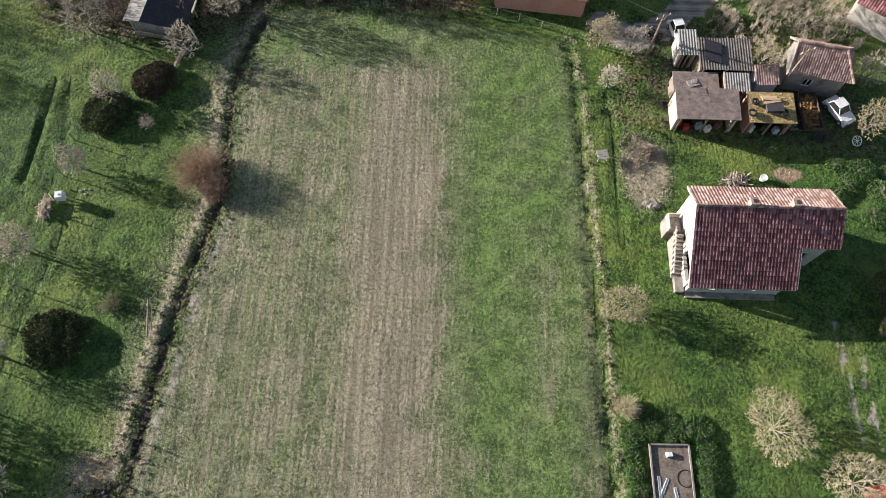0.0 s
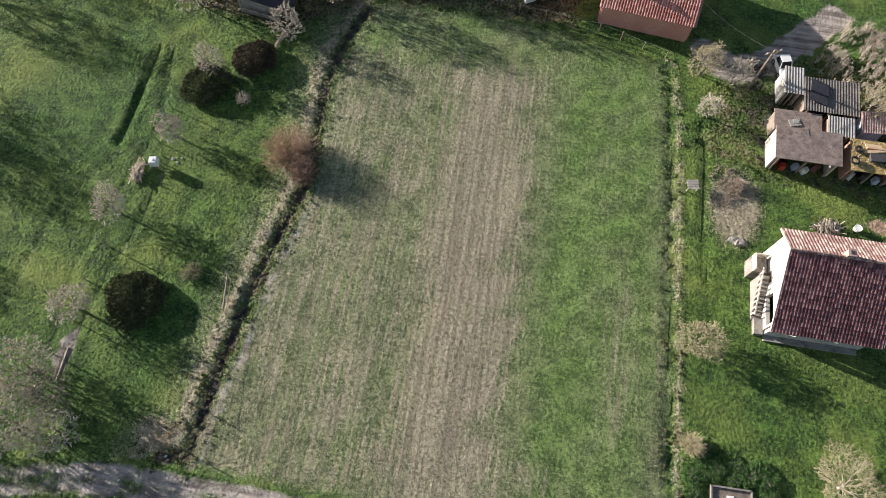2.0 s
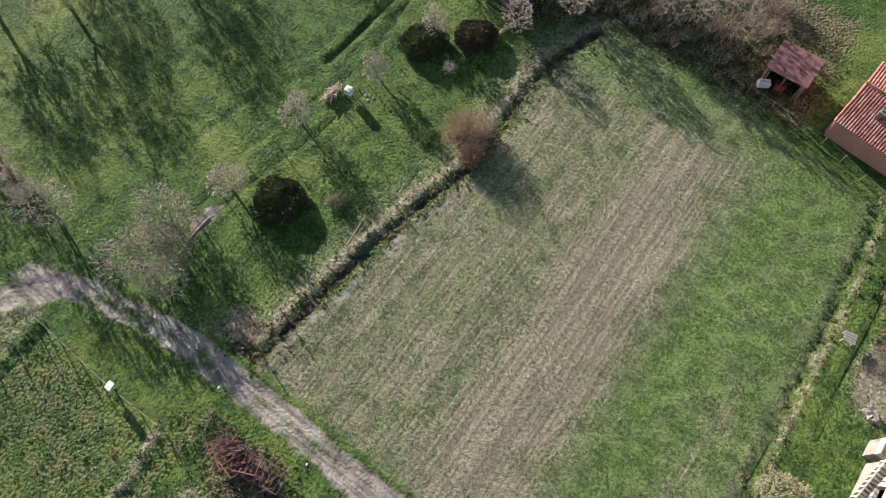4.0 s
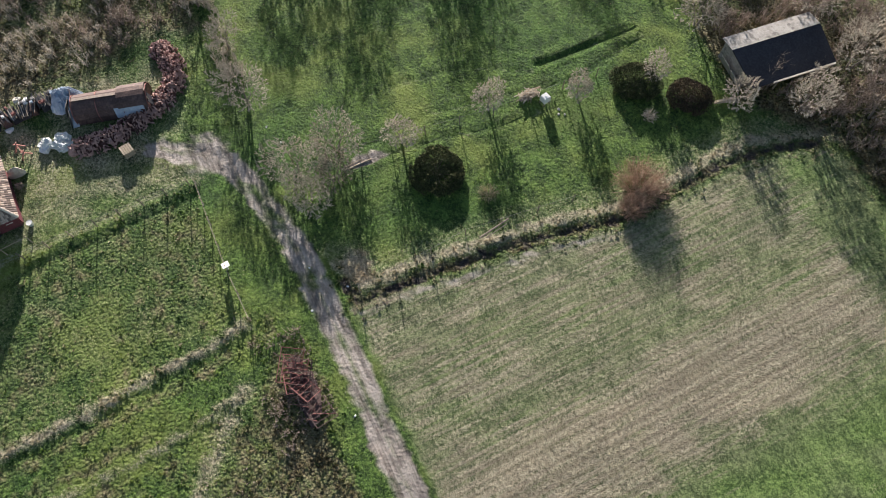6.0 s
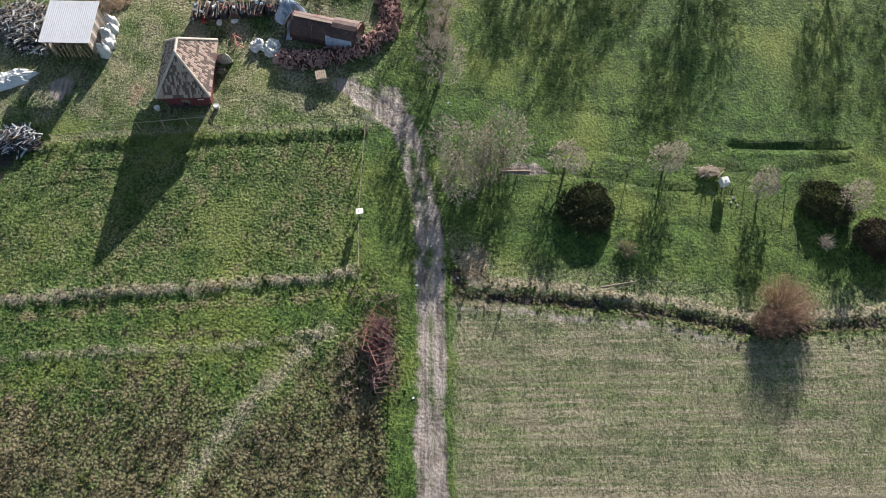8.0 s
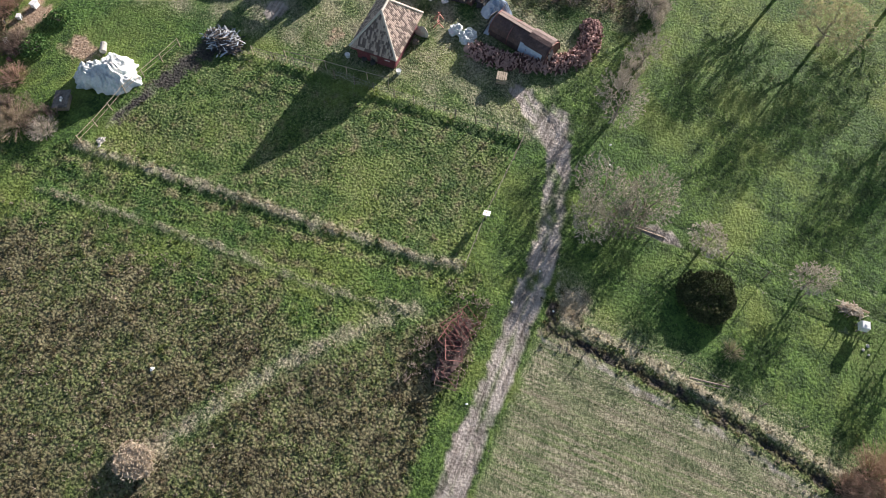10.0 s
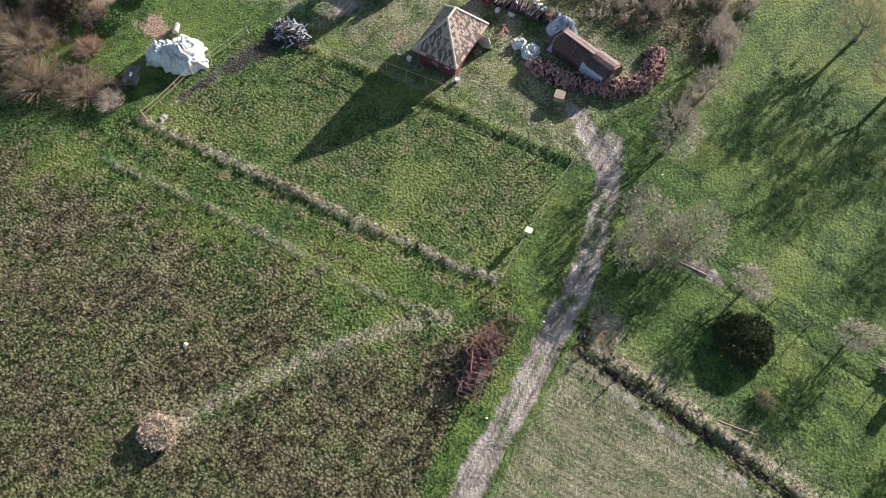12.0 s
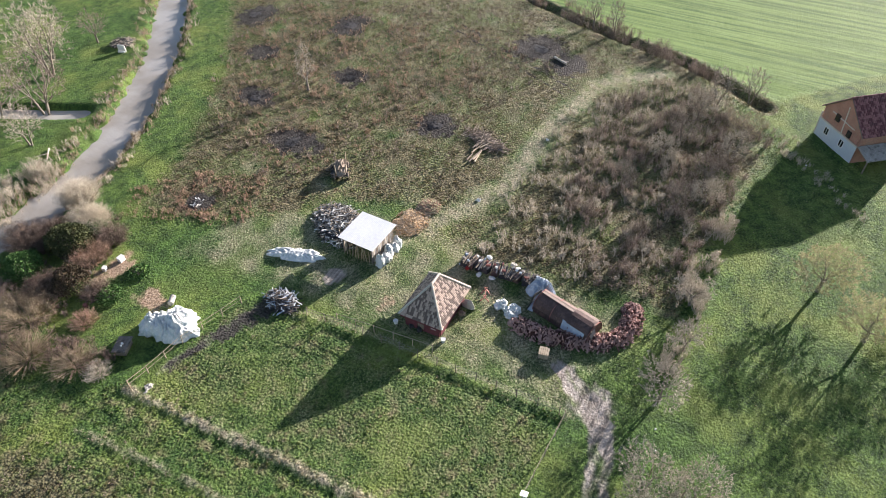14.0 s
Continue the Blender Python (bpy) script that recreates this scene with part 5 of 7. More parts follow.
def draped(x, y, long, wide, tall, seed, mat, label, turn):
    """A sheet of film that lies in ragged folds over something."""
    rr = random.Random(seed)
    n, m = 64, 44
    v, f = [], []
    ph = [(k, rr.uniform(0, 6.28), rr.uniform(0.4, 1.0) * 0.20 / k ** 0.55) for k in (1, 2, 3, 5, 8, 13, 19)]
    for j in range(m):
        for i in range(n):
            s, t = i / (n - 1) * 2 - 1, j / (m - 1) * 2 - 1
            a, r = math.atan2(t, s), max(abs(s), abs(t))
            edge = (1 - 0.26 * min(abs(s), abs(t)) ** 2) * (1 + r * r * sum(q * math.sin(k * a + p) for k, p, q in ph))
            px, py = s * long / 2 * edge, t * wide / 2 * edge
            dome = max(0.0, 1 - r ** 1.6) * (1 + 0.35 * float(wobble(px, py, 2.6, seed)))
            folds = 1 - abs(float(wobble(px, py, 1.5, seed + 1))) + 0.5 * (1 - abs(float(wobble(px, py, 0.7, seed + 2))))
            folds += 0.9 * (1 - abs(float(wobble(a * 2.0, r * 0.35, 0.8, seed + 3)))) * min(1.0, 2 * r)
            pleat = 0.5 + 0.5 * math.sin(17 * a + 5 * float(wobble(px, py, 2.0, seed + 4)))
            dome *= 1 - 0.50 * pleat * min(1.0, 1.6 * r)
            z = tall * dome + (0.10 + 0.16 * tall) * max(0.0, folds) * (1 - r ** 5)
            v.append((px, py, 0.05 + max(z, 0.0)))
    f = [(j * n + i, j * n + i + 1, (j + 1) * n + i + 1, (j + 1) * n + i) for j in range(m - 1) for i in range(n - 1)]
    k = len(v)
    v += [(p[0], p[1], p[2] - 0.03) for p in v]
    f += [tuple(q + k for q in reversed(x)) for x in f]
    rim = [i for i in range(n)] + [j * n + n - 1 for j in range(1, m)] + [(m - 1) * n + i for i in range(n - 2, -1, -1)] + [j * n for j in range(m - 2, 0, -1)]
    f += [(b, a, a + k, b + k) for a, b in zip(rim, rim[1:] + rim[:1])]
    return solid("tarpaulin", Geo().add(v, f), mat, label, "tarpaulin", x, y, turn, smooth=True)


# ---------------------------------------------------------------- the large red-roofed house
def red_house():
    ob = thing("house", "white plastered house with dark red tiled roof", "house", 0, 0, z=0)
    ridge_y, ridge_z, k = 23.2, 6.2, 0.62
    x0, x1, xn = 19.7, 30.2, 27.3
    ys, yn, yt = 18.2, 20.9, 25.1
    top = lambda y: ridge_z - k * abs(ridge_y - y) - 0.12  # noqa: E731
    side_wall(ob, M_PLASTER, (x0, ys), (xn, ys), 0, top(ys), 0.3, [(1.0, 2.2, 0.9, 2.3), (4.5, 5.7, 0.9, 2.3)])
    side_wall(ob, M_PLASTER, (xn, ys + 0.16), (xn, yn - 0.16), 0, top(ys), 0.3, [(0.9, 1.8, 0.1, 2.1)])
    side_wall(ob, M_PLASTER, (xn, yn), (x1, yn), 0, top(yn), 0.3, [(0.9, 2.0, 1.6, 2.8)])
    side_wall(ob, M_PLASTER, (x1, yn + 0.16), (x1, yt), 0, top(yt), 0.3)
    side_wall(ob, M_PLASTER, (x0, yt), (x1 - 0.16, yt), 0, top(yt), 0.3)
    side_wall(ob, M_PLASTER, (x0, ys + 0.16), (x0, yt - 0.16), 0, top(ys), 0.3, [(0.2, 2.6, 1.1, 2.4), (3.6, 4.6, 0.2, 2.2)])
    for x in (x0, x1):
        lo = ys if x == x0 else yn
        n = Vector((0.15, 0, 0))
        prof = [Vector((x, lo, top(ys))), Vector((x, lo, top(lo))), Vector((x, ridge_y, ridge_z - 0.14)), Vector((x, yt, top(yt))), Vector((x, yt, top(ys)))]
        if x == x0:
            prof = prof[1:]
        m = len(prof)
        part("gable", Geo().add([p + n for p in prof] + [p - n for p in prof], [tuple(range(m)), tuple(range(2 * m - 1, m - 1, -1))] + [(i, i + m, (i + 1) % m + m, (i + 1) % m) for i in range(m)]), M_PLASTER, ob)
    for a, b, at, wide, z0, z1 in (((xn, yn), (x1, yn), 1.45, 1.1, 1.6, 2.8),):
        window_in(ob, a, b, at, wide, z0, z1, 0.3)
    door_in(ob, (xn, ys + 0.16), (xn, yn - 0.16), 1.35, 0.9, 0.1, 2.1, M_WOOD, "wooden door")
    door_in(ob, (x0, ys + 0.16), (x0, yt - 0.16), 4.1, 1.0, 0.2, 2.2, M_WOOD, "wooden door")
    ex0, ex1, exn, es, en, et = 19.15, 30.75, 27.75, 17.65, 20.55, 25.5
    z = lambda y: ridge_z - k * abs(ridge_y - y)  # noqa: E731
    south = [(ex0, es, z(es)), (exn, es, z(es)), (exn, en, z(en)), (ex1, en, z(en)), (ex1, ridge_y, ridge_z), (ex0, ridge_y, ridge_z)]
    north = [(ex1, et, z(et)), (ex0, et, z(et)), (ex0, ridge_y, ridge_z), (ex1, ridge_y, ridge_z)]
    part("roof_deck", Geo().slab(south, 0.1).slab(north, 0.1), M_WOOD, ob, "wooden roof deck")
    g = Geo()
    tiles(g, south, (1, 0, 0))
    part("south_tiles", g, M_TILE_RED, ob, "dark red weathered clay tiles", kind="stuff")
    g = Geo()
    tiles(g, north, (1, 0, 0))
    # The sunward slope gets a paler tile: sunlight put into the colour.
    part("north_tiles", g, M_TILE_DUSTY, ob, "pink clay tiles with sunlight painted in", kind="stuff")
    g = Geo()
    ridge_caps(g, (ex0, ridge_y, ridge_z + 0.06), (ex1, ridge_y, ridge_z + 0.06))
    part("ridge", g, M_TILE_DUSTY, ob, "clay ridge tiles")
    for a, b in (((ex0, es, z(es)), (ex0, ridge_y, ridge_z)), ((ex0, et, z(et)), (ex0, ridge_y, ridge_z)), ((ex1, en, z(en)), (ex1, ridge_y, ridge_z)), ((ex1, et, z(et)), (ex1, ridge_y, ridge_z)), ((exn, es, z(es)), (exn, en, z(en)))):
        part("verge_board", Geo().beam(Vector(a) + Vector((0, 0, 0.02)), Vector(b) + Vector((0, 0, 0.02)), 0.05, 0.16), M_CREAM, ob, "pale verge board")
    g = Geo().beam((ex0, es - 0.05, z(es) - 0.05), (exn, es - 0.05, z(es) - 0.05), 0.12, 0.1).beam((exn, en - 0.05, z(en) - 0.05), (ex1, en - 0.05, z(en) - 0.05), 0.12, 0.1)
    part("gutter", g, M_FIBRE, ob, "grey gutter")
    for x in (23.5, 26.8):
        chimney(ob, x, 23.4, 5.9, 6.75, 0.5, M_TILE_DUSTY)
    for i in range(11):
        part("step", Geo().box((19.12, 19.4 + i * 0.3, 0.08 + i * 0.085), (0.8, 0.3, 0.16 + i * 0.17)), M_CONCRETE, ob)
    part("landing", Geo().box((18.85, 23.6, 0.8), (1.2, 1.4, 1.6)), M_CONCRETE, ob, "concrete stair landing")
    for i in range(8):
        part("baluster", Geo().box((18.70, 19.6 + i * 0.42, 0.7 + i * 0.24), (0.07, 0.1, 0.8)), M_CREAM, ob)
    r = Geo().beam((18.70, 19.4, 1.0), (18.70, 22.9, 2.75), 0.1, 0.08).box((18.3, 23.6, 1.95), (0.08, 1.4, 0.7)).box((18.85, 24.26, 1.95), (1.1, 0.08, 0.7))
    part("railing", r, M_CREAM, ob, "cream stair railing")
    part("plinth", Geo().box((23.4, 17.8, 0.12), (7.4, 0.5, 0.24)).box((19.2, 18.6, 0.25), (0.7, 1.3, 0.5)), M_CONCRETE, ob, "pale concrete plinth")


red_house()


# ---------------------------------------------------------------- the orange-roofed house at the top of the field
def simple_house(label, cx, cy, turn, long, wide, eave, ridge, over, tile_a, tile_b, wall_mat, tile_labels, south_h=None, stack=None, windows=(), door=None, peak=0.5):
    """A house with a plain gable roof; its long side lies along its own x axis. peak: where the ridge stands across it."""
    ob = thing("house", label, "house", cx, cy, turn, z=0)
    hx, hy = long / 2, wide / 2
    ry = -hy + wide * peak
    ks, kn = (ridge - eave) / (ry + hy + over), (ridge - eave) / (hy + over - ry)
    ws, wn = ridge - ks * (ry + hy) - 0.12, ridge - kn * (hy - ry) - 0.12
    side_wall(ob, wall_mat, (-hx, -hy), (hx, -hy), 0, ws, 0.3, [(a - b / 2, a + b / 2, c, d) for a, b, c, d in windows])
    side_wall(ob, wall_mat, (hx, hy), (-hx, hy), 0, wn, 0.3)
    low = min(ws, wn)
    for x in (-hx, hx):
        side_wall(ob, wall_mat, (x, -hy + 0.16), (x, hy - 0.16), 0, low, 0.3)
        prof = [Vector((x, -hy, low)), Vector((x, -hy, ws)), Vector((x, ry, ridge - 0.13)), Vector((x, hy, wn)), Vector((x, hy, low))]
        n = Vector((0.148, 0, 0))
        part("gable", Geo().add([p + n for p in prof] + [p - n for p in prof], [(0, 1, 2, 3, 4), (9, 8, 7, 6, 5)] + [(i, i + 5, (i + 1) % 5 + 5, (i + 1) % 5) for i in range(5)]), wall_mat, ob)
    for a, b, c, d in windows:
        window_in(ob, (-hx, -hy), (hx, -hy), a, b, c, d, 0.3)
    ox, so, no = hx + over * 0.7, -hy - over, hy + over
    south = [(-ox, so, eave), (ox, so, eave), (ox, ry, ridge), (-ox, ry, ridge)]
    north = [(ox, no, eave), (-ox, no, eave), (-ox, ry, ridge), (ox, ry, ridge)]
    part("roof_deck", Geo().slab(south, 0.1).slab(north, 0.1), M_WOOD, ob)
    for name, poly, mat, lab in (("front_tiles", south, tile_a, tile_labels[0]), ("back_tiles", north, tile_b, tile_labels[1])):
        g = Geo()
        tiles(g, poly, (1, 0, 0))
        part(name, g, mat, ob, lab, kind="stuff")
    g = Geo()
    ridge_caps(g, (-ox, ry, ridge + 0.06), (ox, ry, ridge + 0.06))
    part("ridge", g, tile_b, ob)
    if stack:
        chimney(ob, stack[0], stack[1], ridge - 1.2, stack[2], 0.42, M_CONCRETE)
    return ob


orange = simple_house("pink plastered house with bright orange tiled roof", 8.55, 51.0, -6.5, 8.6, 7.6, 2.6, 4.5, 0.45, M_TILE_ORANGE, M_TILE_ORANGE, M_PINK, ("orange red clay tiles", "orange red clay tiles"), stack=(-2.0, -2.4, 4.4), peak=0.40)


# the farmhouse across the far meadow
far_house = simple_house("far house of brick over pale blue plaster", -103.4, 13.4, -49.0, 9.5, 7.6, 4.3, 7.9, 0.5, M_TILE_RED, M_TILE_RED, M_BRICK, ("dark red clay tiles", "dark red clay tiles"))
g = Geo()
wall(g, (4.93, -3.95), (4.93, 3.95), 0, 2.6, 0.05, [(1.6, 2.5, 1.0, 2.1), (4.8, 5.7, 1.0, 2.1)])
part("plaster", g, M_BLUE_PLASTER, far_house, "pale blue plaster on the ground floor")
for at in (2.05, 5.25):
    window_in(far_house, (4.94, -3.95), (4.94, 3.95), at, 0.9, 1.0, 2.1, 0.12)
part("window", Geo().box((4.9, -0.9, 4.3), (0.36, 0.8, 1.0)), M_GLASS, far_house, "dark gable window")
part("window", Geo().box((4.9, 1.9, 3.4), (0.36, 0.7, 0.9)), M_GLASS, far_house, "dark gable window")
for a, b, k in (((4.94, -3.8, 2.7), (4.94, 3.9, 2.7), 0.18), ((4.95, 0.6, 2.8), (4.95, 0.2, 6.6), 0.13), ((4.96, -2.2, 4.6), (4.96, 2.4, 4.4), 0.12), ((4.95, -3.9, 0.1), (4.95, -3.9, 3.6), 0.16)):
    part("tie_beam", Geo().beam(a, b, k), M_CREAM, far_house, "pale concrete tie beam")
part("porch_roof", Geo().slab([(5.0, 4.1, 2.9), (5.0, 6.6, 2.1), (-1.0, 6.6, 2.1), (-1.0, 4.1, 2.9)], 0.12), M_FIBRE, far_house, "grey lean-to roof")
part("post", Geo().box((4.8, 6.4, 1.05), (0.14, 0.14, 2.1)), M_WOOD, far_house)
part("post", Geo().box((-0.8, 6.4, 1.05), (0.14, 0.14, 2.1)), M_WOOD, far_house)


# the house at the north-east edge
edge_house = simple_house("white house with red tiled roof at the lane", 43.2, 47.4, -35.0, 7.0, 6.0, 2.8, 4.8, 0.4, M_TILE_RED, M_TILE_RED, M_PLASTER, ("red clay tiles", "red clay tiles"))



# ---------------------------------------------------------------- farmyard sheds in the east
def brick_house():
    ob = thing("brick_cottage", "small brick cottage with hipped red tiled roof", "cottage", 33.6, 40.0, -11, z=0)
    w = Geo()
    for a, b in (((-2.4, -1.6), (2.4, -1.6)), ((2.4, 1.6), (-2.4, 1.6))):
        wall(w, a, b, 0, 2.75, 0.3, [(1.4, 2.2, 0.9, 1.9)] if a[1] < 0 else ())
    for x in (-2.4, 2.4):
        wall(w, (x, -1.44), (x, 1.44), 0, 2.75, 0.3)
    gable(w, (-2.4, -1.55), (-2.4, 1.55), 2.75, 4.4, 0.5, 0.28)
    part("wall", w, M_CONCRETE, ob, "grey rendered walls")
    window_in(ob, (-2.4, -1.6), (2.4, -1.6), 1.8, 0.8, 0.9, 1.9, 0.3)
    e, r = 2.75, 4.6
    deck, front, back = Geo(), Geo(), Geo()
    south = [(-2.8, -2.0, e), (2.9, -2.0, e), (1.4, 0, r), (-2.8, 0, r)]
    north = [(2.9, 2.0, e), (-2.8, 2.0, e), (-2.8, 0, r), (1.4, 0, r)]
    east = [(2.9, -2.0, e), (2.9, 2.0, e), (1.4, 0, r)]
    deck.slab(south, 0.08).slab(north, 0.08).slab(east, 0.08)
    part("roof_deck", deck, M_WOOD, ob)
    tiles(front, south, (1, 0, 0), 0.22, 0.34, 0.035)
    tiles(back, north, (1, 0, 0), 0.22, 0.34, 0.035)
    tiles(back, east, (0, 1, 0), 0.22, 0.34, 0.035)
    part("front_tiles", front, M_TILE_DUSTY, ob, "dusty faded clay tiles", kind="stuff")
    part("back_tiles", back, M_TILE_DUSTY, ob, "dusty faded clay tiles", kind="stuff")
    g = Geo()
    ridge_caps(g, (-2.8, 0, r + 0.05), (1.4, 0, r + 0.05))
    ridge_caps(g, (1.4, 0, r + 0.05), (2.9, -2.0, e + 0.08))
    part("ridge", g, M_TILE_DUSTY, ob, "clay ridge tiles")
    part("verge", Geo().beam((-2.85, -2.0, e), (-2.85, 0, r), 0.1, 0.2).beam((-2.85, 2.0, e), (-2.85, 0, r), 0.1, 0.2), M_CONCRETE, ob, "grey verge boards")


brick_house()


def open_shed(name, label, x0, x1, y0, y1, z_front, z_back, roof_mat, roof_label, wall_mat, sheet=False):
    """A shed open to the south with a slightly sloping roof."""
    ob = thing(name, label, "shed", (x0 + x1) / 2, (y0 + y1) / 2, z=0)
    hx, hy = (x1 - x0) / 2, (y1 - y0) / 2
    side_wall(ob, wall_mat, (-hx + 0.15, hy - 0.2), (hx - 0.15, hy - 0.2), 0, z_back - 0.1, 0.2)
    for x in (-hx + 0.25, hx - 0.25):
        side_wall(ob, wall_mat, (x, -hy + 0.3), (x, hy - 0.32), 0, min(z_front, z_back) - 0.1, 0.2)
    for i in range(3):
        part("post", Geo().box((-hx + 0.5 + i * (hx - 0.5), -hy + 0.25, (z_front - 0.1) / 2), (0.14, 0.14, z_front - 0.1)), M_WOOD, ob)
    quad = [(-hx, -hy, z_front), (hx, -hy, z_front), (hx, hy, z_back), (-hx, hy, z_back)]
    g = Geo()
    if sheet:
        corrugated(g, quad, (1, 0, 0), 0.24, 0.045)
    else:
        g.slab(quad, 0.09)
    part("roof", g, roof_mat, ob, roof_label)
    return ob


open_shed("open_shed", "white walled open shed with mossy flat roof", 19.9, 25.6, 33.5, 36.6, 2.45, 2.75, M_DEBRIS, "brown weathered felt roof", M_PLASTER)
open_shed("open_shed", "low open shed with yellow mossy roof", 26.4, 30.6, 33.4, 36.5, 2.3, 2.5, M_TILE_MOSS, "yellowish moss grown roof", M_BRICK)
open_shed("lean_to", "small lean-to with ribbed grey roof", 24.6, 27.0, 36.7, 38.6, 2.2, 2.4, M_FIBRE, "grey ribbed sheet roof", M_BRICK, True)
open_shed("long_shed", "long shed with ribbed grey and dark roof", 22.6, 27.6, 39.0, 42.4, 2.2, 2.5, M_FIBRE_DARK, "dark stained ribbed sheets", M_WOOD, True)
open_shed("annex_shed", "small annex with pale ribbed roof", 20.9, 22.7, 40.6, 43.4, 2.2, 2.4, M_FIBRE, "pale ribbed sheets", M_PLASTER, True)
open_shed("low_shed", "low brown shed between the farm buildings", 20.1, 24.3, 36.8, 38.9, 1.8, 2.0, M_DEBRIS, "crumbled brown roof", M_WOOD)
ob = thing("outhouse", "small blue walled outhouse with red tiled roof", "outhouse", 28.7, 38.6, 4, z=0)
for a, b in (((-0.95, -0.75), (0.95, -0.75)), ((0.95, 0.75), (-0.95, 0.75)), ((-0.95, 0.66), (-0.95, -0.66)), ((0.95, -0.66), (0.95, 0.66))):
    side_wall(ob, M_BLUE_TARP, a, b, 0, 2.05, 0.14)
g = [(-1.15, -0.95, 2.05), (1.15, -0.95, 2.05), (1.15, 0.95, 2.55), (-1.15, 0.95, 2.55)]
part("roof_deck", Geo().slab(g, 0.08), M_WOOD, ob)
tile_geo = Geo()
tiles(tile_geo, g, (1, 0, 0), 0.22, 0.32, 0.05)
part("roof_tiles", tile_geo, M_TILE_DUSTY, ob, "faded red clay tiles", kind="stuff")
solid("board", Geo().box((0, 0, 0.04), (1.0, 0.7, 0.06), Matrix.Rotation(0.3, 3, "Z")).box((0.1, 0.1, 0.08), (0.5, 0.3, 0.06)), M_FIBRE, "pale board lying on the low shed roof", "board", 21.9, 37.7, z=1.88)
solid("roof_tarp", Geo().slab([(23.0, 40.0, 2.47), (24.6, 39.6, 2.44), (24.7, 41.7, 2.62), (23.2, 42.2, 2.66)], 0.03), M_DARK_SHEET, "dark tarpaulin laid over the shed roof", "tarpaulin", z=0)
for x, y, s in ((26.6, 34.2, 0.32), (29.4, 34.3, 0.3), (27.0, 35.4, 0.26)):
    solid("tyre", Geo().ring((0, 0, 0.1), s, 0.11, 14, 6), M_RUBBER, "old black tyre weighing down the roof", "tyre", x, y, z=2.52, group="tyres on the roof")
solid("roof_hatch", Geo().box((0, 0, 0.15), (1.4, 0.7, 0.3)).box((0, 0, 0.33), (1.5, 0.8, 0.06)), M_DARK, "dark box lying on the mossy roof", "box", 28.6, 34.7, 3, z=2.46)
solid("plank_stack", Geo().box((0, 0, 0.08), (1.9, 0.24, 0.1), Matrix.Rotation(0.2, 3, "Z")).box((0.1, 0.3, 0.10), (1.6, 0.2, 0.14)).box((-0.1, 0.55, 0.07), (1.4, 0.22, 0.1)), M_STRAW, "yellowish boards lying on the roof", "boards", 28.4, 35.4, z=2.48)
g, rr = Geo(), random.Random(180)
for _ in range(160):
    x, y = rr.uniform(20.1, 25.4), rr.uniform(33.7, 36.5)
    g.box((x, y, 2.47 + 0.3 * (y - 33.5) / 3.1), (rr.uniform(0.04, 0.12), rr.uniform(0.03, 0.08), 0.012), Matrix.Rotation(rr.uniform(0, 3), 3, "Z"), 0.7)
solid("roof_debris", g, M_DEBRIS, "broken tile pieces scattered on the shed roof", "debris", z=0, kind="stuff")
g, rr = Geo(), random.Random(181)
for _ in range(260):
    x, y = rr.uniform(26.5, 30.5), rr.uniform(33.5, 36.4)
    g.box((x, y, 2.32 + 0.2 * (y - 33.4) / 3.1), (rr.uniform(0.05, 0.2), rr.uniform(0.04, 0.14), 0.014), Matrix.Rotation(rr.uniform(0, 3), 3, "Z"), 0.7)
solid("roof_debris", g, M_STRAW, "straw and moss clumps on the low shed roof", "debris", z=0, kind="stuff")
for i, (x, y, mat, lab) in enumerate([(21.4, 34.0, M_JUNK_RED, "red plastic canister in the shed"), (22.6, 34.2, M_BLUE_TARP, "blue crate in the shed"), (23.4, 33.9, M_WHITE, "white sack in the shed"), (24.4, 34.3, M_RUST, "rusty drum in the shed"), (27.4, 34.0, M_WHITE, "white box in the shed"), (28.6, 34.2, M_DARK, "dark crate in the shed"), (20.9, 34.6, M_JUNK_RED, "red plastic canister in the shed"), (29.6, 33.9, M_BLUE_TARP, "pale blue box in the shed")]):
    g = Geo().box((0, 0, 0.35), (0.5, 0.45, 0.7), None, 0.9).tube((0, 0, 0.69), (0, 0, 0.78), 0.09, 0.07, 8).beam((-0.15, 0.0, 0.76), (0.15, 0.0, 0.76), 0.04)
    solid("container", g, mat, lab, "container", x, y, 13 * i)
yard = [(21.0, 38.6, "dark pile of yard rubbish", M_DARK, 51), (24.0, 38.0, "brown pile of yard rubbish", M_RUST_BROWN, 52), (31.0, 34.4, "dark pile of yard rubbish", M_DARK, 53), (19.4, 44.4, "dark pile of yard rubbish", M_DARK, 54), (22.6, 37.6, "brown pile of boards and rubbish behind the shed", M_RUST_BROWN, 56), (25.6, 37.8, "brown pile of boards and rubbish behind the shed", M_WOOD, 57), (28.6, 37.9, "pile of old bricks and boards behind the shed", M_BRICK, 58)]


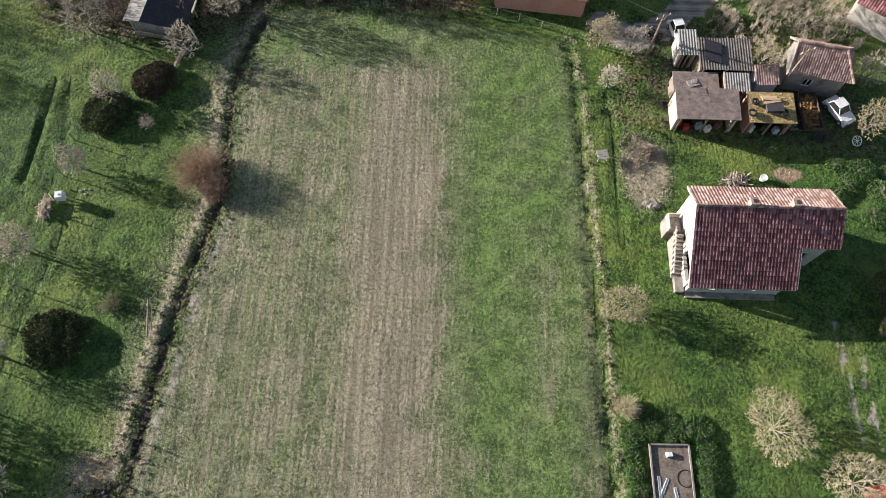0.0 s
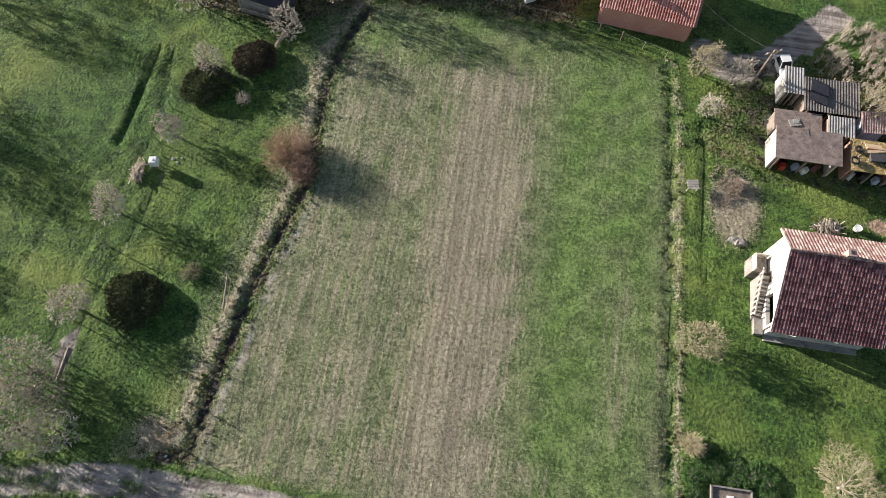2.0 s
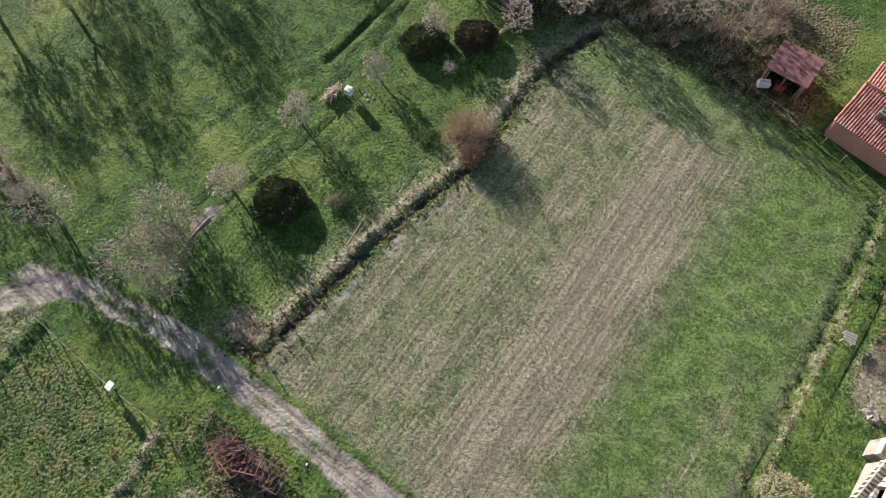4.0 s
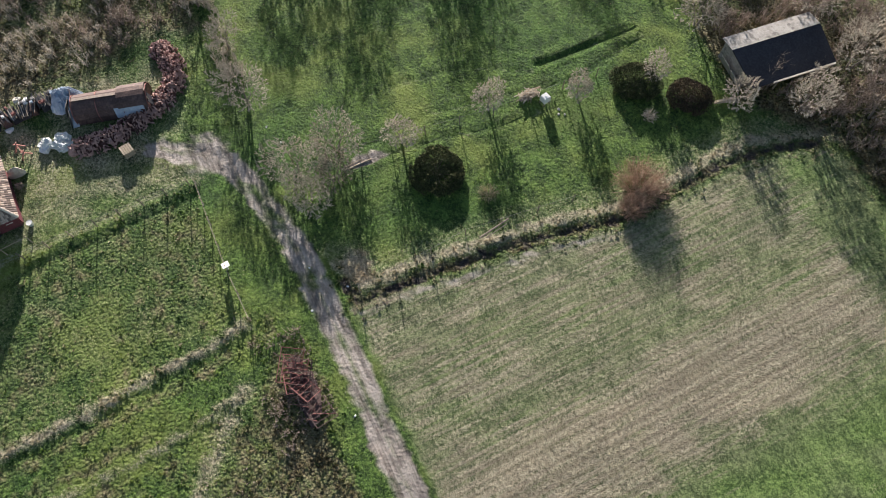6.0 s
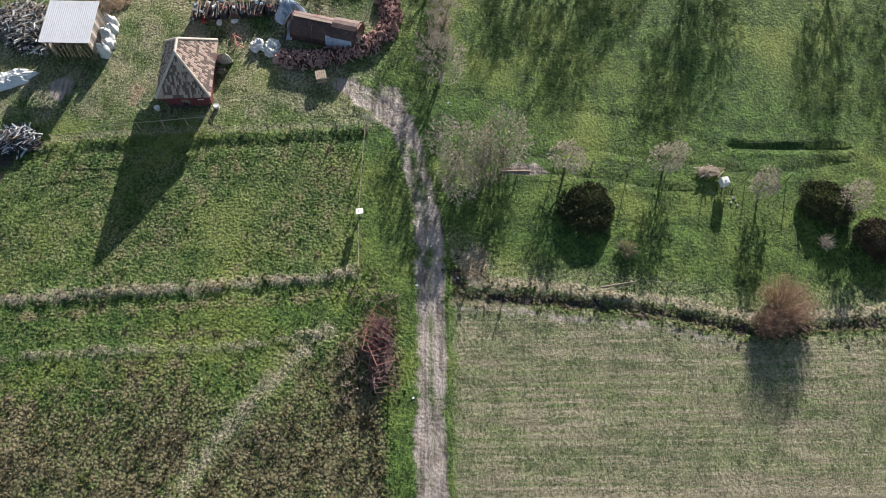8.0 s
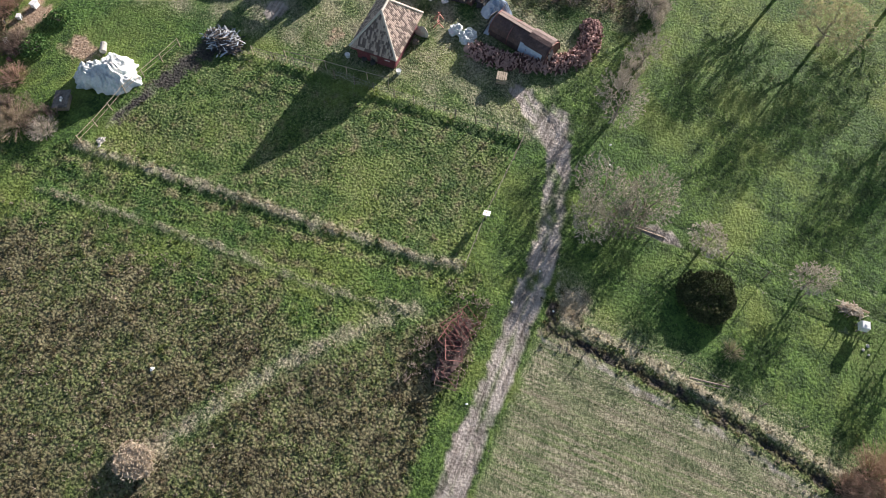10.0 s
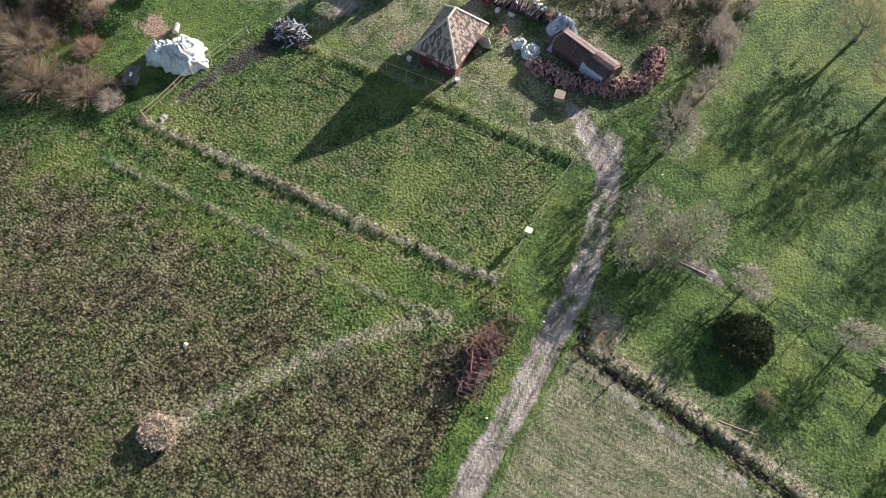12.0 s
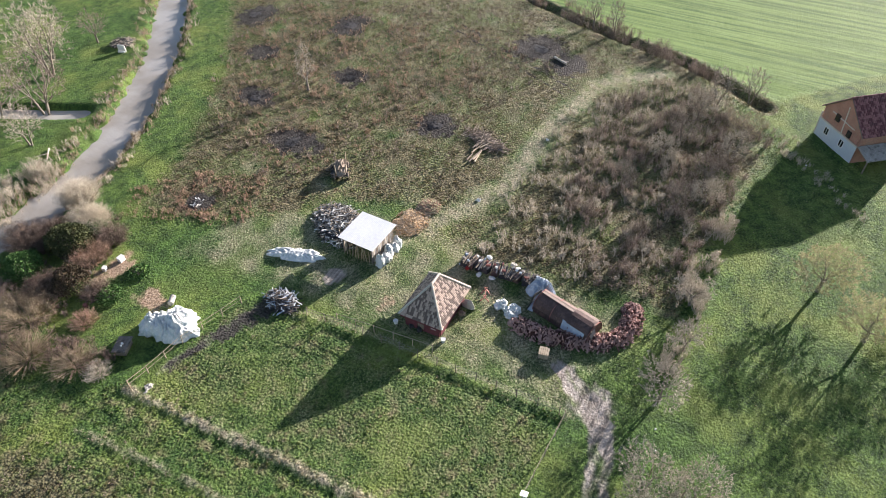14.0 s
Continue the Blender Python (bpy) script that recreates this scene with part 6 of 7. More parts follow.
def junk_pile(name, label, x, y, rx, ry, tall, count, mats, seed, long=0.9, turn=0.0, core=M_DARK):
    """A heap of boards, bars and small pieces over a low core, sorted by material into parts."""
    rr = random.Random(seed)
    ob = thing(name, label, "heap", x, y, turn)
    part("core", Geo().lump((0, 0, -0.05), (rx * 0.85, ry * 0.85, tall * 0.6), seed), core, ob)
    for mi, (mat, pname) in enumerate(mats):
        g = Geo()
        for _ in range(count // len(mats)):
            a, t = rr.uniform(0, 6.28), math.sqrt(rr.random())
            p = Vector((math.cos(a) * rx * t, math.sin(a) * ry * t, tall * 0.62 * (1 - t * t) + rr.uniform(0.0, 0.25)))
            b = rr.uniform(0, 6.28)
            d = Vector((math.cos(b), math.sin(b), rr.uniform(-0.3, 0.45))) * long * rr.uniform(0.3, 1.0) * 0.5
            g.beam(p - d, p + d, rr.uniform(0.03, 0.10), rr.uniform(0.03, 0.06))
        part(pname, g, mat, ob, kind="stuff")
    return ob


for x, y, lab, mat, seed in yard:
    junk_pile("junk_heap", lab, x, y, 1.0, 0.8, 0.6, 60, [(mat, "scrap"), (M_WOOD, "boards")], seed)
junk_pile("brushwood_heap", "heap of cut branches behind the house", 25.2, 28.6, 1.3, 0.6, 0.6, 90, [(M_WOOD, "brushwood_rest"), (M_TWIG, "twig_rest")], 55, 1.4)
solid("bucket", Geo().tube((0, 0, 0), (0, 0, 0.45), 0.26, 0.32, 10).ring((0, 0, 0.45), 0.32, 0.03, 12, 5), M_WHITE, "white plastic tub beside the house", "tub", 27.8, 28.9)
solid("rubble", Geo().lump((0, 0, -0.03), (0.7, 0.5, 0.22), 5, rough=0.4), M_CONCRETE, "pale rubble at the end of the dry patch", "rubble", 17.6, 26.1)
g = Geo()
for k in range(4):
    g.box((0, -0.36 + 0.24 * k, 0.62), (1.0, 0.2, 0.06))
for sx in (-0.42, 0.42):
    for sy in (-0.36, 0.36):
        g.box((sx, sy, 0.3), (0.08, 0.08, 0.6))
solid("wooden_bench_table", g, M_FIBRE, "grey slatted wooden stand in the grass", "stand", 13.5, 30.7, 8)


def vehicle(name, label, x, y, turn, paint, long=3.7, wide=1.55):
    """A small car: body, cabin, panes, lamps and wheels."""
    ob = thing(name, label, "car", x, y, turn)
    prof = [(-0.5, 0.32), (-0.49, 0.72), (-0.44, 0.82), (-0.22, 0.88), (0.24, 0.86), (0.42, 0.80), (0.49, 0.66), (0.5, 0.32)]
    g = Geo()
    m = len(prof)
    for s in (-1, 1):
        g.v += [(px * long, s * wide / 2 * (0.96 if pz > 0.75 else 1), pz) for px, pz in prof]
    g.f += [tuple(range(m)), tuple(range(2 * m - 1, m - 1, -1))] + [(i, i + m, (i + 1) % m + m, (i + 1) % m) for i in range(m)]
    part("body", g, paint, ob, "white painted body")
    roof = [(-0.34, 0.86, 0.48), (0.16, 0.86, 0.48), (0.02, 1.36, 0.38), (-0.27, 1.36, 0.38)]
    g = Geo()
    for s in (-1, 1):
        g.v += [(px * long, s * wide * w, pz) for px, pz, w in roof]
    g.f += [(0, 1, 2, 3), (7, 6, 5, 4)] + [(i, i + 4, (i + 1) % 4 + 4, (i + 1) % 4) for i in range(4)]
    cab = part("cabin", g, M_GLASS, ob, "dark glazed cabin")
    part("roof", Geo().box((-0.125 * long, 0, 1.385), (0.30 * long, wide * 0.78, 0.05)), paint, ob)
    for s in (-1, 1):
        part("pillar", Geo().beam((0.16 * long, s * wide * 0.475, 0.87), (0.02 * long, s * wide * 0.38, 1.38), 0.06), paint, ob)
        part("pillar", Geo().beam((-0.34 * long, s * wide * 0.475, 0.87), (-0.27 * long, s * wide * 0.38, 1.38), 0.07), paint, ob)
        part("headlight", Geo().box((0.49 * long, s * wide * 0.34, 0.64), (0.06, 0.3, 0.14)), M_FIBRE, ob)
        for q in (-0.31, 0.31):
            w = part("wheel", Geo().tube((q * long, s * (wide / 2 - 0.17), 0.29), (q * long, s * (wide / 2 + 0.01), 0.29), 0.29, 0.29, 14), M_RUBBER, ob)
            part("rim", Geo().tube((q * long, s * (wide / 2), 0.29), (q * long, s * (wide / 2 + 0.025), 0.29), 0.17, 0.15, 10), M_FIBRE, w)
    part("bumper", Geo().box((0.51 * long, 0, 0.42), (0.1, wide * 0.95, 0.14)).box((-0.51 * long, 0, 0.42), (0.1, wide * 0.95, 0.14)), M_DARK, ob)
    return ob


vehicle("car", "small white car parked beside the sheds", 35.7, 36.0, -62, M_WHITE, 3.1, 1.35)
vehicle("car", "white car parked on the gravel lane", 21.6, 44.8, -75, M_WHITE, 2.6, 1.2)
ob = thing("farm_trailer", "rusty flat farm trailer with straw", "trailer", 32.7, 35.6, 92)
part("bed", Geo().box((0, 0, 0.78), (3.9, 1.6, 0.08)), M_RUST_BROWN, ob)
for s in (-1, 1):
    part("side_board", Geo().box((0, s * 0.8, 1.0), (3.9, 0.06, 0.4)), M_RUST_BROWN, ob)
    part("end_board", Geo().box((s * 1.95, 0, 1.0), (0.06, 1.54, 0.4)), M_RUST_BROWN, ob)
    for q in (-1.1, 1.1):
        part("wheel", Geo().tube((q, s * 0.62, 0.36), (q, s * 0.84, 0.36), 0.36, 0.36, 12), M_RUBBER, ob)
part("drawbar", Geo().beam((1.95, 0, 0.6), (3.2, 0, 0.4), 0.12), M_RUST, ob)
g, rr = Geo().lump((0, 0, 0), (0.70, 1.75, 0.26), 8, 16, 8, 0.3), random.Random(182)
for _ in range(150):
    p = Vector((rr.uniform(-0.65, 0.65), rr.uniform(-1.6, 1.6), rr.uniform(0.12, 0.34)))
    d = Vector((rr.uniform(-1, 1), rr.uniform(-1, 1), rr.uniform(-0.3, 0.3))) * 0.18
    g.beam(p - d, p + d, 0.06, 0.04)
solid("scrap_load", g, M_LOAD, "rust brown leaves and scraps lying on the trailer", "load", 32.7, 35.6, z=0.83)


def utility_pole(x, y, tall, label):
    ob = thing("utility_pole", label, "pole", x, y, 25)
    part("pole", Geo().tube((0, 0, -0.2), (0, 0, tall), 0.14, 0.09, 8), M_WOOD, ob)
    part("crossarm", Geo().box((0, 0, tall - 0.4), (1.5, 0.1, 0.12)).beam((0.5, 0, tall - 0.45), (0, 0, tall - 1.0), 0.05).beam((-0.5, 0, tall - 0.45), (0, 0, tall - 1.0), 0.05), M_WOOD, ob)
    for q in (-0.65, 0.0, 0.65):
        part("insulator", Geo().tube((q, 0, tall - 0.33), (q, 0, tall - 0.14), 0.05, 0.035, 7), M_WHITE, ob)
    return ob


utility_pole(18.6, 42.3, 5.6, "grey wooden utility pole with crossarm beside the lane")


utility_pole(30.7, 38.6, 6.0, "pale wooden utility pole between the sheds and the cottage")


def cable(a, b, sag, label):
    a, b, g = Vector(a), Vector(b), Geo()
    pts = [a + (b - a) * (i / 14) - Vector((0, 0, sag * 4 * (i / 14) * (1 - i / 14))) for i in range(15)]
    for p, q in zip(pts, pts[1:]):
        g.tube(p, q, 0.014, 0.014, 4, False)
    solid("power_cable", g, M_DARK, label, "cable", z=0)


cable((18.6, 42.3, 5.4), (12.6, 48.4, 3.9), 0.5, "thin black power cable to the orange roofed house")
cable((18.6, 42.3, 5.4), (22.4, 36.0, 2.8), 0.4, "thin black power cable to the open shed")
cable((18.6, 42.3, 5.4), (33.0, 62.0, 6.0), 0.6, "thin black power cable along the lane")

ob = thing("pool", "round grey above-ground pool with white cover bars", "pool", 12.0, 60.4)
part("pool_wall", Geo().ring((0, 0, 0.55), 2.95, 0.2, 28, 8).ring((0, 0, 0.25), 2.95, 0.22, 28, 8), M_BLUE_TARP, ob, "grey blue pool wall", True)
part("cover", Geo().tube((0, 0, 0.5), (0, 0, 0.56), 2.8, 2.8, 28), M_FIBRE, ob, "pale grey pool cover")
for q in (-1.4, 0.0, 1.4):
    part("bar", Geo().beam((q, -2.3, 0.72), (q, 2.3, 0.72), 0.12), M_WHITE, ob)
so = open_shed("woodshed", "small open shed with faded red roof", -3.9, 0.2, 49.2, 52.8, 2.3, 2.6, M_TILE_RED, "faded red roof felt", M_BRICK)
solid("container", Geo().box((0, 0, 0.4), (0.9, 0.5, 0.8), None, 0.92).box((0, 0, 0.84), (0.94, 0.54, 0.08)), M_JUNK_RED, "bright red bin in the small shed", "bin", -1.8, 49.7, 12)
solid("pallet_box", Geo().box((0, 0, 0.35), (1.1, 0.6, 0.06)).box((0, 0.28, 0.35), (1.1, 0.05, 0.6)).box((0, -0.28, 0.35), (1.1, 0.05, 0.6)).box((-0.52, 0, 0.35), (0.05, 0.5, 0.6)).box((0.52, 0, 0.35), (0.05, 0.5, 0.6)), M_WHITE, "white wooden crate before the small shed", "crate", -3.2, 49.2, 30)

g = Geo().ring((0, 0, 0.34), 0.46, 0.035, 22, 6, Matrix.Rotation(0.45, 3, "X"))
for k in range(4):
    a = Matrix.Rotation(0.45, 3, "X") @ Vector((math.cos(k * 0.785), math.sin(k * 0.785), 0)) * 0.45
    g.beam(Vector((0, 0, 0.34)) - a, Vector((0, 0, 0.34)) + a, 0.04)
solid("wheel_hoop", g, M_WHITE, "white spoked wheel leaning among the shrubs", "wheel", 36.9, 33.0, 20)
draped(32.9, 2.6, 1.9, 1.2, 0.5, 84, M_JUNK_RED, "red cloth lying under the pale tree", 15)
leafy_bush(36.2, 15.6, 1.8, 2.8, 2600, 70, M_LEAF_DARK, "dark shrub beside the grassy lane", leaf_size=0.13)
leafy_bush(36.6, 18.6, 2.2, 3.2, 2600, 71, M_LEAF_DARK, "dark shrub beside the grassy lane", leaf_size=0.13)

# the fenced concrete pad in the garden
ob = thing("concrete_pad", "grey concrete pad with low rim in the garden", "pad", 17.3, 3.0, 1)
part("slab", Geo().box((0, 0, 0.04), (3.1, 5.4, 0.16)), M_EARTH, ob, "earth stained floor")
for s in (-1, 1):
    part("rim", Geo().box((s * 1.5, 0, 0.18), (0.12, 5.4, 0.18)), M_CONCRETE, ob)
part("rim", Geo().box((0, 2.64, 0.18), (3.1, 0.12, 0.18)), M_CONCRETE, ob)
solid("stone_block", Geo().box((0, 0, 0.1), (0.5, 0.36, 0.2), None, 0.9).box((0, 0, 0.22), (0.42, 0.3, 0.05)), M_WHITE, "white stone block on the concrete pad", "block", 17.2, 4.9, 8, z=0.15)
for dx, dy, ln, tn in ((-1.0, -1.4, 2.2, 92), (-0.6, -1.0, 1.2, 65), (0.2, -1.5, 0.9, 100)):
    solid("board", Geo().box((0, 0, 0.03), (ln, 0.2, 0.06)).box((0, 0.1, 0.05), (ln, 0.03, 0.1)), M_WHITE, "pale board lying on the concrete pad", "board", 17.3 + dx, 3.6 + dy, tn, z=0.14, group="boards on the pad")
solid("hose", Geo().ring((0, 0, 0.03), 0.62, 0.03, 24, 5), M_RUBBER, "coiled dark hose on the concrete pad", "hose", 18.3, 3.2, z=0.14)

# ---------------------------------------------------------------- barn by the wood
ob = thing("barn", "open sided barn with dark bitumen roof and pale board front", "barn", -27.9, 47.1, -7, z=0)
for x, top in ((-2.85, 2.28), (1.1, 1.8)):
    side_wall(ob, M_WOOD, (x, -4.3), (x, 4.3), 0, top, 0.12)
for y, mat in ((-4.4, M_FIBRE), (4.4, M_WOOD)):
    for k in range(12):
        x = -2.75 + 0.345 * k
        top = (2.30 + 0.13 * (x + 2.75) / 1.25 if x < -1.5 else 2.44 - 0.24 * (x + 1.5)) - 0.03
        part("board", Geo().box((x, y, top / 2), (0.32, 0.05, top - 0.04 * (k % 3))), mat, ob)
part("roof", Geo().slab([(-1.5, 4.75, 2.60), (-1.5, -4.75, 2.60), (2.5, -4.4, 1.62), (2.5, 4.6, 1.62)], 0.08), M_DARK_SHEET, ob, "dark bitumen sheet roof")
g = Geo()
corrugated(g, [(-3.25, 4.75, 2.39), (-3.25, -4.75, 2.35), (-1.52, -4.75, 2.62), (-1.52, 4.75, 2.62)], (0, 1, 0), 0.5, 0.012)
part("roof", g, M_FIBRE, ob, "pale weathered sheet roof")
for y in (-4.0, -1.4, 1.4, 4.2):
    part("post", Geo().box((2.3, y, 0.79), (0.12, 0.12, 1.58)), M_WOOD_PALE, ob)
part("eave_rail", Geo().beam((2.52, -2.2, 1.56), (2.52, 4.5, 1.56), 0.14, 0.16), M_CREAM, ob, "pale eave rail")
part("prop", Geo().beam((2.5, -3.6, 1.5), (2.9, -3.9, 0.0), 0.12), M_CREAM, ob, "pale leaning prop")
part("leaning_board", Geo().box((-1.4, -4.75, 0.72), (1.5, 0.06, 1.5), Matrix.Rotation(0.4, 3, "X")), M_FIBRE, ob, "grey leaning board")
part("leaning_board", Geo().box((0.3, -4.75, 0.62), (1.3, 0.06, 1.3), Matrix.Rotation(0.4, 3, "X")), M_FIBRE, ob, "grey leaning board")
solid("wheel", Geo().ring((0, 0, 0.36), 0.3, 0.11, 16, 7, Matrix.Rotation(1.35, 3, "Y")), M_RUBBER, "old black wheel leaning at the barn eave", "wheel", -24.9, 48.6, -7)
solid("plank_stack", Geo().box((0, 0, 0.15), (2.0, 0.25, 0.12)).box((0.1, 0.1, 0.28), (1.8, 0.22, 0.1), Matrix.Rotation(0.12, 3, "Z")), M_WOOD_PALE, "pale boards stacked near the barn", "boards", -26.6, 40.3, 70)

# ---------------------------------------------------------------- things in the meadow and along the track
ob = thing("water_tank", "white plastic tank on a wooden stand in the meadow", "tank", -34.2, 25.0, 10)
part("tank", Geo().box((0, 0, 0.75), (0.72, 0.72, 0.62), None, 0.94).box((0, 0, 1.08), (0.6, 0.6, 0.06)).tube((0, 0, 1.1), (0, 0, 1.17), 0.12, 0.1, 9), M_WHITE, ob)
for sx in (-0.3, 0.3):
    for sy in (-0.3, 0.3):
        part("leg", Geo().box((sx, sy, 0.22), (0.08, 0.08, 0.46)), M_WOOD, ob)
solid("stones", Geo().lump((0, 0, -0.02), (0.18, 0.14, 0.14), 3).lump((0.5, -0.3, -0.02), (0.14, 0.12, 0.1), 4).lump((0.75, 0.2, -0.02), (0.12, 0.12, 0.1), 5), M_PLASTER, "pale stones beside the white tank", "stones", -33.0, 25.9)
junk_pile("brushwood_heap", "pale heap of cut branches in the meadow", -35.6, 24.0, 0.5, 1.3, 0.35, 60, [(M_WOOD_PALE, "brushwood_rest"), (M_TWIG, "twig_rest")], 61, 1.2, core=M_TWIG_DARK)
solid("fallen_pole", Geo().tube((-1.4, 0, 0.09), (1.4, 0.1, 0.09), 0.08, 0.06, 7).tube((-1.2, 0.3, 0.07), (0.8, 0.5, 0.07), 0.05, 0.04, 6), M_WOOD_PALE, "grey wooden pole lying beside the trench", "pole", -36.0, 6.4, 88)
solid("fallen_pole", Geo().tube((-1.6, 0, 0.12), (1.6, 0.06, 0.12), 0.09, 0.07, 7).tube((-1.1, -0.3, 0.08), (1.2, -0.24, 0.08), 0.05, 0.04, 6), M_WOOD, "grey wooden pole lying on the ditch bank", "pole", -24.6, 14.4, 98, z=0.3)

# scrap iron
rr = random.Random(71)
ob = thing("scrap_iron", "heap of rusty red iron frames in weeds", "scrap heap", -18.9, -5.6)
for k in range(7):
    g = Geo()
    cx, cy, a, tilt = rr.uniform(-2.6, 2.4), rr.uniform(-0.5, 0.5), rr.uniform(-0.6, 0.6), rr.uniform(-0.35, 0.35)
    rot = Matrix.Rotation(a, 3, "Z") @ Matrix.Rotation(tilt, 3, "Y") @ Matrix.Rotation(rr.uniform(-0.3, 0.3), 3, "X")
    L, B, c = rr.uniform(0.9, 1.5), rr.uniform(0.6, 1.0), Vector((cx, cy, rr.uniform(0.45, 0.9)))
    for i in range(6):
        q = -L + 2 * L * i / 5
        g.beam(c + rot @ Vector((q, -B, 0)), c + rot @ Vector((q, B, 0)), 0.045)
    for s in (-B, B):
        g.beam(c + rot @ Vector((-L, s, 0)), c + rot @ Vector((L, s, 0)), 0.06)
    part("frame", g, M_RUST if k % 3 else M_RUST_BROWN, ob)
for k in range(46):
    p = Vector((rr.uniform(-3.2, 3.0), rr.uniform(-0.8, 0.8), rr.uniform(0.1, 0.8)))
    d = Vector((rr.uniform(-1, 1), rr.uniform(-1, 1), rr.uniform(-0.35, 0.35))).normalized() * rr.uniform(0.3, 1.0)
    part("bar", Geo().tube(p - d, p + d, 0.035, 0.035, 5), (M_RUST, M_RUST_BROWN, M_WOOD)[k % 3], ob)
part("core", Geo().lump((-0.2, 0, -0.05), (3.0, 0.9, 0.45), 9, rough=0.4), M_RUST_BROWN, ob)

# straw and rubble mound in the weeds
junk_pile("straw_mound", "pale mound of straw and earth in the weeds", -1.4, -24.5, 1.5, 1.7, 0.30, 420, [(M_PALE_STRAW, "straw"), (M_REED, "dry_matter")], 72, 0.30, core=M_PALE_STRAW)
for i, (x, y, s) in enumerate([(-8.0, -27.4, 0.22), (-28.6, -1.4, 0.12), (-24.9, -2.6, 0.12), (-15.4, -2.9, 0.12), (-43.6, 0.4, 0.14), (-41.4, 1.0, 0.12), (-25.6, 0.9, 0.16), (-83.0, -26.2, 0.3), (-94.0, 7.2, 0.2), (-66.0, -28.8, 0.4)]):
    solid("litter", Geo().lump((0, 0, -0.01), (s, s * 0.7, s * 0.6), 80 + i, 8, 4, 0.4), M_WHITE, "scrap of white litter lying in the grass", "litter", x, y, 37 * i, group="litter")

# ---------------------------------------------------------------- fences of the plot
def run_fence(name, label, pts, gap, tall, rails, mat, wire=0.012):
    """Posts and rails or wires along a line; one thing with its parts."""
    ob = thing(name, label, "fence", 0, 0, z=0)
    post = Geo().tube((0, 0, -0.2), (0, 0, tall), 0.055, 0.045, 6)
    me = as_mesh("post", post, mat)
    line = []
    for (ax, ay), (bx, by) in zip(pts, pts[1:]):
        n = max(1, round(math.hypot(bx - ax, by - ay) / gap))
        line += [(ax + (bx - ax) * i / n, ay + (by - ay) * i / n) for i in range(n)]
    line.append(pts[-1])
    for x, y in line:
        p = new("post", me)
        p.parent = ob
        p.matrix_basis = pose(x, y, height(x, y), rnd.uniform(-3, 3), rnd.uniform(-3, 3), rnd.uniform(0, 360))
    for z, r, m in rails:
        for (ax, ay), (bx, by) in zip(line, line[1:]):
            part("rail" if r > 0.02 else "wire", Geo().tube((ax, ay, height(ax, ay) + z), (bx, by, height(bx, by) + z), r, r, 5), m, ob)
    return ob


run_fence("fence", "pale wooden post fence along the grassy bank", [(-39.6, -36.2), (-40.2, -29.5)], 2.2, 1.25, [(1.1, 0.03, M_WOOD_PALE), (0.6, 0.01, M_FIBRE)], M_WOOD_PALE)
run_fence("fence", "pale rail fence before the tiled hut", [(-40.6, -33.0), (-41.6, -22.0)], 2.2, 1.2, [(1.1, 0.035, M_WOOD_PALE)], M_WOOD_PALE)
run_fence("wire_fence", "thin wire fence on posts beside the plot", [(-40.2, -27.2), (-40.8, -8.0)], 2.1, 1.3, [(1.1, 0.01, M_FIBRE), (0.6, 0.01, M_FIBRE)], M_WOOD)
run_fence("wire_fence", "wire fence on thin posts beside the track", [(-40.8, -7.4), (-31.6, -7.7), (-26.4, -7.5)], 2.3, 1.2, [(1.0, 0.016, M_WOOD_PALE), (0.5, 0.01, M_FIBRE)], M_WOOD_PALE)
run_fence("fence", "pale rail fence at the far end of the plot", [(-23.8, -45.6), (-30.4, -45.2), (-37.6, -43.6)], 2.4, 1.2, [(1.1, 0.028, M_WOOD_PALE), (0.6, 0.021, M_WOOD_PALE)], M_WOOD_PALE)
run_fence("wire_fence", "wire fence on wooden posts along the orchard", [(-24.6, 1.6), (-25.4, 12.0), (-24.0, 22.0)], 4.0, 1.2, [(1.0, 0.01, M_FIBRE)], M_WOOD)
run_fence("wire_fence", "wire fence on wooden posts behind the meadow trees", [(-38.6, 1.2), (-36.6, 10.0), (-35.2, 20.0), (-34.6, 31.0)], 3.6, 1.4, [(1.2, 0.01, M_FIBRE)], M_WOOD)
run_fence("wire_fence", "old wire fence at the end of the field", [(-4.0, 47.6), (4.0, 46.6), (10.6, 44.4)], 2.6, 1.1, [(1.0, 0.01, M_FIBRE)], M_WOOD)
solid("white_board", Geo().box((0, 0, 0.95), (0.95, 0.62, 0.05), Matrix.Rotation(-0.6, 3, "Y")).box((0, 0, 0.45), (0.05, 0.05, 0.9)), M_WHITE, "white plastic sheet hung on the fence", "sheet", -31.6, -7.6, 8)
solid("stones", Geo().lump((0, 0, -0.02), (0.5, 0.35, 0.25), 14, rough=0.4).lump((0.6, 0.2, -0.02), (0.25, 0.2, 0.15), 15), M_PLASTER, "pale stones at the corner of the plot", "stones", -24.8, -44.2)


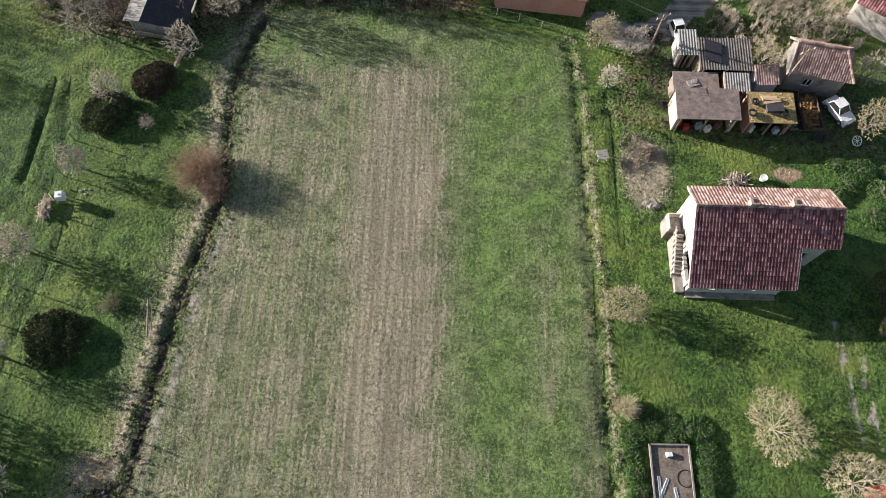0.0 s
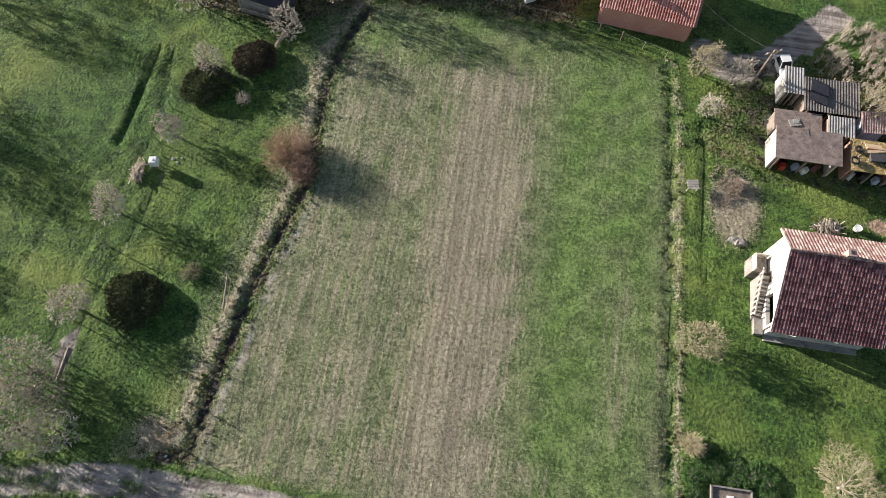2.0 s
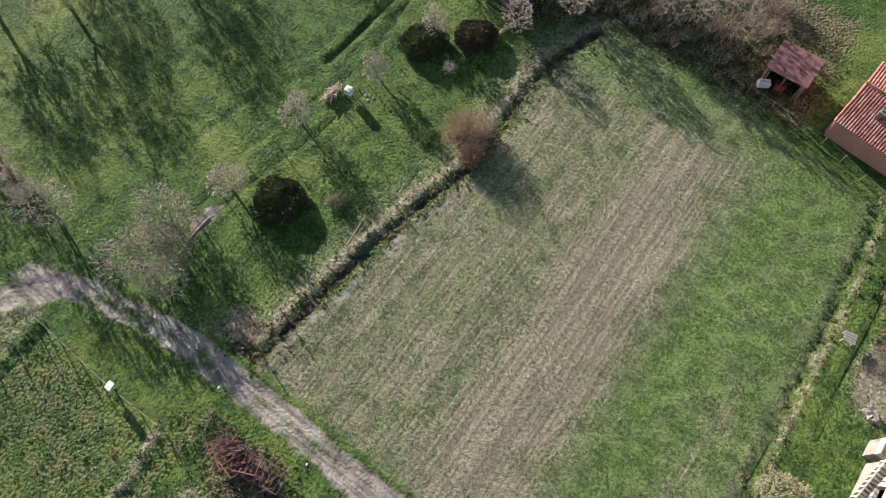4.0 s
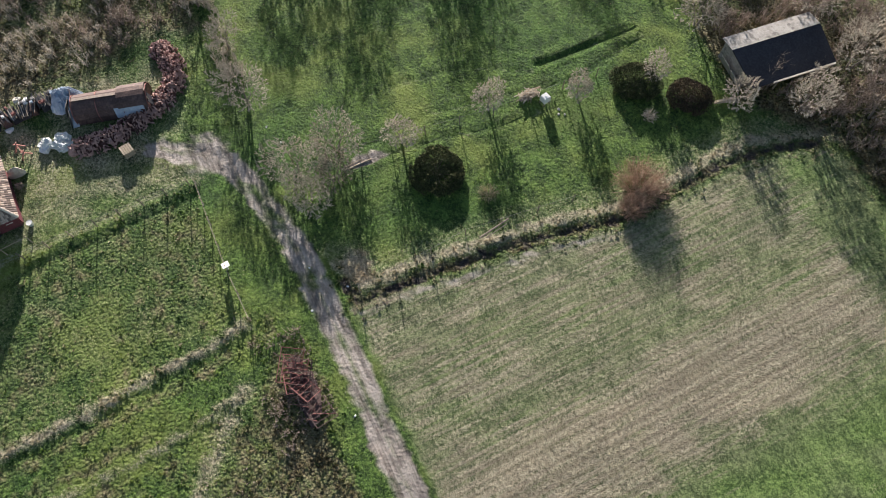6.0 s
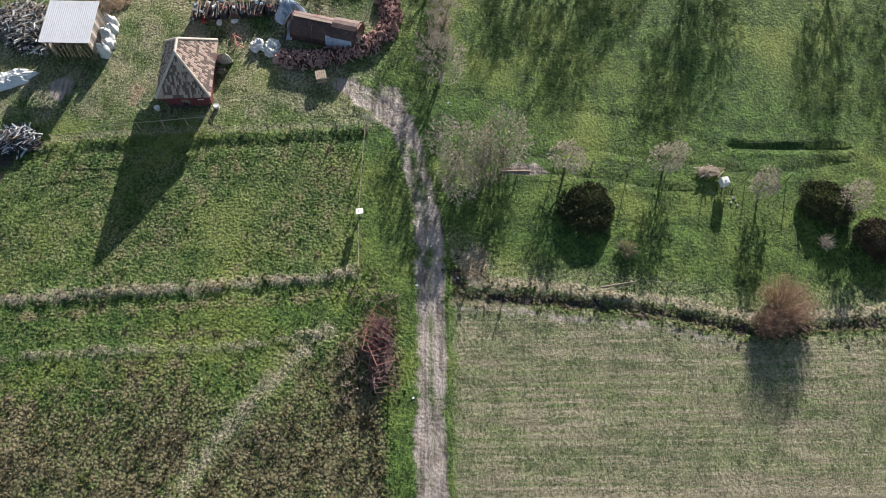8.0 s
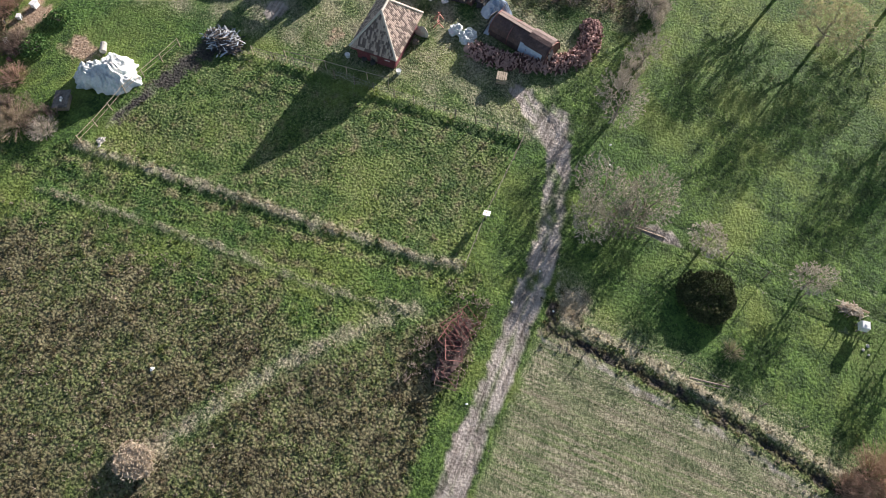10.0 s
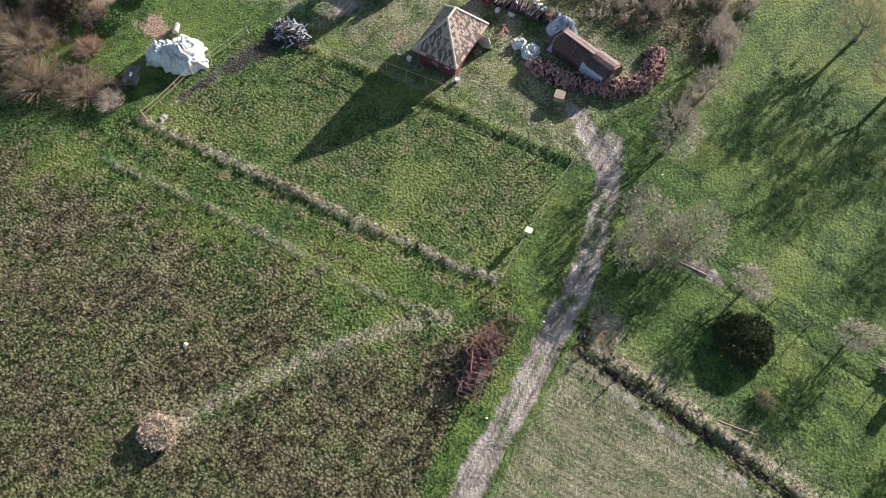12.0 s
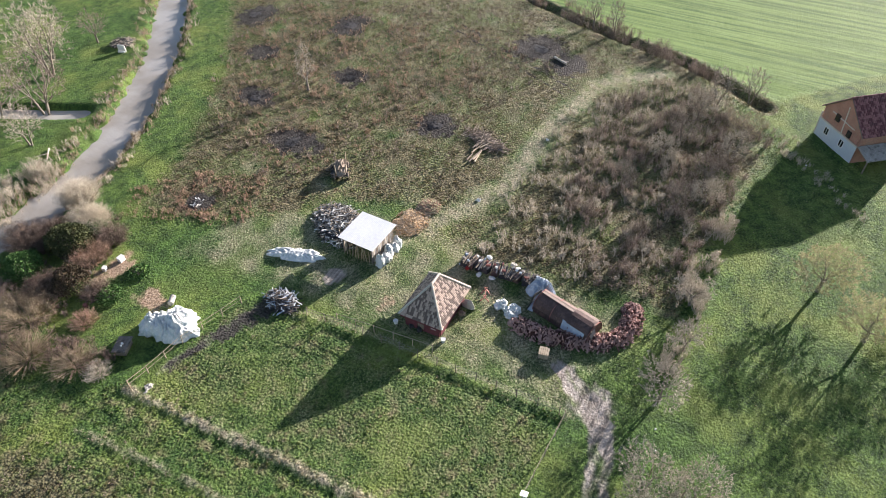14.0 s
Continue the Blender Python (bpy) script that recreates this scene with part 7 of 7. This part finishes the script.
# ---------------------------------------------------------------- the tiled hut and the yard
def hut():
    ob = thing("hut", "square hut with hipped old tile roof", "hut", -46.6, -24.4, 1, z=0)
    w = Geo()
    hx, hy = 2.85, 2.0
    wall(w, (hx, -hy), (hx, hy), 0, 1.85, 0.2, [(1.4, 2.2, 0.1, 1.7), (3.0, 3.6, 0.8, 1.4)])
    wall(w, (-hx, hy), (-hx, -hy), 0, 1.85, 0.2)
    for y in (-hy, hy):
        wall(w, (-hx + 0.1, y), (hx - 0.1, y), 0, 1.85, 0.2)
    part("wall", w, M_RED_PLANK, ob, "dark red painted plank wall")
    door_in(ob, (hx, -hy), (hx, hy), 1.8, 0.8, 0.1, 1.7, M_WOOD, "dark wooden door")
    window_in(ob, (hx, -hy), (hx, hy), 3.3, 0.6, 0.8, 1.4, 0.2)
    part("fascia", Geo().box((hx + 0.40, 0, 1.62), (0.06, 4.8, 0.42)), M_RED_PLANK, ob, "dark red fascia board")
    e, r, ex, ey = 1.85, 4.9, 3.35, 2.5
    a, b = (0.7, 0, r), (-0.9, 0, r)
    east = [(ex, -ey, e), (ex, ey, e), a]
    west = [(-ex, ey, e), (-ex, -ey, e), b]
    north = [(ex, ey, e), (-ex, ey, e), b, a]
    south = [(-ex, -ey, e), (ex, -ey, e), a, b]
    part("roof_deck", Geo().slab(east, 0.08).slab(west, 0.08).slab(north, 0.08).slab(south, 0.08), M_WOOD, ob)
    for name, poly, ax, mat, lab in (("east_tiles", east, (0, 1, 0), M_TILE_OLD, "dark old tiles"), ("west_tiles", west, (0, 1, 0), M_TILE_OLD, ""), ("north_tiles", north, (1, 0, 0), M_TILE_OLD, "brown old tiles"), ("south_tiles", south, (1, 0, 0), M_TILE_OLD, "")):
        g = Geo()
        tiles(g, poly, ax, 0.2, 0.3, 0.04)
        part(name, g, mat, ob, lab, kind="stuff")
    g = Geo()
    for p, q in ((a, b), (a, (ex, -ey, e)), (a, (ex, ey, e)), (b, (-ex, -ey, e)), (b, (-ex, ey, e))):
        ridge_caps(g, Vector(p) + Vector((0, 0, 0.06)), Vector(q) + Vector((0, 0, 0.06)), 0.13)
    part("hip_tiles", g, M_CREAM, ob, "pale mortared hip tiles")


hut()
solid("leaning_boat", Geo().lump((0, 0, 0), (0.3, 0.8, 1.1), 6, rough=0.12), M_CREAM, "cream plastic tub leaning on the hut", "tub", -48.9, -21.6)
for i, (x, y) in enumerate([(-43.2, -27.3), (-43.4, -21.7), (-51.2, -32.9)]):
    g = Geo().tube((0, 0, 0), (0, 0, 0.42), 0.2, 0.26, 12).ring((0, 0, 0.42), 0.26, 0.025, 12, 5)
    solid("bucket", g, M_WHITE, "white plastic bucket standing on the grass", "bucket", x, y, group="buckets in the yard")
for x, y in ((-43.6, -25.6), (-43.5, -24.6), (-49.3, -21.9), (-47.6, -21.8)):
    solid("yard_junk", Geo().box((0, 0, 0.2), (0.5, 0.4, 0.4), None, 0.85).tube((0.1, 0.3, 0), (0.1, 0.35, 0.5), 0.12, 0.14, 9), M_DARK if x > -44 else M_WOOD, "dark crates and cans against the hut", "junk", x, y, 30 * x, group="junk round the hut")

# shed with bright tin roof
ob = thing("tin_shed", "plank shed under a bright white tin roof", "shed", -51.8, -36.3, -2, z=0)
w = Geo()
for a, b in (((-2.1, -2.0), (2.1, -2.0)), ((2.1, 2.0), (-2.1, 2.0)), ((-2.1, 1.9), (-2.1, -1.9))):
    n = 14
    for i in range(n):
        p = Vector((*a, 0)) + (Vector((*b, 0)) - Vector((*a, 0))) * ((i + 0.5) / n)
        t = Matrix.Rotation(math.atan2(b[1] - a[1], b[0] - a[0]), 3, "Z")
        part("plank", Geo().box((p.x, p.y, 1.15), (0.25, 0.04, 2.3 - rnd.uniform(0, 0.2)), t), (M_FIBRE, M_CREAM, M_FIBRE, M_WOOD)[i % 4], ob)
for x in (-2.1, 2.1):
    for y in (-2.0, 2.0):
        part("post", Geo().box((x, y, 1.25), (0.14, 0.14, 2.5)), M_WOOD, ob)
for i in range(9):
    part("slat", Geo().beam((2.14, -1.6 + i * 0.4, 0), (2.2, -1.5 + i * 0.4 + rnd.uniform(-0.3, 0.3), 1.9), 0.07), M_WOOD_PALE, ob)
g = Geo()
corrugated(g, [(2.5, -2.45, 2.5), (2.5, 2.45, 2.5), (-2.5, 2.45, 2.75), (-2.5, -2.45, 2.75)], (0, 1, 0), 0.2, 0.014)
part("roof", g, M_TIN, ob, "bright white tin sheets")
part("batten", Geo().beam((2.4, -2.3, 2.44), (2.4, 2.3, 2.44), 0.1), M_WOOD, ob)
for i in range(5):
    solid("sack", Geo().lump((0, 0, 0), (0.55, 0.62, 1.45 - 0.3 * (i % 2)), 90 + i, 14, 8, 0.22), M_WHITE_FILM, "full white plastic sack beside the tin shed", "sack", -53.6 + 0.9 * i, -33.5 + 0.15 * (i % 2), 40 * i, smooth=True, group="sacks by the tin shed")
junk_pile("junk_heap", "large heap of dark metal and pale sticks", -53.4, -41.6, 4.6, 2.9, 1.3, 980, [(M_DARK, "metal"), (M_FIBRE, "pale_scrap"), (M_WOOD_PALE, "sticks"), (M_DARK, "sheets"), (M_WHITE, "white_scrap")], 73, 1.5, 60)
junk_pile("junk_heap", "heap of old boards and cans at the fence", -39.9, -39.8, 2.3, 1.5, 1.1, 190, [(M_DARK, "metal"), (M_DARK_SHEET, "sheeting"), (M_BLUE_TARP, "pale_scrap"), (M_WHITE, "plastic"), (M_WOOD, "timber")], 74, 1.4, 80)
junk_pile("straw_heap", "orange brown heap of rotting straw", -58.0, -34.2, 2.8, 2.2, 0.8, 620, [(M_STRAW, "straw"), (M_PALE_STRAW, "dry_matter")], 75, 0.5, 0, M_STRAW)
junk_pile("straw_heap", "brown heap of dead plants", -61.6, -33.6, 1.6, 1.5, 0.7, 420, [(M_TWIG_YELLOW, "dry_matter"), (M_TWIG_RED, "stems")], 76, 0.5, 0, M_REED)


draped(-46.7, -43.2, 6.8, 2.0, 0.35, 81, M_WHITE_FILM, "long white plastic sheet lying in folds on the grass", 112)
draped(-31.2, -48.0, 6.0, 4.4, 1.7, 82, M_WHITE_FILM, "white plastic film draped over a heap", 131)
solid("drum", Geo().tube((-0.55, 0, 0.32), (0.55, 0, 0.32), 0.32, 0.32, 12).ring((-0.3, 0, 0.32), 0.32, 0.02, 12, 4, Matrix.Rotation(math.pi / 2, 3, "Y")), M_FIBRE, "grey drum lying beside the plastic film", "drum", -34.2, -50.4, 30)
ob = thing("hutch", "low grey wooden hutch with flat lid", "hutch", -27.0, -49.9, 25)
part("box", Geo().box((0, 0, 0.45), (1.7, 1.1, 0.7)), M_WOOD, ob)
part("lid", Geo().box((0, 0, 0.84), (2.1, 1.5, 0.07), Matrix.Rotation(0.05, 3, "X")), M_FIBRE_DARK, ob)
for sx in (-0.7, 0.7):
    for sy in (-0.4, 0.4):
        part("leg", Geo().box((sx, sy, 0.06), (0.1, 0.1, 0.14)), M_WOOD, ob)
solid("can", Geo().tube((0, 0, 0), (0, 0, 0.2), 0.12, 0.12, 10).tube((0.25, 0.1, 0), (0.25, 0.1, 0.16), 0.1, 0.1, 10), M_WHITE, "white cans standing on the hutch lid", "cans", -27.0, -49.8, z=0.9)
for i, (x, y, s, mat) in enumerate([(-36.2, -60.4, 0.7, M_WHITE), (-34.2, -60.9, 0.5, M_WHITE), (-31.0, -60.0, 0.55, M_WHITE), (-33.0, -62.0, 0.4, M_FIBRE), (-29.2, -58.2, 0.4, M_RUST)]):
    g = Geo().box((0, 0, s * 0.4), (s, s * 0.8, s * 0.8), None, 0.95).box((0, 0, s * 0.83), (s * 1.1, s * 0.9, 0.05))
    solid("hive_box", g, mat, "small pale wooden box on the bare earth bank", "box", x, y, 25 * i, group="boxes on the earth bank")

# crate, saw horse, scrap row, tunnel shed, firewood
ob = thing("pallet_crate", "pale wooden slatted crate on the grass", "crate", -46.6, -11.9, 12)
for k in range(5):
    part("slat", Geo().box((0, -0.42 + 0.21 * k, 0.78), (1.05, 0.17, 0.03)), M_WOOD_PALE, ob)
for s in (-1, 1):
    for z in (0.2, 0.42, 0.64):
        part("slat", Geo().box((s * 0.5, 0, z), (0.03, 0.95, 0.16)), M_WOOD_PALE, ob)
        part("slat", Geo().box((0, s * 0.48, z), (0.97, 0.03, 0.16)), M_WOOD_PALE, ob)
    for q in (-1, 1):
        part("leg", Geo().box((s * 0.46, q * 0.44, 0.36), (0.08, 0.08, 0.76)), M_WOOD, ob)
ob = thing("saw_horse", "orange painted saw horse beside the scrap row", "saw horse", -51.0, -20.6, 20)
for x in (-0.6, 0.6):
    for s in (-1, 1):
        part("leg", Geo().beam((x, s * 0.5, 0), (x, -s * 0.15, 1.0), 0.08), M_TILE_ORANGE, ob)
part("rail", Geo().beam((-0.8, 0, 0.72), (0.8, 0, 0.72), 0.08), M_TILE_ORANGE, ob)
for i, (x, y, t, s) in enumerate([(-50.9, -18.6, 1.0, 0.8), (-50.2, -17.5, 0.8, 0.7), (-50.9, -17.0, 1.0, 0.75), (-49.8, -16.8, 0.7, 0.6)]):
    solid("sack", Geo().lump((0, 0, 0), (s, s * 0.75, t * 0.6), 110 + i, 12, 7, 0.38), M_WHITE_FILM, "bulging white plastic sack in the yard", "sack", x, y, 35 * i, group="sacks in the yard")

for i in range(10):
    y, x, rr = -25.0 + i * 0.92, -55.0 - 0.06 * i, random.Random(120 + i)
    ob = thing("scrap_stack", "stack of old boards and sheets in a row", "stack", x, y, rr.uniform(-14, 14), group="scrap row")
    part("base", Geo().box((0.0, 0, 0.35), (1.6, 0.8, 0.7), None, 0.8), (M_DARK, M_RUST_BROWN, M_DARK_SHEET)[i % 3], ob)
    for k in range(5):
        q = -0.36 + 0.18 * k
        part("board", Geo().beam((-0.9 + rr.uniform(-0.2, 0.2), q, 0.72 + rr.uniform(0, 0.25)), (0.9 + rr.uniform(-0.3, 0.3), q + rr.uniform(-0.08, 0.08), 0.55 + rr.uniform(0, 0.3)), rr.uniform(0.06, 0.15), 0.05), (M_FIBRE, M_WOOD, M_DARK, M_WOOD_PALE, M_DARK_SHEET)[rr.randrange(5)], ob)
    for k in range(3):
        part("scrap_piece", Geo().box((rr.uniform(-0.7, 0.7), rr.uniform(-0.3, 0.3), 0.95), (rr.uniform(0.15, 0.4), rr.uniform(0.15, 0.35), 0.2), Matrix.Rotation(rr.uniform(0, 3), 3, "Z"), 0.8), (M_WHITE, M_DARK, M_BLUE_TARP, M_RUST, M_FIBRE)[rr.randrange(5)], ob)
for i, (x, y, mat, lab) in enumerate([(-54.3, -24.4, M_JUNK_RED, "dull red cloth on the scrap row"), (-56.2, -22.6, M_WHITE, "white box on the scrap row"), (-56.4, -19.6, M_CREAM, "cream sack on the scrap row"), (-55.9, -18.9, M_WHITE, "white box on the scrap row"), (-54.0, -22.8, M_WHITE, "white can beside the scrap row"), (-54.1, -21.2, M_WHITE, "white can beside the scrap row"), (-54.6, -25.2, M_WHITE, "white can beside the scrap row")]):
    solid("loose_scrap", Geo().lump((0, 0, 0), (0.42, 0.3, 0.2), 140 + i, 8, 5, 0.3), mat, lab, "scrap", x, y, 50 * i, z=0.85 if x < -54.5 and y > -24.8 else None)
draped(-54.9, -15.6, 2.9, 2.4, 1.2, 83, M_BLUE_TARP, "faded blue tarpaulin over boards", 80)

ob = thing("tunnel_shed", "low round-backed shed of rusty brown sheets", "shed", -52.2, -11.6, 75, z=0)
g = Geo()
n, hl, r = 10, 3.4, 1.35
for x in (-hl, hl):
    for i in range(n + 1):
        a = math.pi * i / n
        g.v.append((x, -r * math.cos(a) * 1.1, 0.05 + 1.75 * math.sin(a) ** 0.8))
g.f += [(i, i + 1, n + 2 + i, n + 1 + i) for i in range(n)] + [tuple(range(n, -1, -1)), tuple(range(n + 1, 2 * n + 2))]
part("shell", g, M_RUST_BROWN, ob, "brown rusty sheet vault", False)
for x in (-3.42, -1.2, 1.1, 3.42):
    g = Geo()
    for i in range(n):
        a, b = math.pi * i / n, math.pi * (i + 1) / n
        g.beam((x, -(r + 0.02) * math.cos(a) * 1.1, 0.07 + 1.78 * math.sin(a) ** 0.8), (x, -(r + 0.02) * math.cos(b) * 1.1, 0.07 + 1.78 * math.sin(b) ** 0.8), 0.07, 0.04)
    part("hoop", g, M_RUST, ob)
part("patch", Geo().slab([(0.3, -1.58, 0.35), (3.0, -1.58, 0.35), (3.0, -1.24, 1.35), (0.3, -1.24, 1.35)], 0.03), M_BLUE_TARP, ob, "pale blue patch on the side")
part("flap", Geo().slab([(-3.9, -1.7, 0.1), (-3.3, -1.6, 0.1), (-3.4, -0.7, 1.5), (-3.7, -0.6, 1.4)], 0.04), M_BLUE_TARP, ob, "blue flap at the end")
g = Geo()
for x in (0.75, 3.3):
    for i in range(n + 1):
        a = math.pi * i / n
        g.v.append((x, -1.5 * math.cos(a) * 1.1, 0.05 + 1.92 * math.sin(a) ** 0.8))
g.f += [(i, i + 1, n + 2 + i, n + 1 + i) for i in range(2, n)]
part("upper_sheet", g, M_RUST_BROWN, ob, "second layer of rusty sheets")
for i, (x, y, t, mat) in enumerate([(-3.9, -1.1, 14, M_DARK_SHEET), (-4.2, 0.2, -10, M_FIBRE), (-3.9, 1.2, 6, M_RUST_BROWN), (3.7, -0.6, 8, M_DARK_SHEET)]):
    part("leaning_sheet", Geo().box((x, y, 0.75), (0.05, 1.1, 1.5), Matrix.Rotation(radians(t), 3, "Z") @ Matrix.Rotation(0.35 if x < 0 else -0.3, 3, "Y")), mat, ob)
part("ridge_board", Geo().beam((-3.3, 0.1, 1.86), (3.4, 0.0, 1.86), 0.3, 0.05), M_TILE_OLD, ob, "rusty ridge sheet")

# firewood: a curved heap of split logs
ARC = [(-49.2, -16.2), (-48.9, -14.0), (-49.2, -11.5), (-50.0, -8.8), (-51.4, -6.4), (-53.4, -5.2), (-55.6, -5.4), (-57.2, -6.0)]
rr = random.Random(150)
pile = thing("firewood_heap", "long curved heap of reddish split firewood", "firewood", 0, 0, z=0)
logs = [Geo().tube((-0.28, 0, 0), (0.28, 0, 0), 0.075, 0.07, 6), Geo().tube((-0.24, 0, 0), (0.24, 0, 0), 0.06, 0.06, 5), Geo().box((0, 0, 0), (0.5, 0.13, 0.1), None, 0.6)]
log_me = [as_mesh("log", g, M_LOG_RED) for g in logs]
spans = [math.hypot(b[0] - a[0], b[1] - a[1]) for a, b in zip(ARC, ARC[1:])]


def on_arc(s):
    for (a, b), n in zip(zip(ARC, ARC[1:]), spans):
        if s <= n:
            return Vector((a[0] + (b[0] - a[0]) * s / n, a[1] + (b[1] - a[1]) * s / n, 0)), Vector((-(b[1] - a[1]) / n, (b[0] - a[0]) / n, 0))
        s -= n
    return Vector((*ARC[-1], 0)), Vector((1, 0, 0))


core = Geo()
total = sum(spans)
for i in range(16):
    p, n = on_arc(total * i / 15)
    core.lump((p.x, p.y, -0.1), (0.8, 0.8, 0.62), 160 + i, 9, 5, 0.2)
part("heap_core", core, M_LOG_RED, pile, "bark and chips", kind="stuff")
loose = Geo()
for i in range(1150):
    p, n = on_arc(rr.uniform(0, total))
    u = rr.uniform(-1, 1)
    q = p + n * (u * 1.15) + Vector((0, 0, 0.06 + 0.72 * (1 - u * u) * rr.uniform(0.55, 1.05)))
    rot = (rr.uniform(-30, 30), rr.uniform(-30, 30) if rr.random() < 0.4 else rr.choice((-1, 1)) * rr.uniform(40, 85), rr.uniform(0, 180))
    if i < 290:
        ob = new("log", log_me[i % 3])
        ob.parent = pile
        ob.matrix_basis = pose(*q, *rot)
    else:
        m = pose(*q, *rot)
        g = logs[i % 3]
        loose.add([m @ Vector(v) for v in g.v], g.f)
part("firewood_rest", loose, M_LOG_RED, pile, kind="stuff")
solid("prop", Geo().tube((0, 0, 0), (0.1, 0, 1.3), 0.05, 0.04, 6), M_WOOD_PALE, "pale wooden prop in the firewood heap", "prop", -50.6, -8.4, z=0.4)

# ---------------------------------------------------------------- waste ground
ob = thing("cart_frame", "old tilted wooden cart with posts", "cart", -62.4, -47.6, 35)
part("bed", Geo().box((0, 0, 0.9), (3.0, 1.6, 0.12), Matrix.Rotation(0.25, 3, "Y")), M_WOOD, ob)
for x, y in ((-1.2, -0.6), (-1.2, 0.6), (1.2, -0.6), (1.2, 0.6)):
    part("stake", Geo().beam((x, y, 0.4), (x * 1.15, y * 1.2, 2.4), 0.1), M_WOOD_PALE, ob)
    part("wheel", Geo().tube((x, y - 0.08 + (0.3 if y > 0 else -0.3), 0.5), (x, y + 0.08 + (0.3 if y > 0 else -0.3), 0.5), 0.5, 0.5, 12), M_WOOD, ob)
part("load", Geo().lump((0, 0, 0.9), (1.5, 0.8, 0.8), 170, rough=0.35), M_WOOD, ob, "dark load of sticks")
rr = random.Random(171)
for k in range(13):
    a = radians(rr.uniform(48, 80))
    p = Vector((-77.6 + rr.uniform(-4, 4), -34.0 + rr.uniform(-0.9, 0.9), 0))
    l = rr.uniform(1.6, 3.4)
    d = Vector((math.cos(a + 1.9), math.sin(a + 1.9), 0)) * l * 0.5
    z = 0.12 + 0.14 * (k % 3)
    solid("log", Geo().tube(-d, d, 0.12, 0.08, 7), M_WOOD_PALE if k % 2 else M_WOOD, "cut pole lying on a loose pile", "log", p.x, p.y, z=z, group="cut poles")
solid("pale_log", Geo().tube((-1.5, 0, 0.2), (1.5, 0.2, 0.2), 0.2, 0.16, 8).tube((0.4, 0.1, 0.25), (1.2, 0.8, 0.3), 0.1, 0.06, 6), M_CREAM, "thick pale log beside the burnt patch", "log", -106.0, -33.2, 60)
junk_pile("burnt_heap", "burnt heap with pale ash sticks", -48.4, -60.2, 0.8, 0.8, 0.4, 40, [(M_WHITE, "ash_sticks"), (M_DARK, "char")], 174, 0.8)
junk_pile("brushwood_heap", "dark heap of branches above the stream", -75.5, -103.5, 2.2, 1.8, 1.4, 120, [(M_DARK, "brushwood_rest"), (M_TWIG, "twig_rest")], 175, 1.6)
solid("white_sheet", Geo().box((0, 0, 0.6), (0.2, 1.4, 1.2), None, 0.9).box((0.2, 0, 0.1), (0.6, 1.2, 0.2)), M_WHITE, "white sheet beside the branch heap", "sheet", -73.6, -101.4, 20)
solid("fallen_branch", Geo().tube((-2, 0, 0.15), (1, 0.4, 0.25), 0.12, 0.08, 6).tube((0, 0.2, 0.2), (1.8, 1.4, 0.5), 0.07, 0.03, 5).tube((-0.6, 0.1, 0.2), (0.4, -1.2, 0.5), 0.06, 0.02, 5), M_TWIG_WHITE, "bleached fallen branch by the stream", "branch", -46.0, -86.0, 40)

# burnt rubbish, branches and boards on the waste ground
for i, (x, y, r) in enumerate([(-65.4, -58.0, 1.6), (-72.7, -71, 1.5), (-85, -61.5, 1.4), (-79.0, -42.2, 1.5), (-100.9, -72.4, 2.0), (-96.6, -90.8, 2.0), (-109, -38.0, 2.2)]):
    junk_pile("burnt_heap", "low heap of burnt rubbish and black ash", x, y, r, r * 0.8, 0.16, 46, [(M_DARK, "charred_scrap"), (M_DARK, "burnt_matter")], 300 + i, 0.7, 40 * i, M_DARK)
junk_pile("branch_heap", "long heap of cut branches and brushwood", -78.6, -33.8, 4.2, 1.5, 0.5, 150, [(M_WOOD, "brushwood_rest"), (M_TWIG_DARK, "twig_rest")], 320, 2.6, 70, M_WOOD)
junk_pile("board_heap", "heap of dark boards round the old cart", -62.8, -48.2, 1.7, 1.3, 1.0, 90, [(M_WOOD, "boards"), (M_DARK, "scrap")], 321, 1.7, 30, M_DARK)
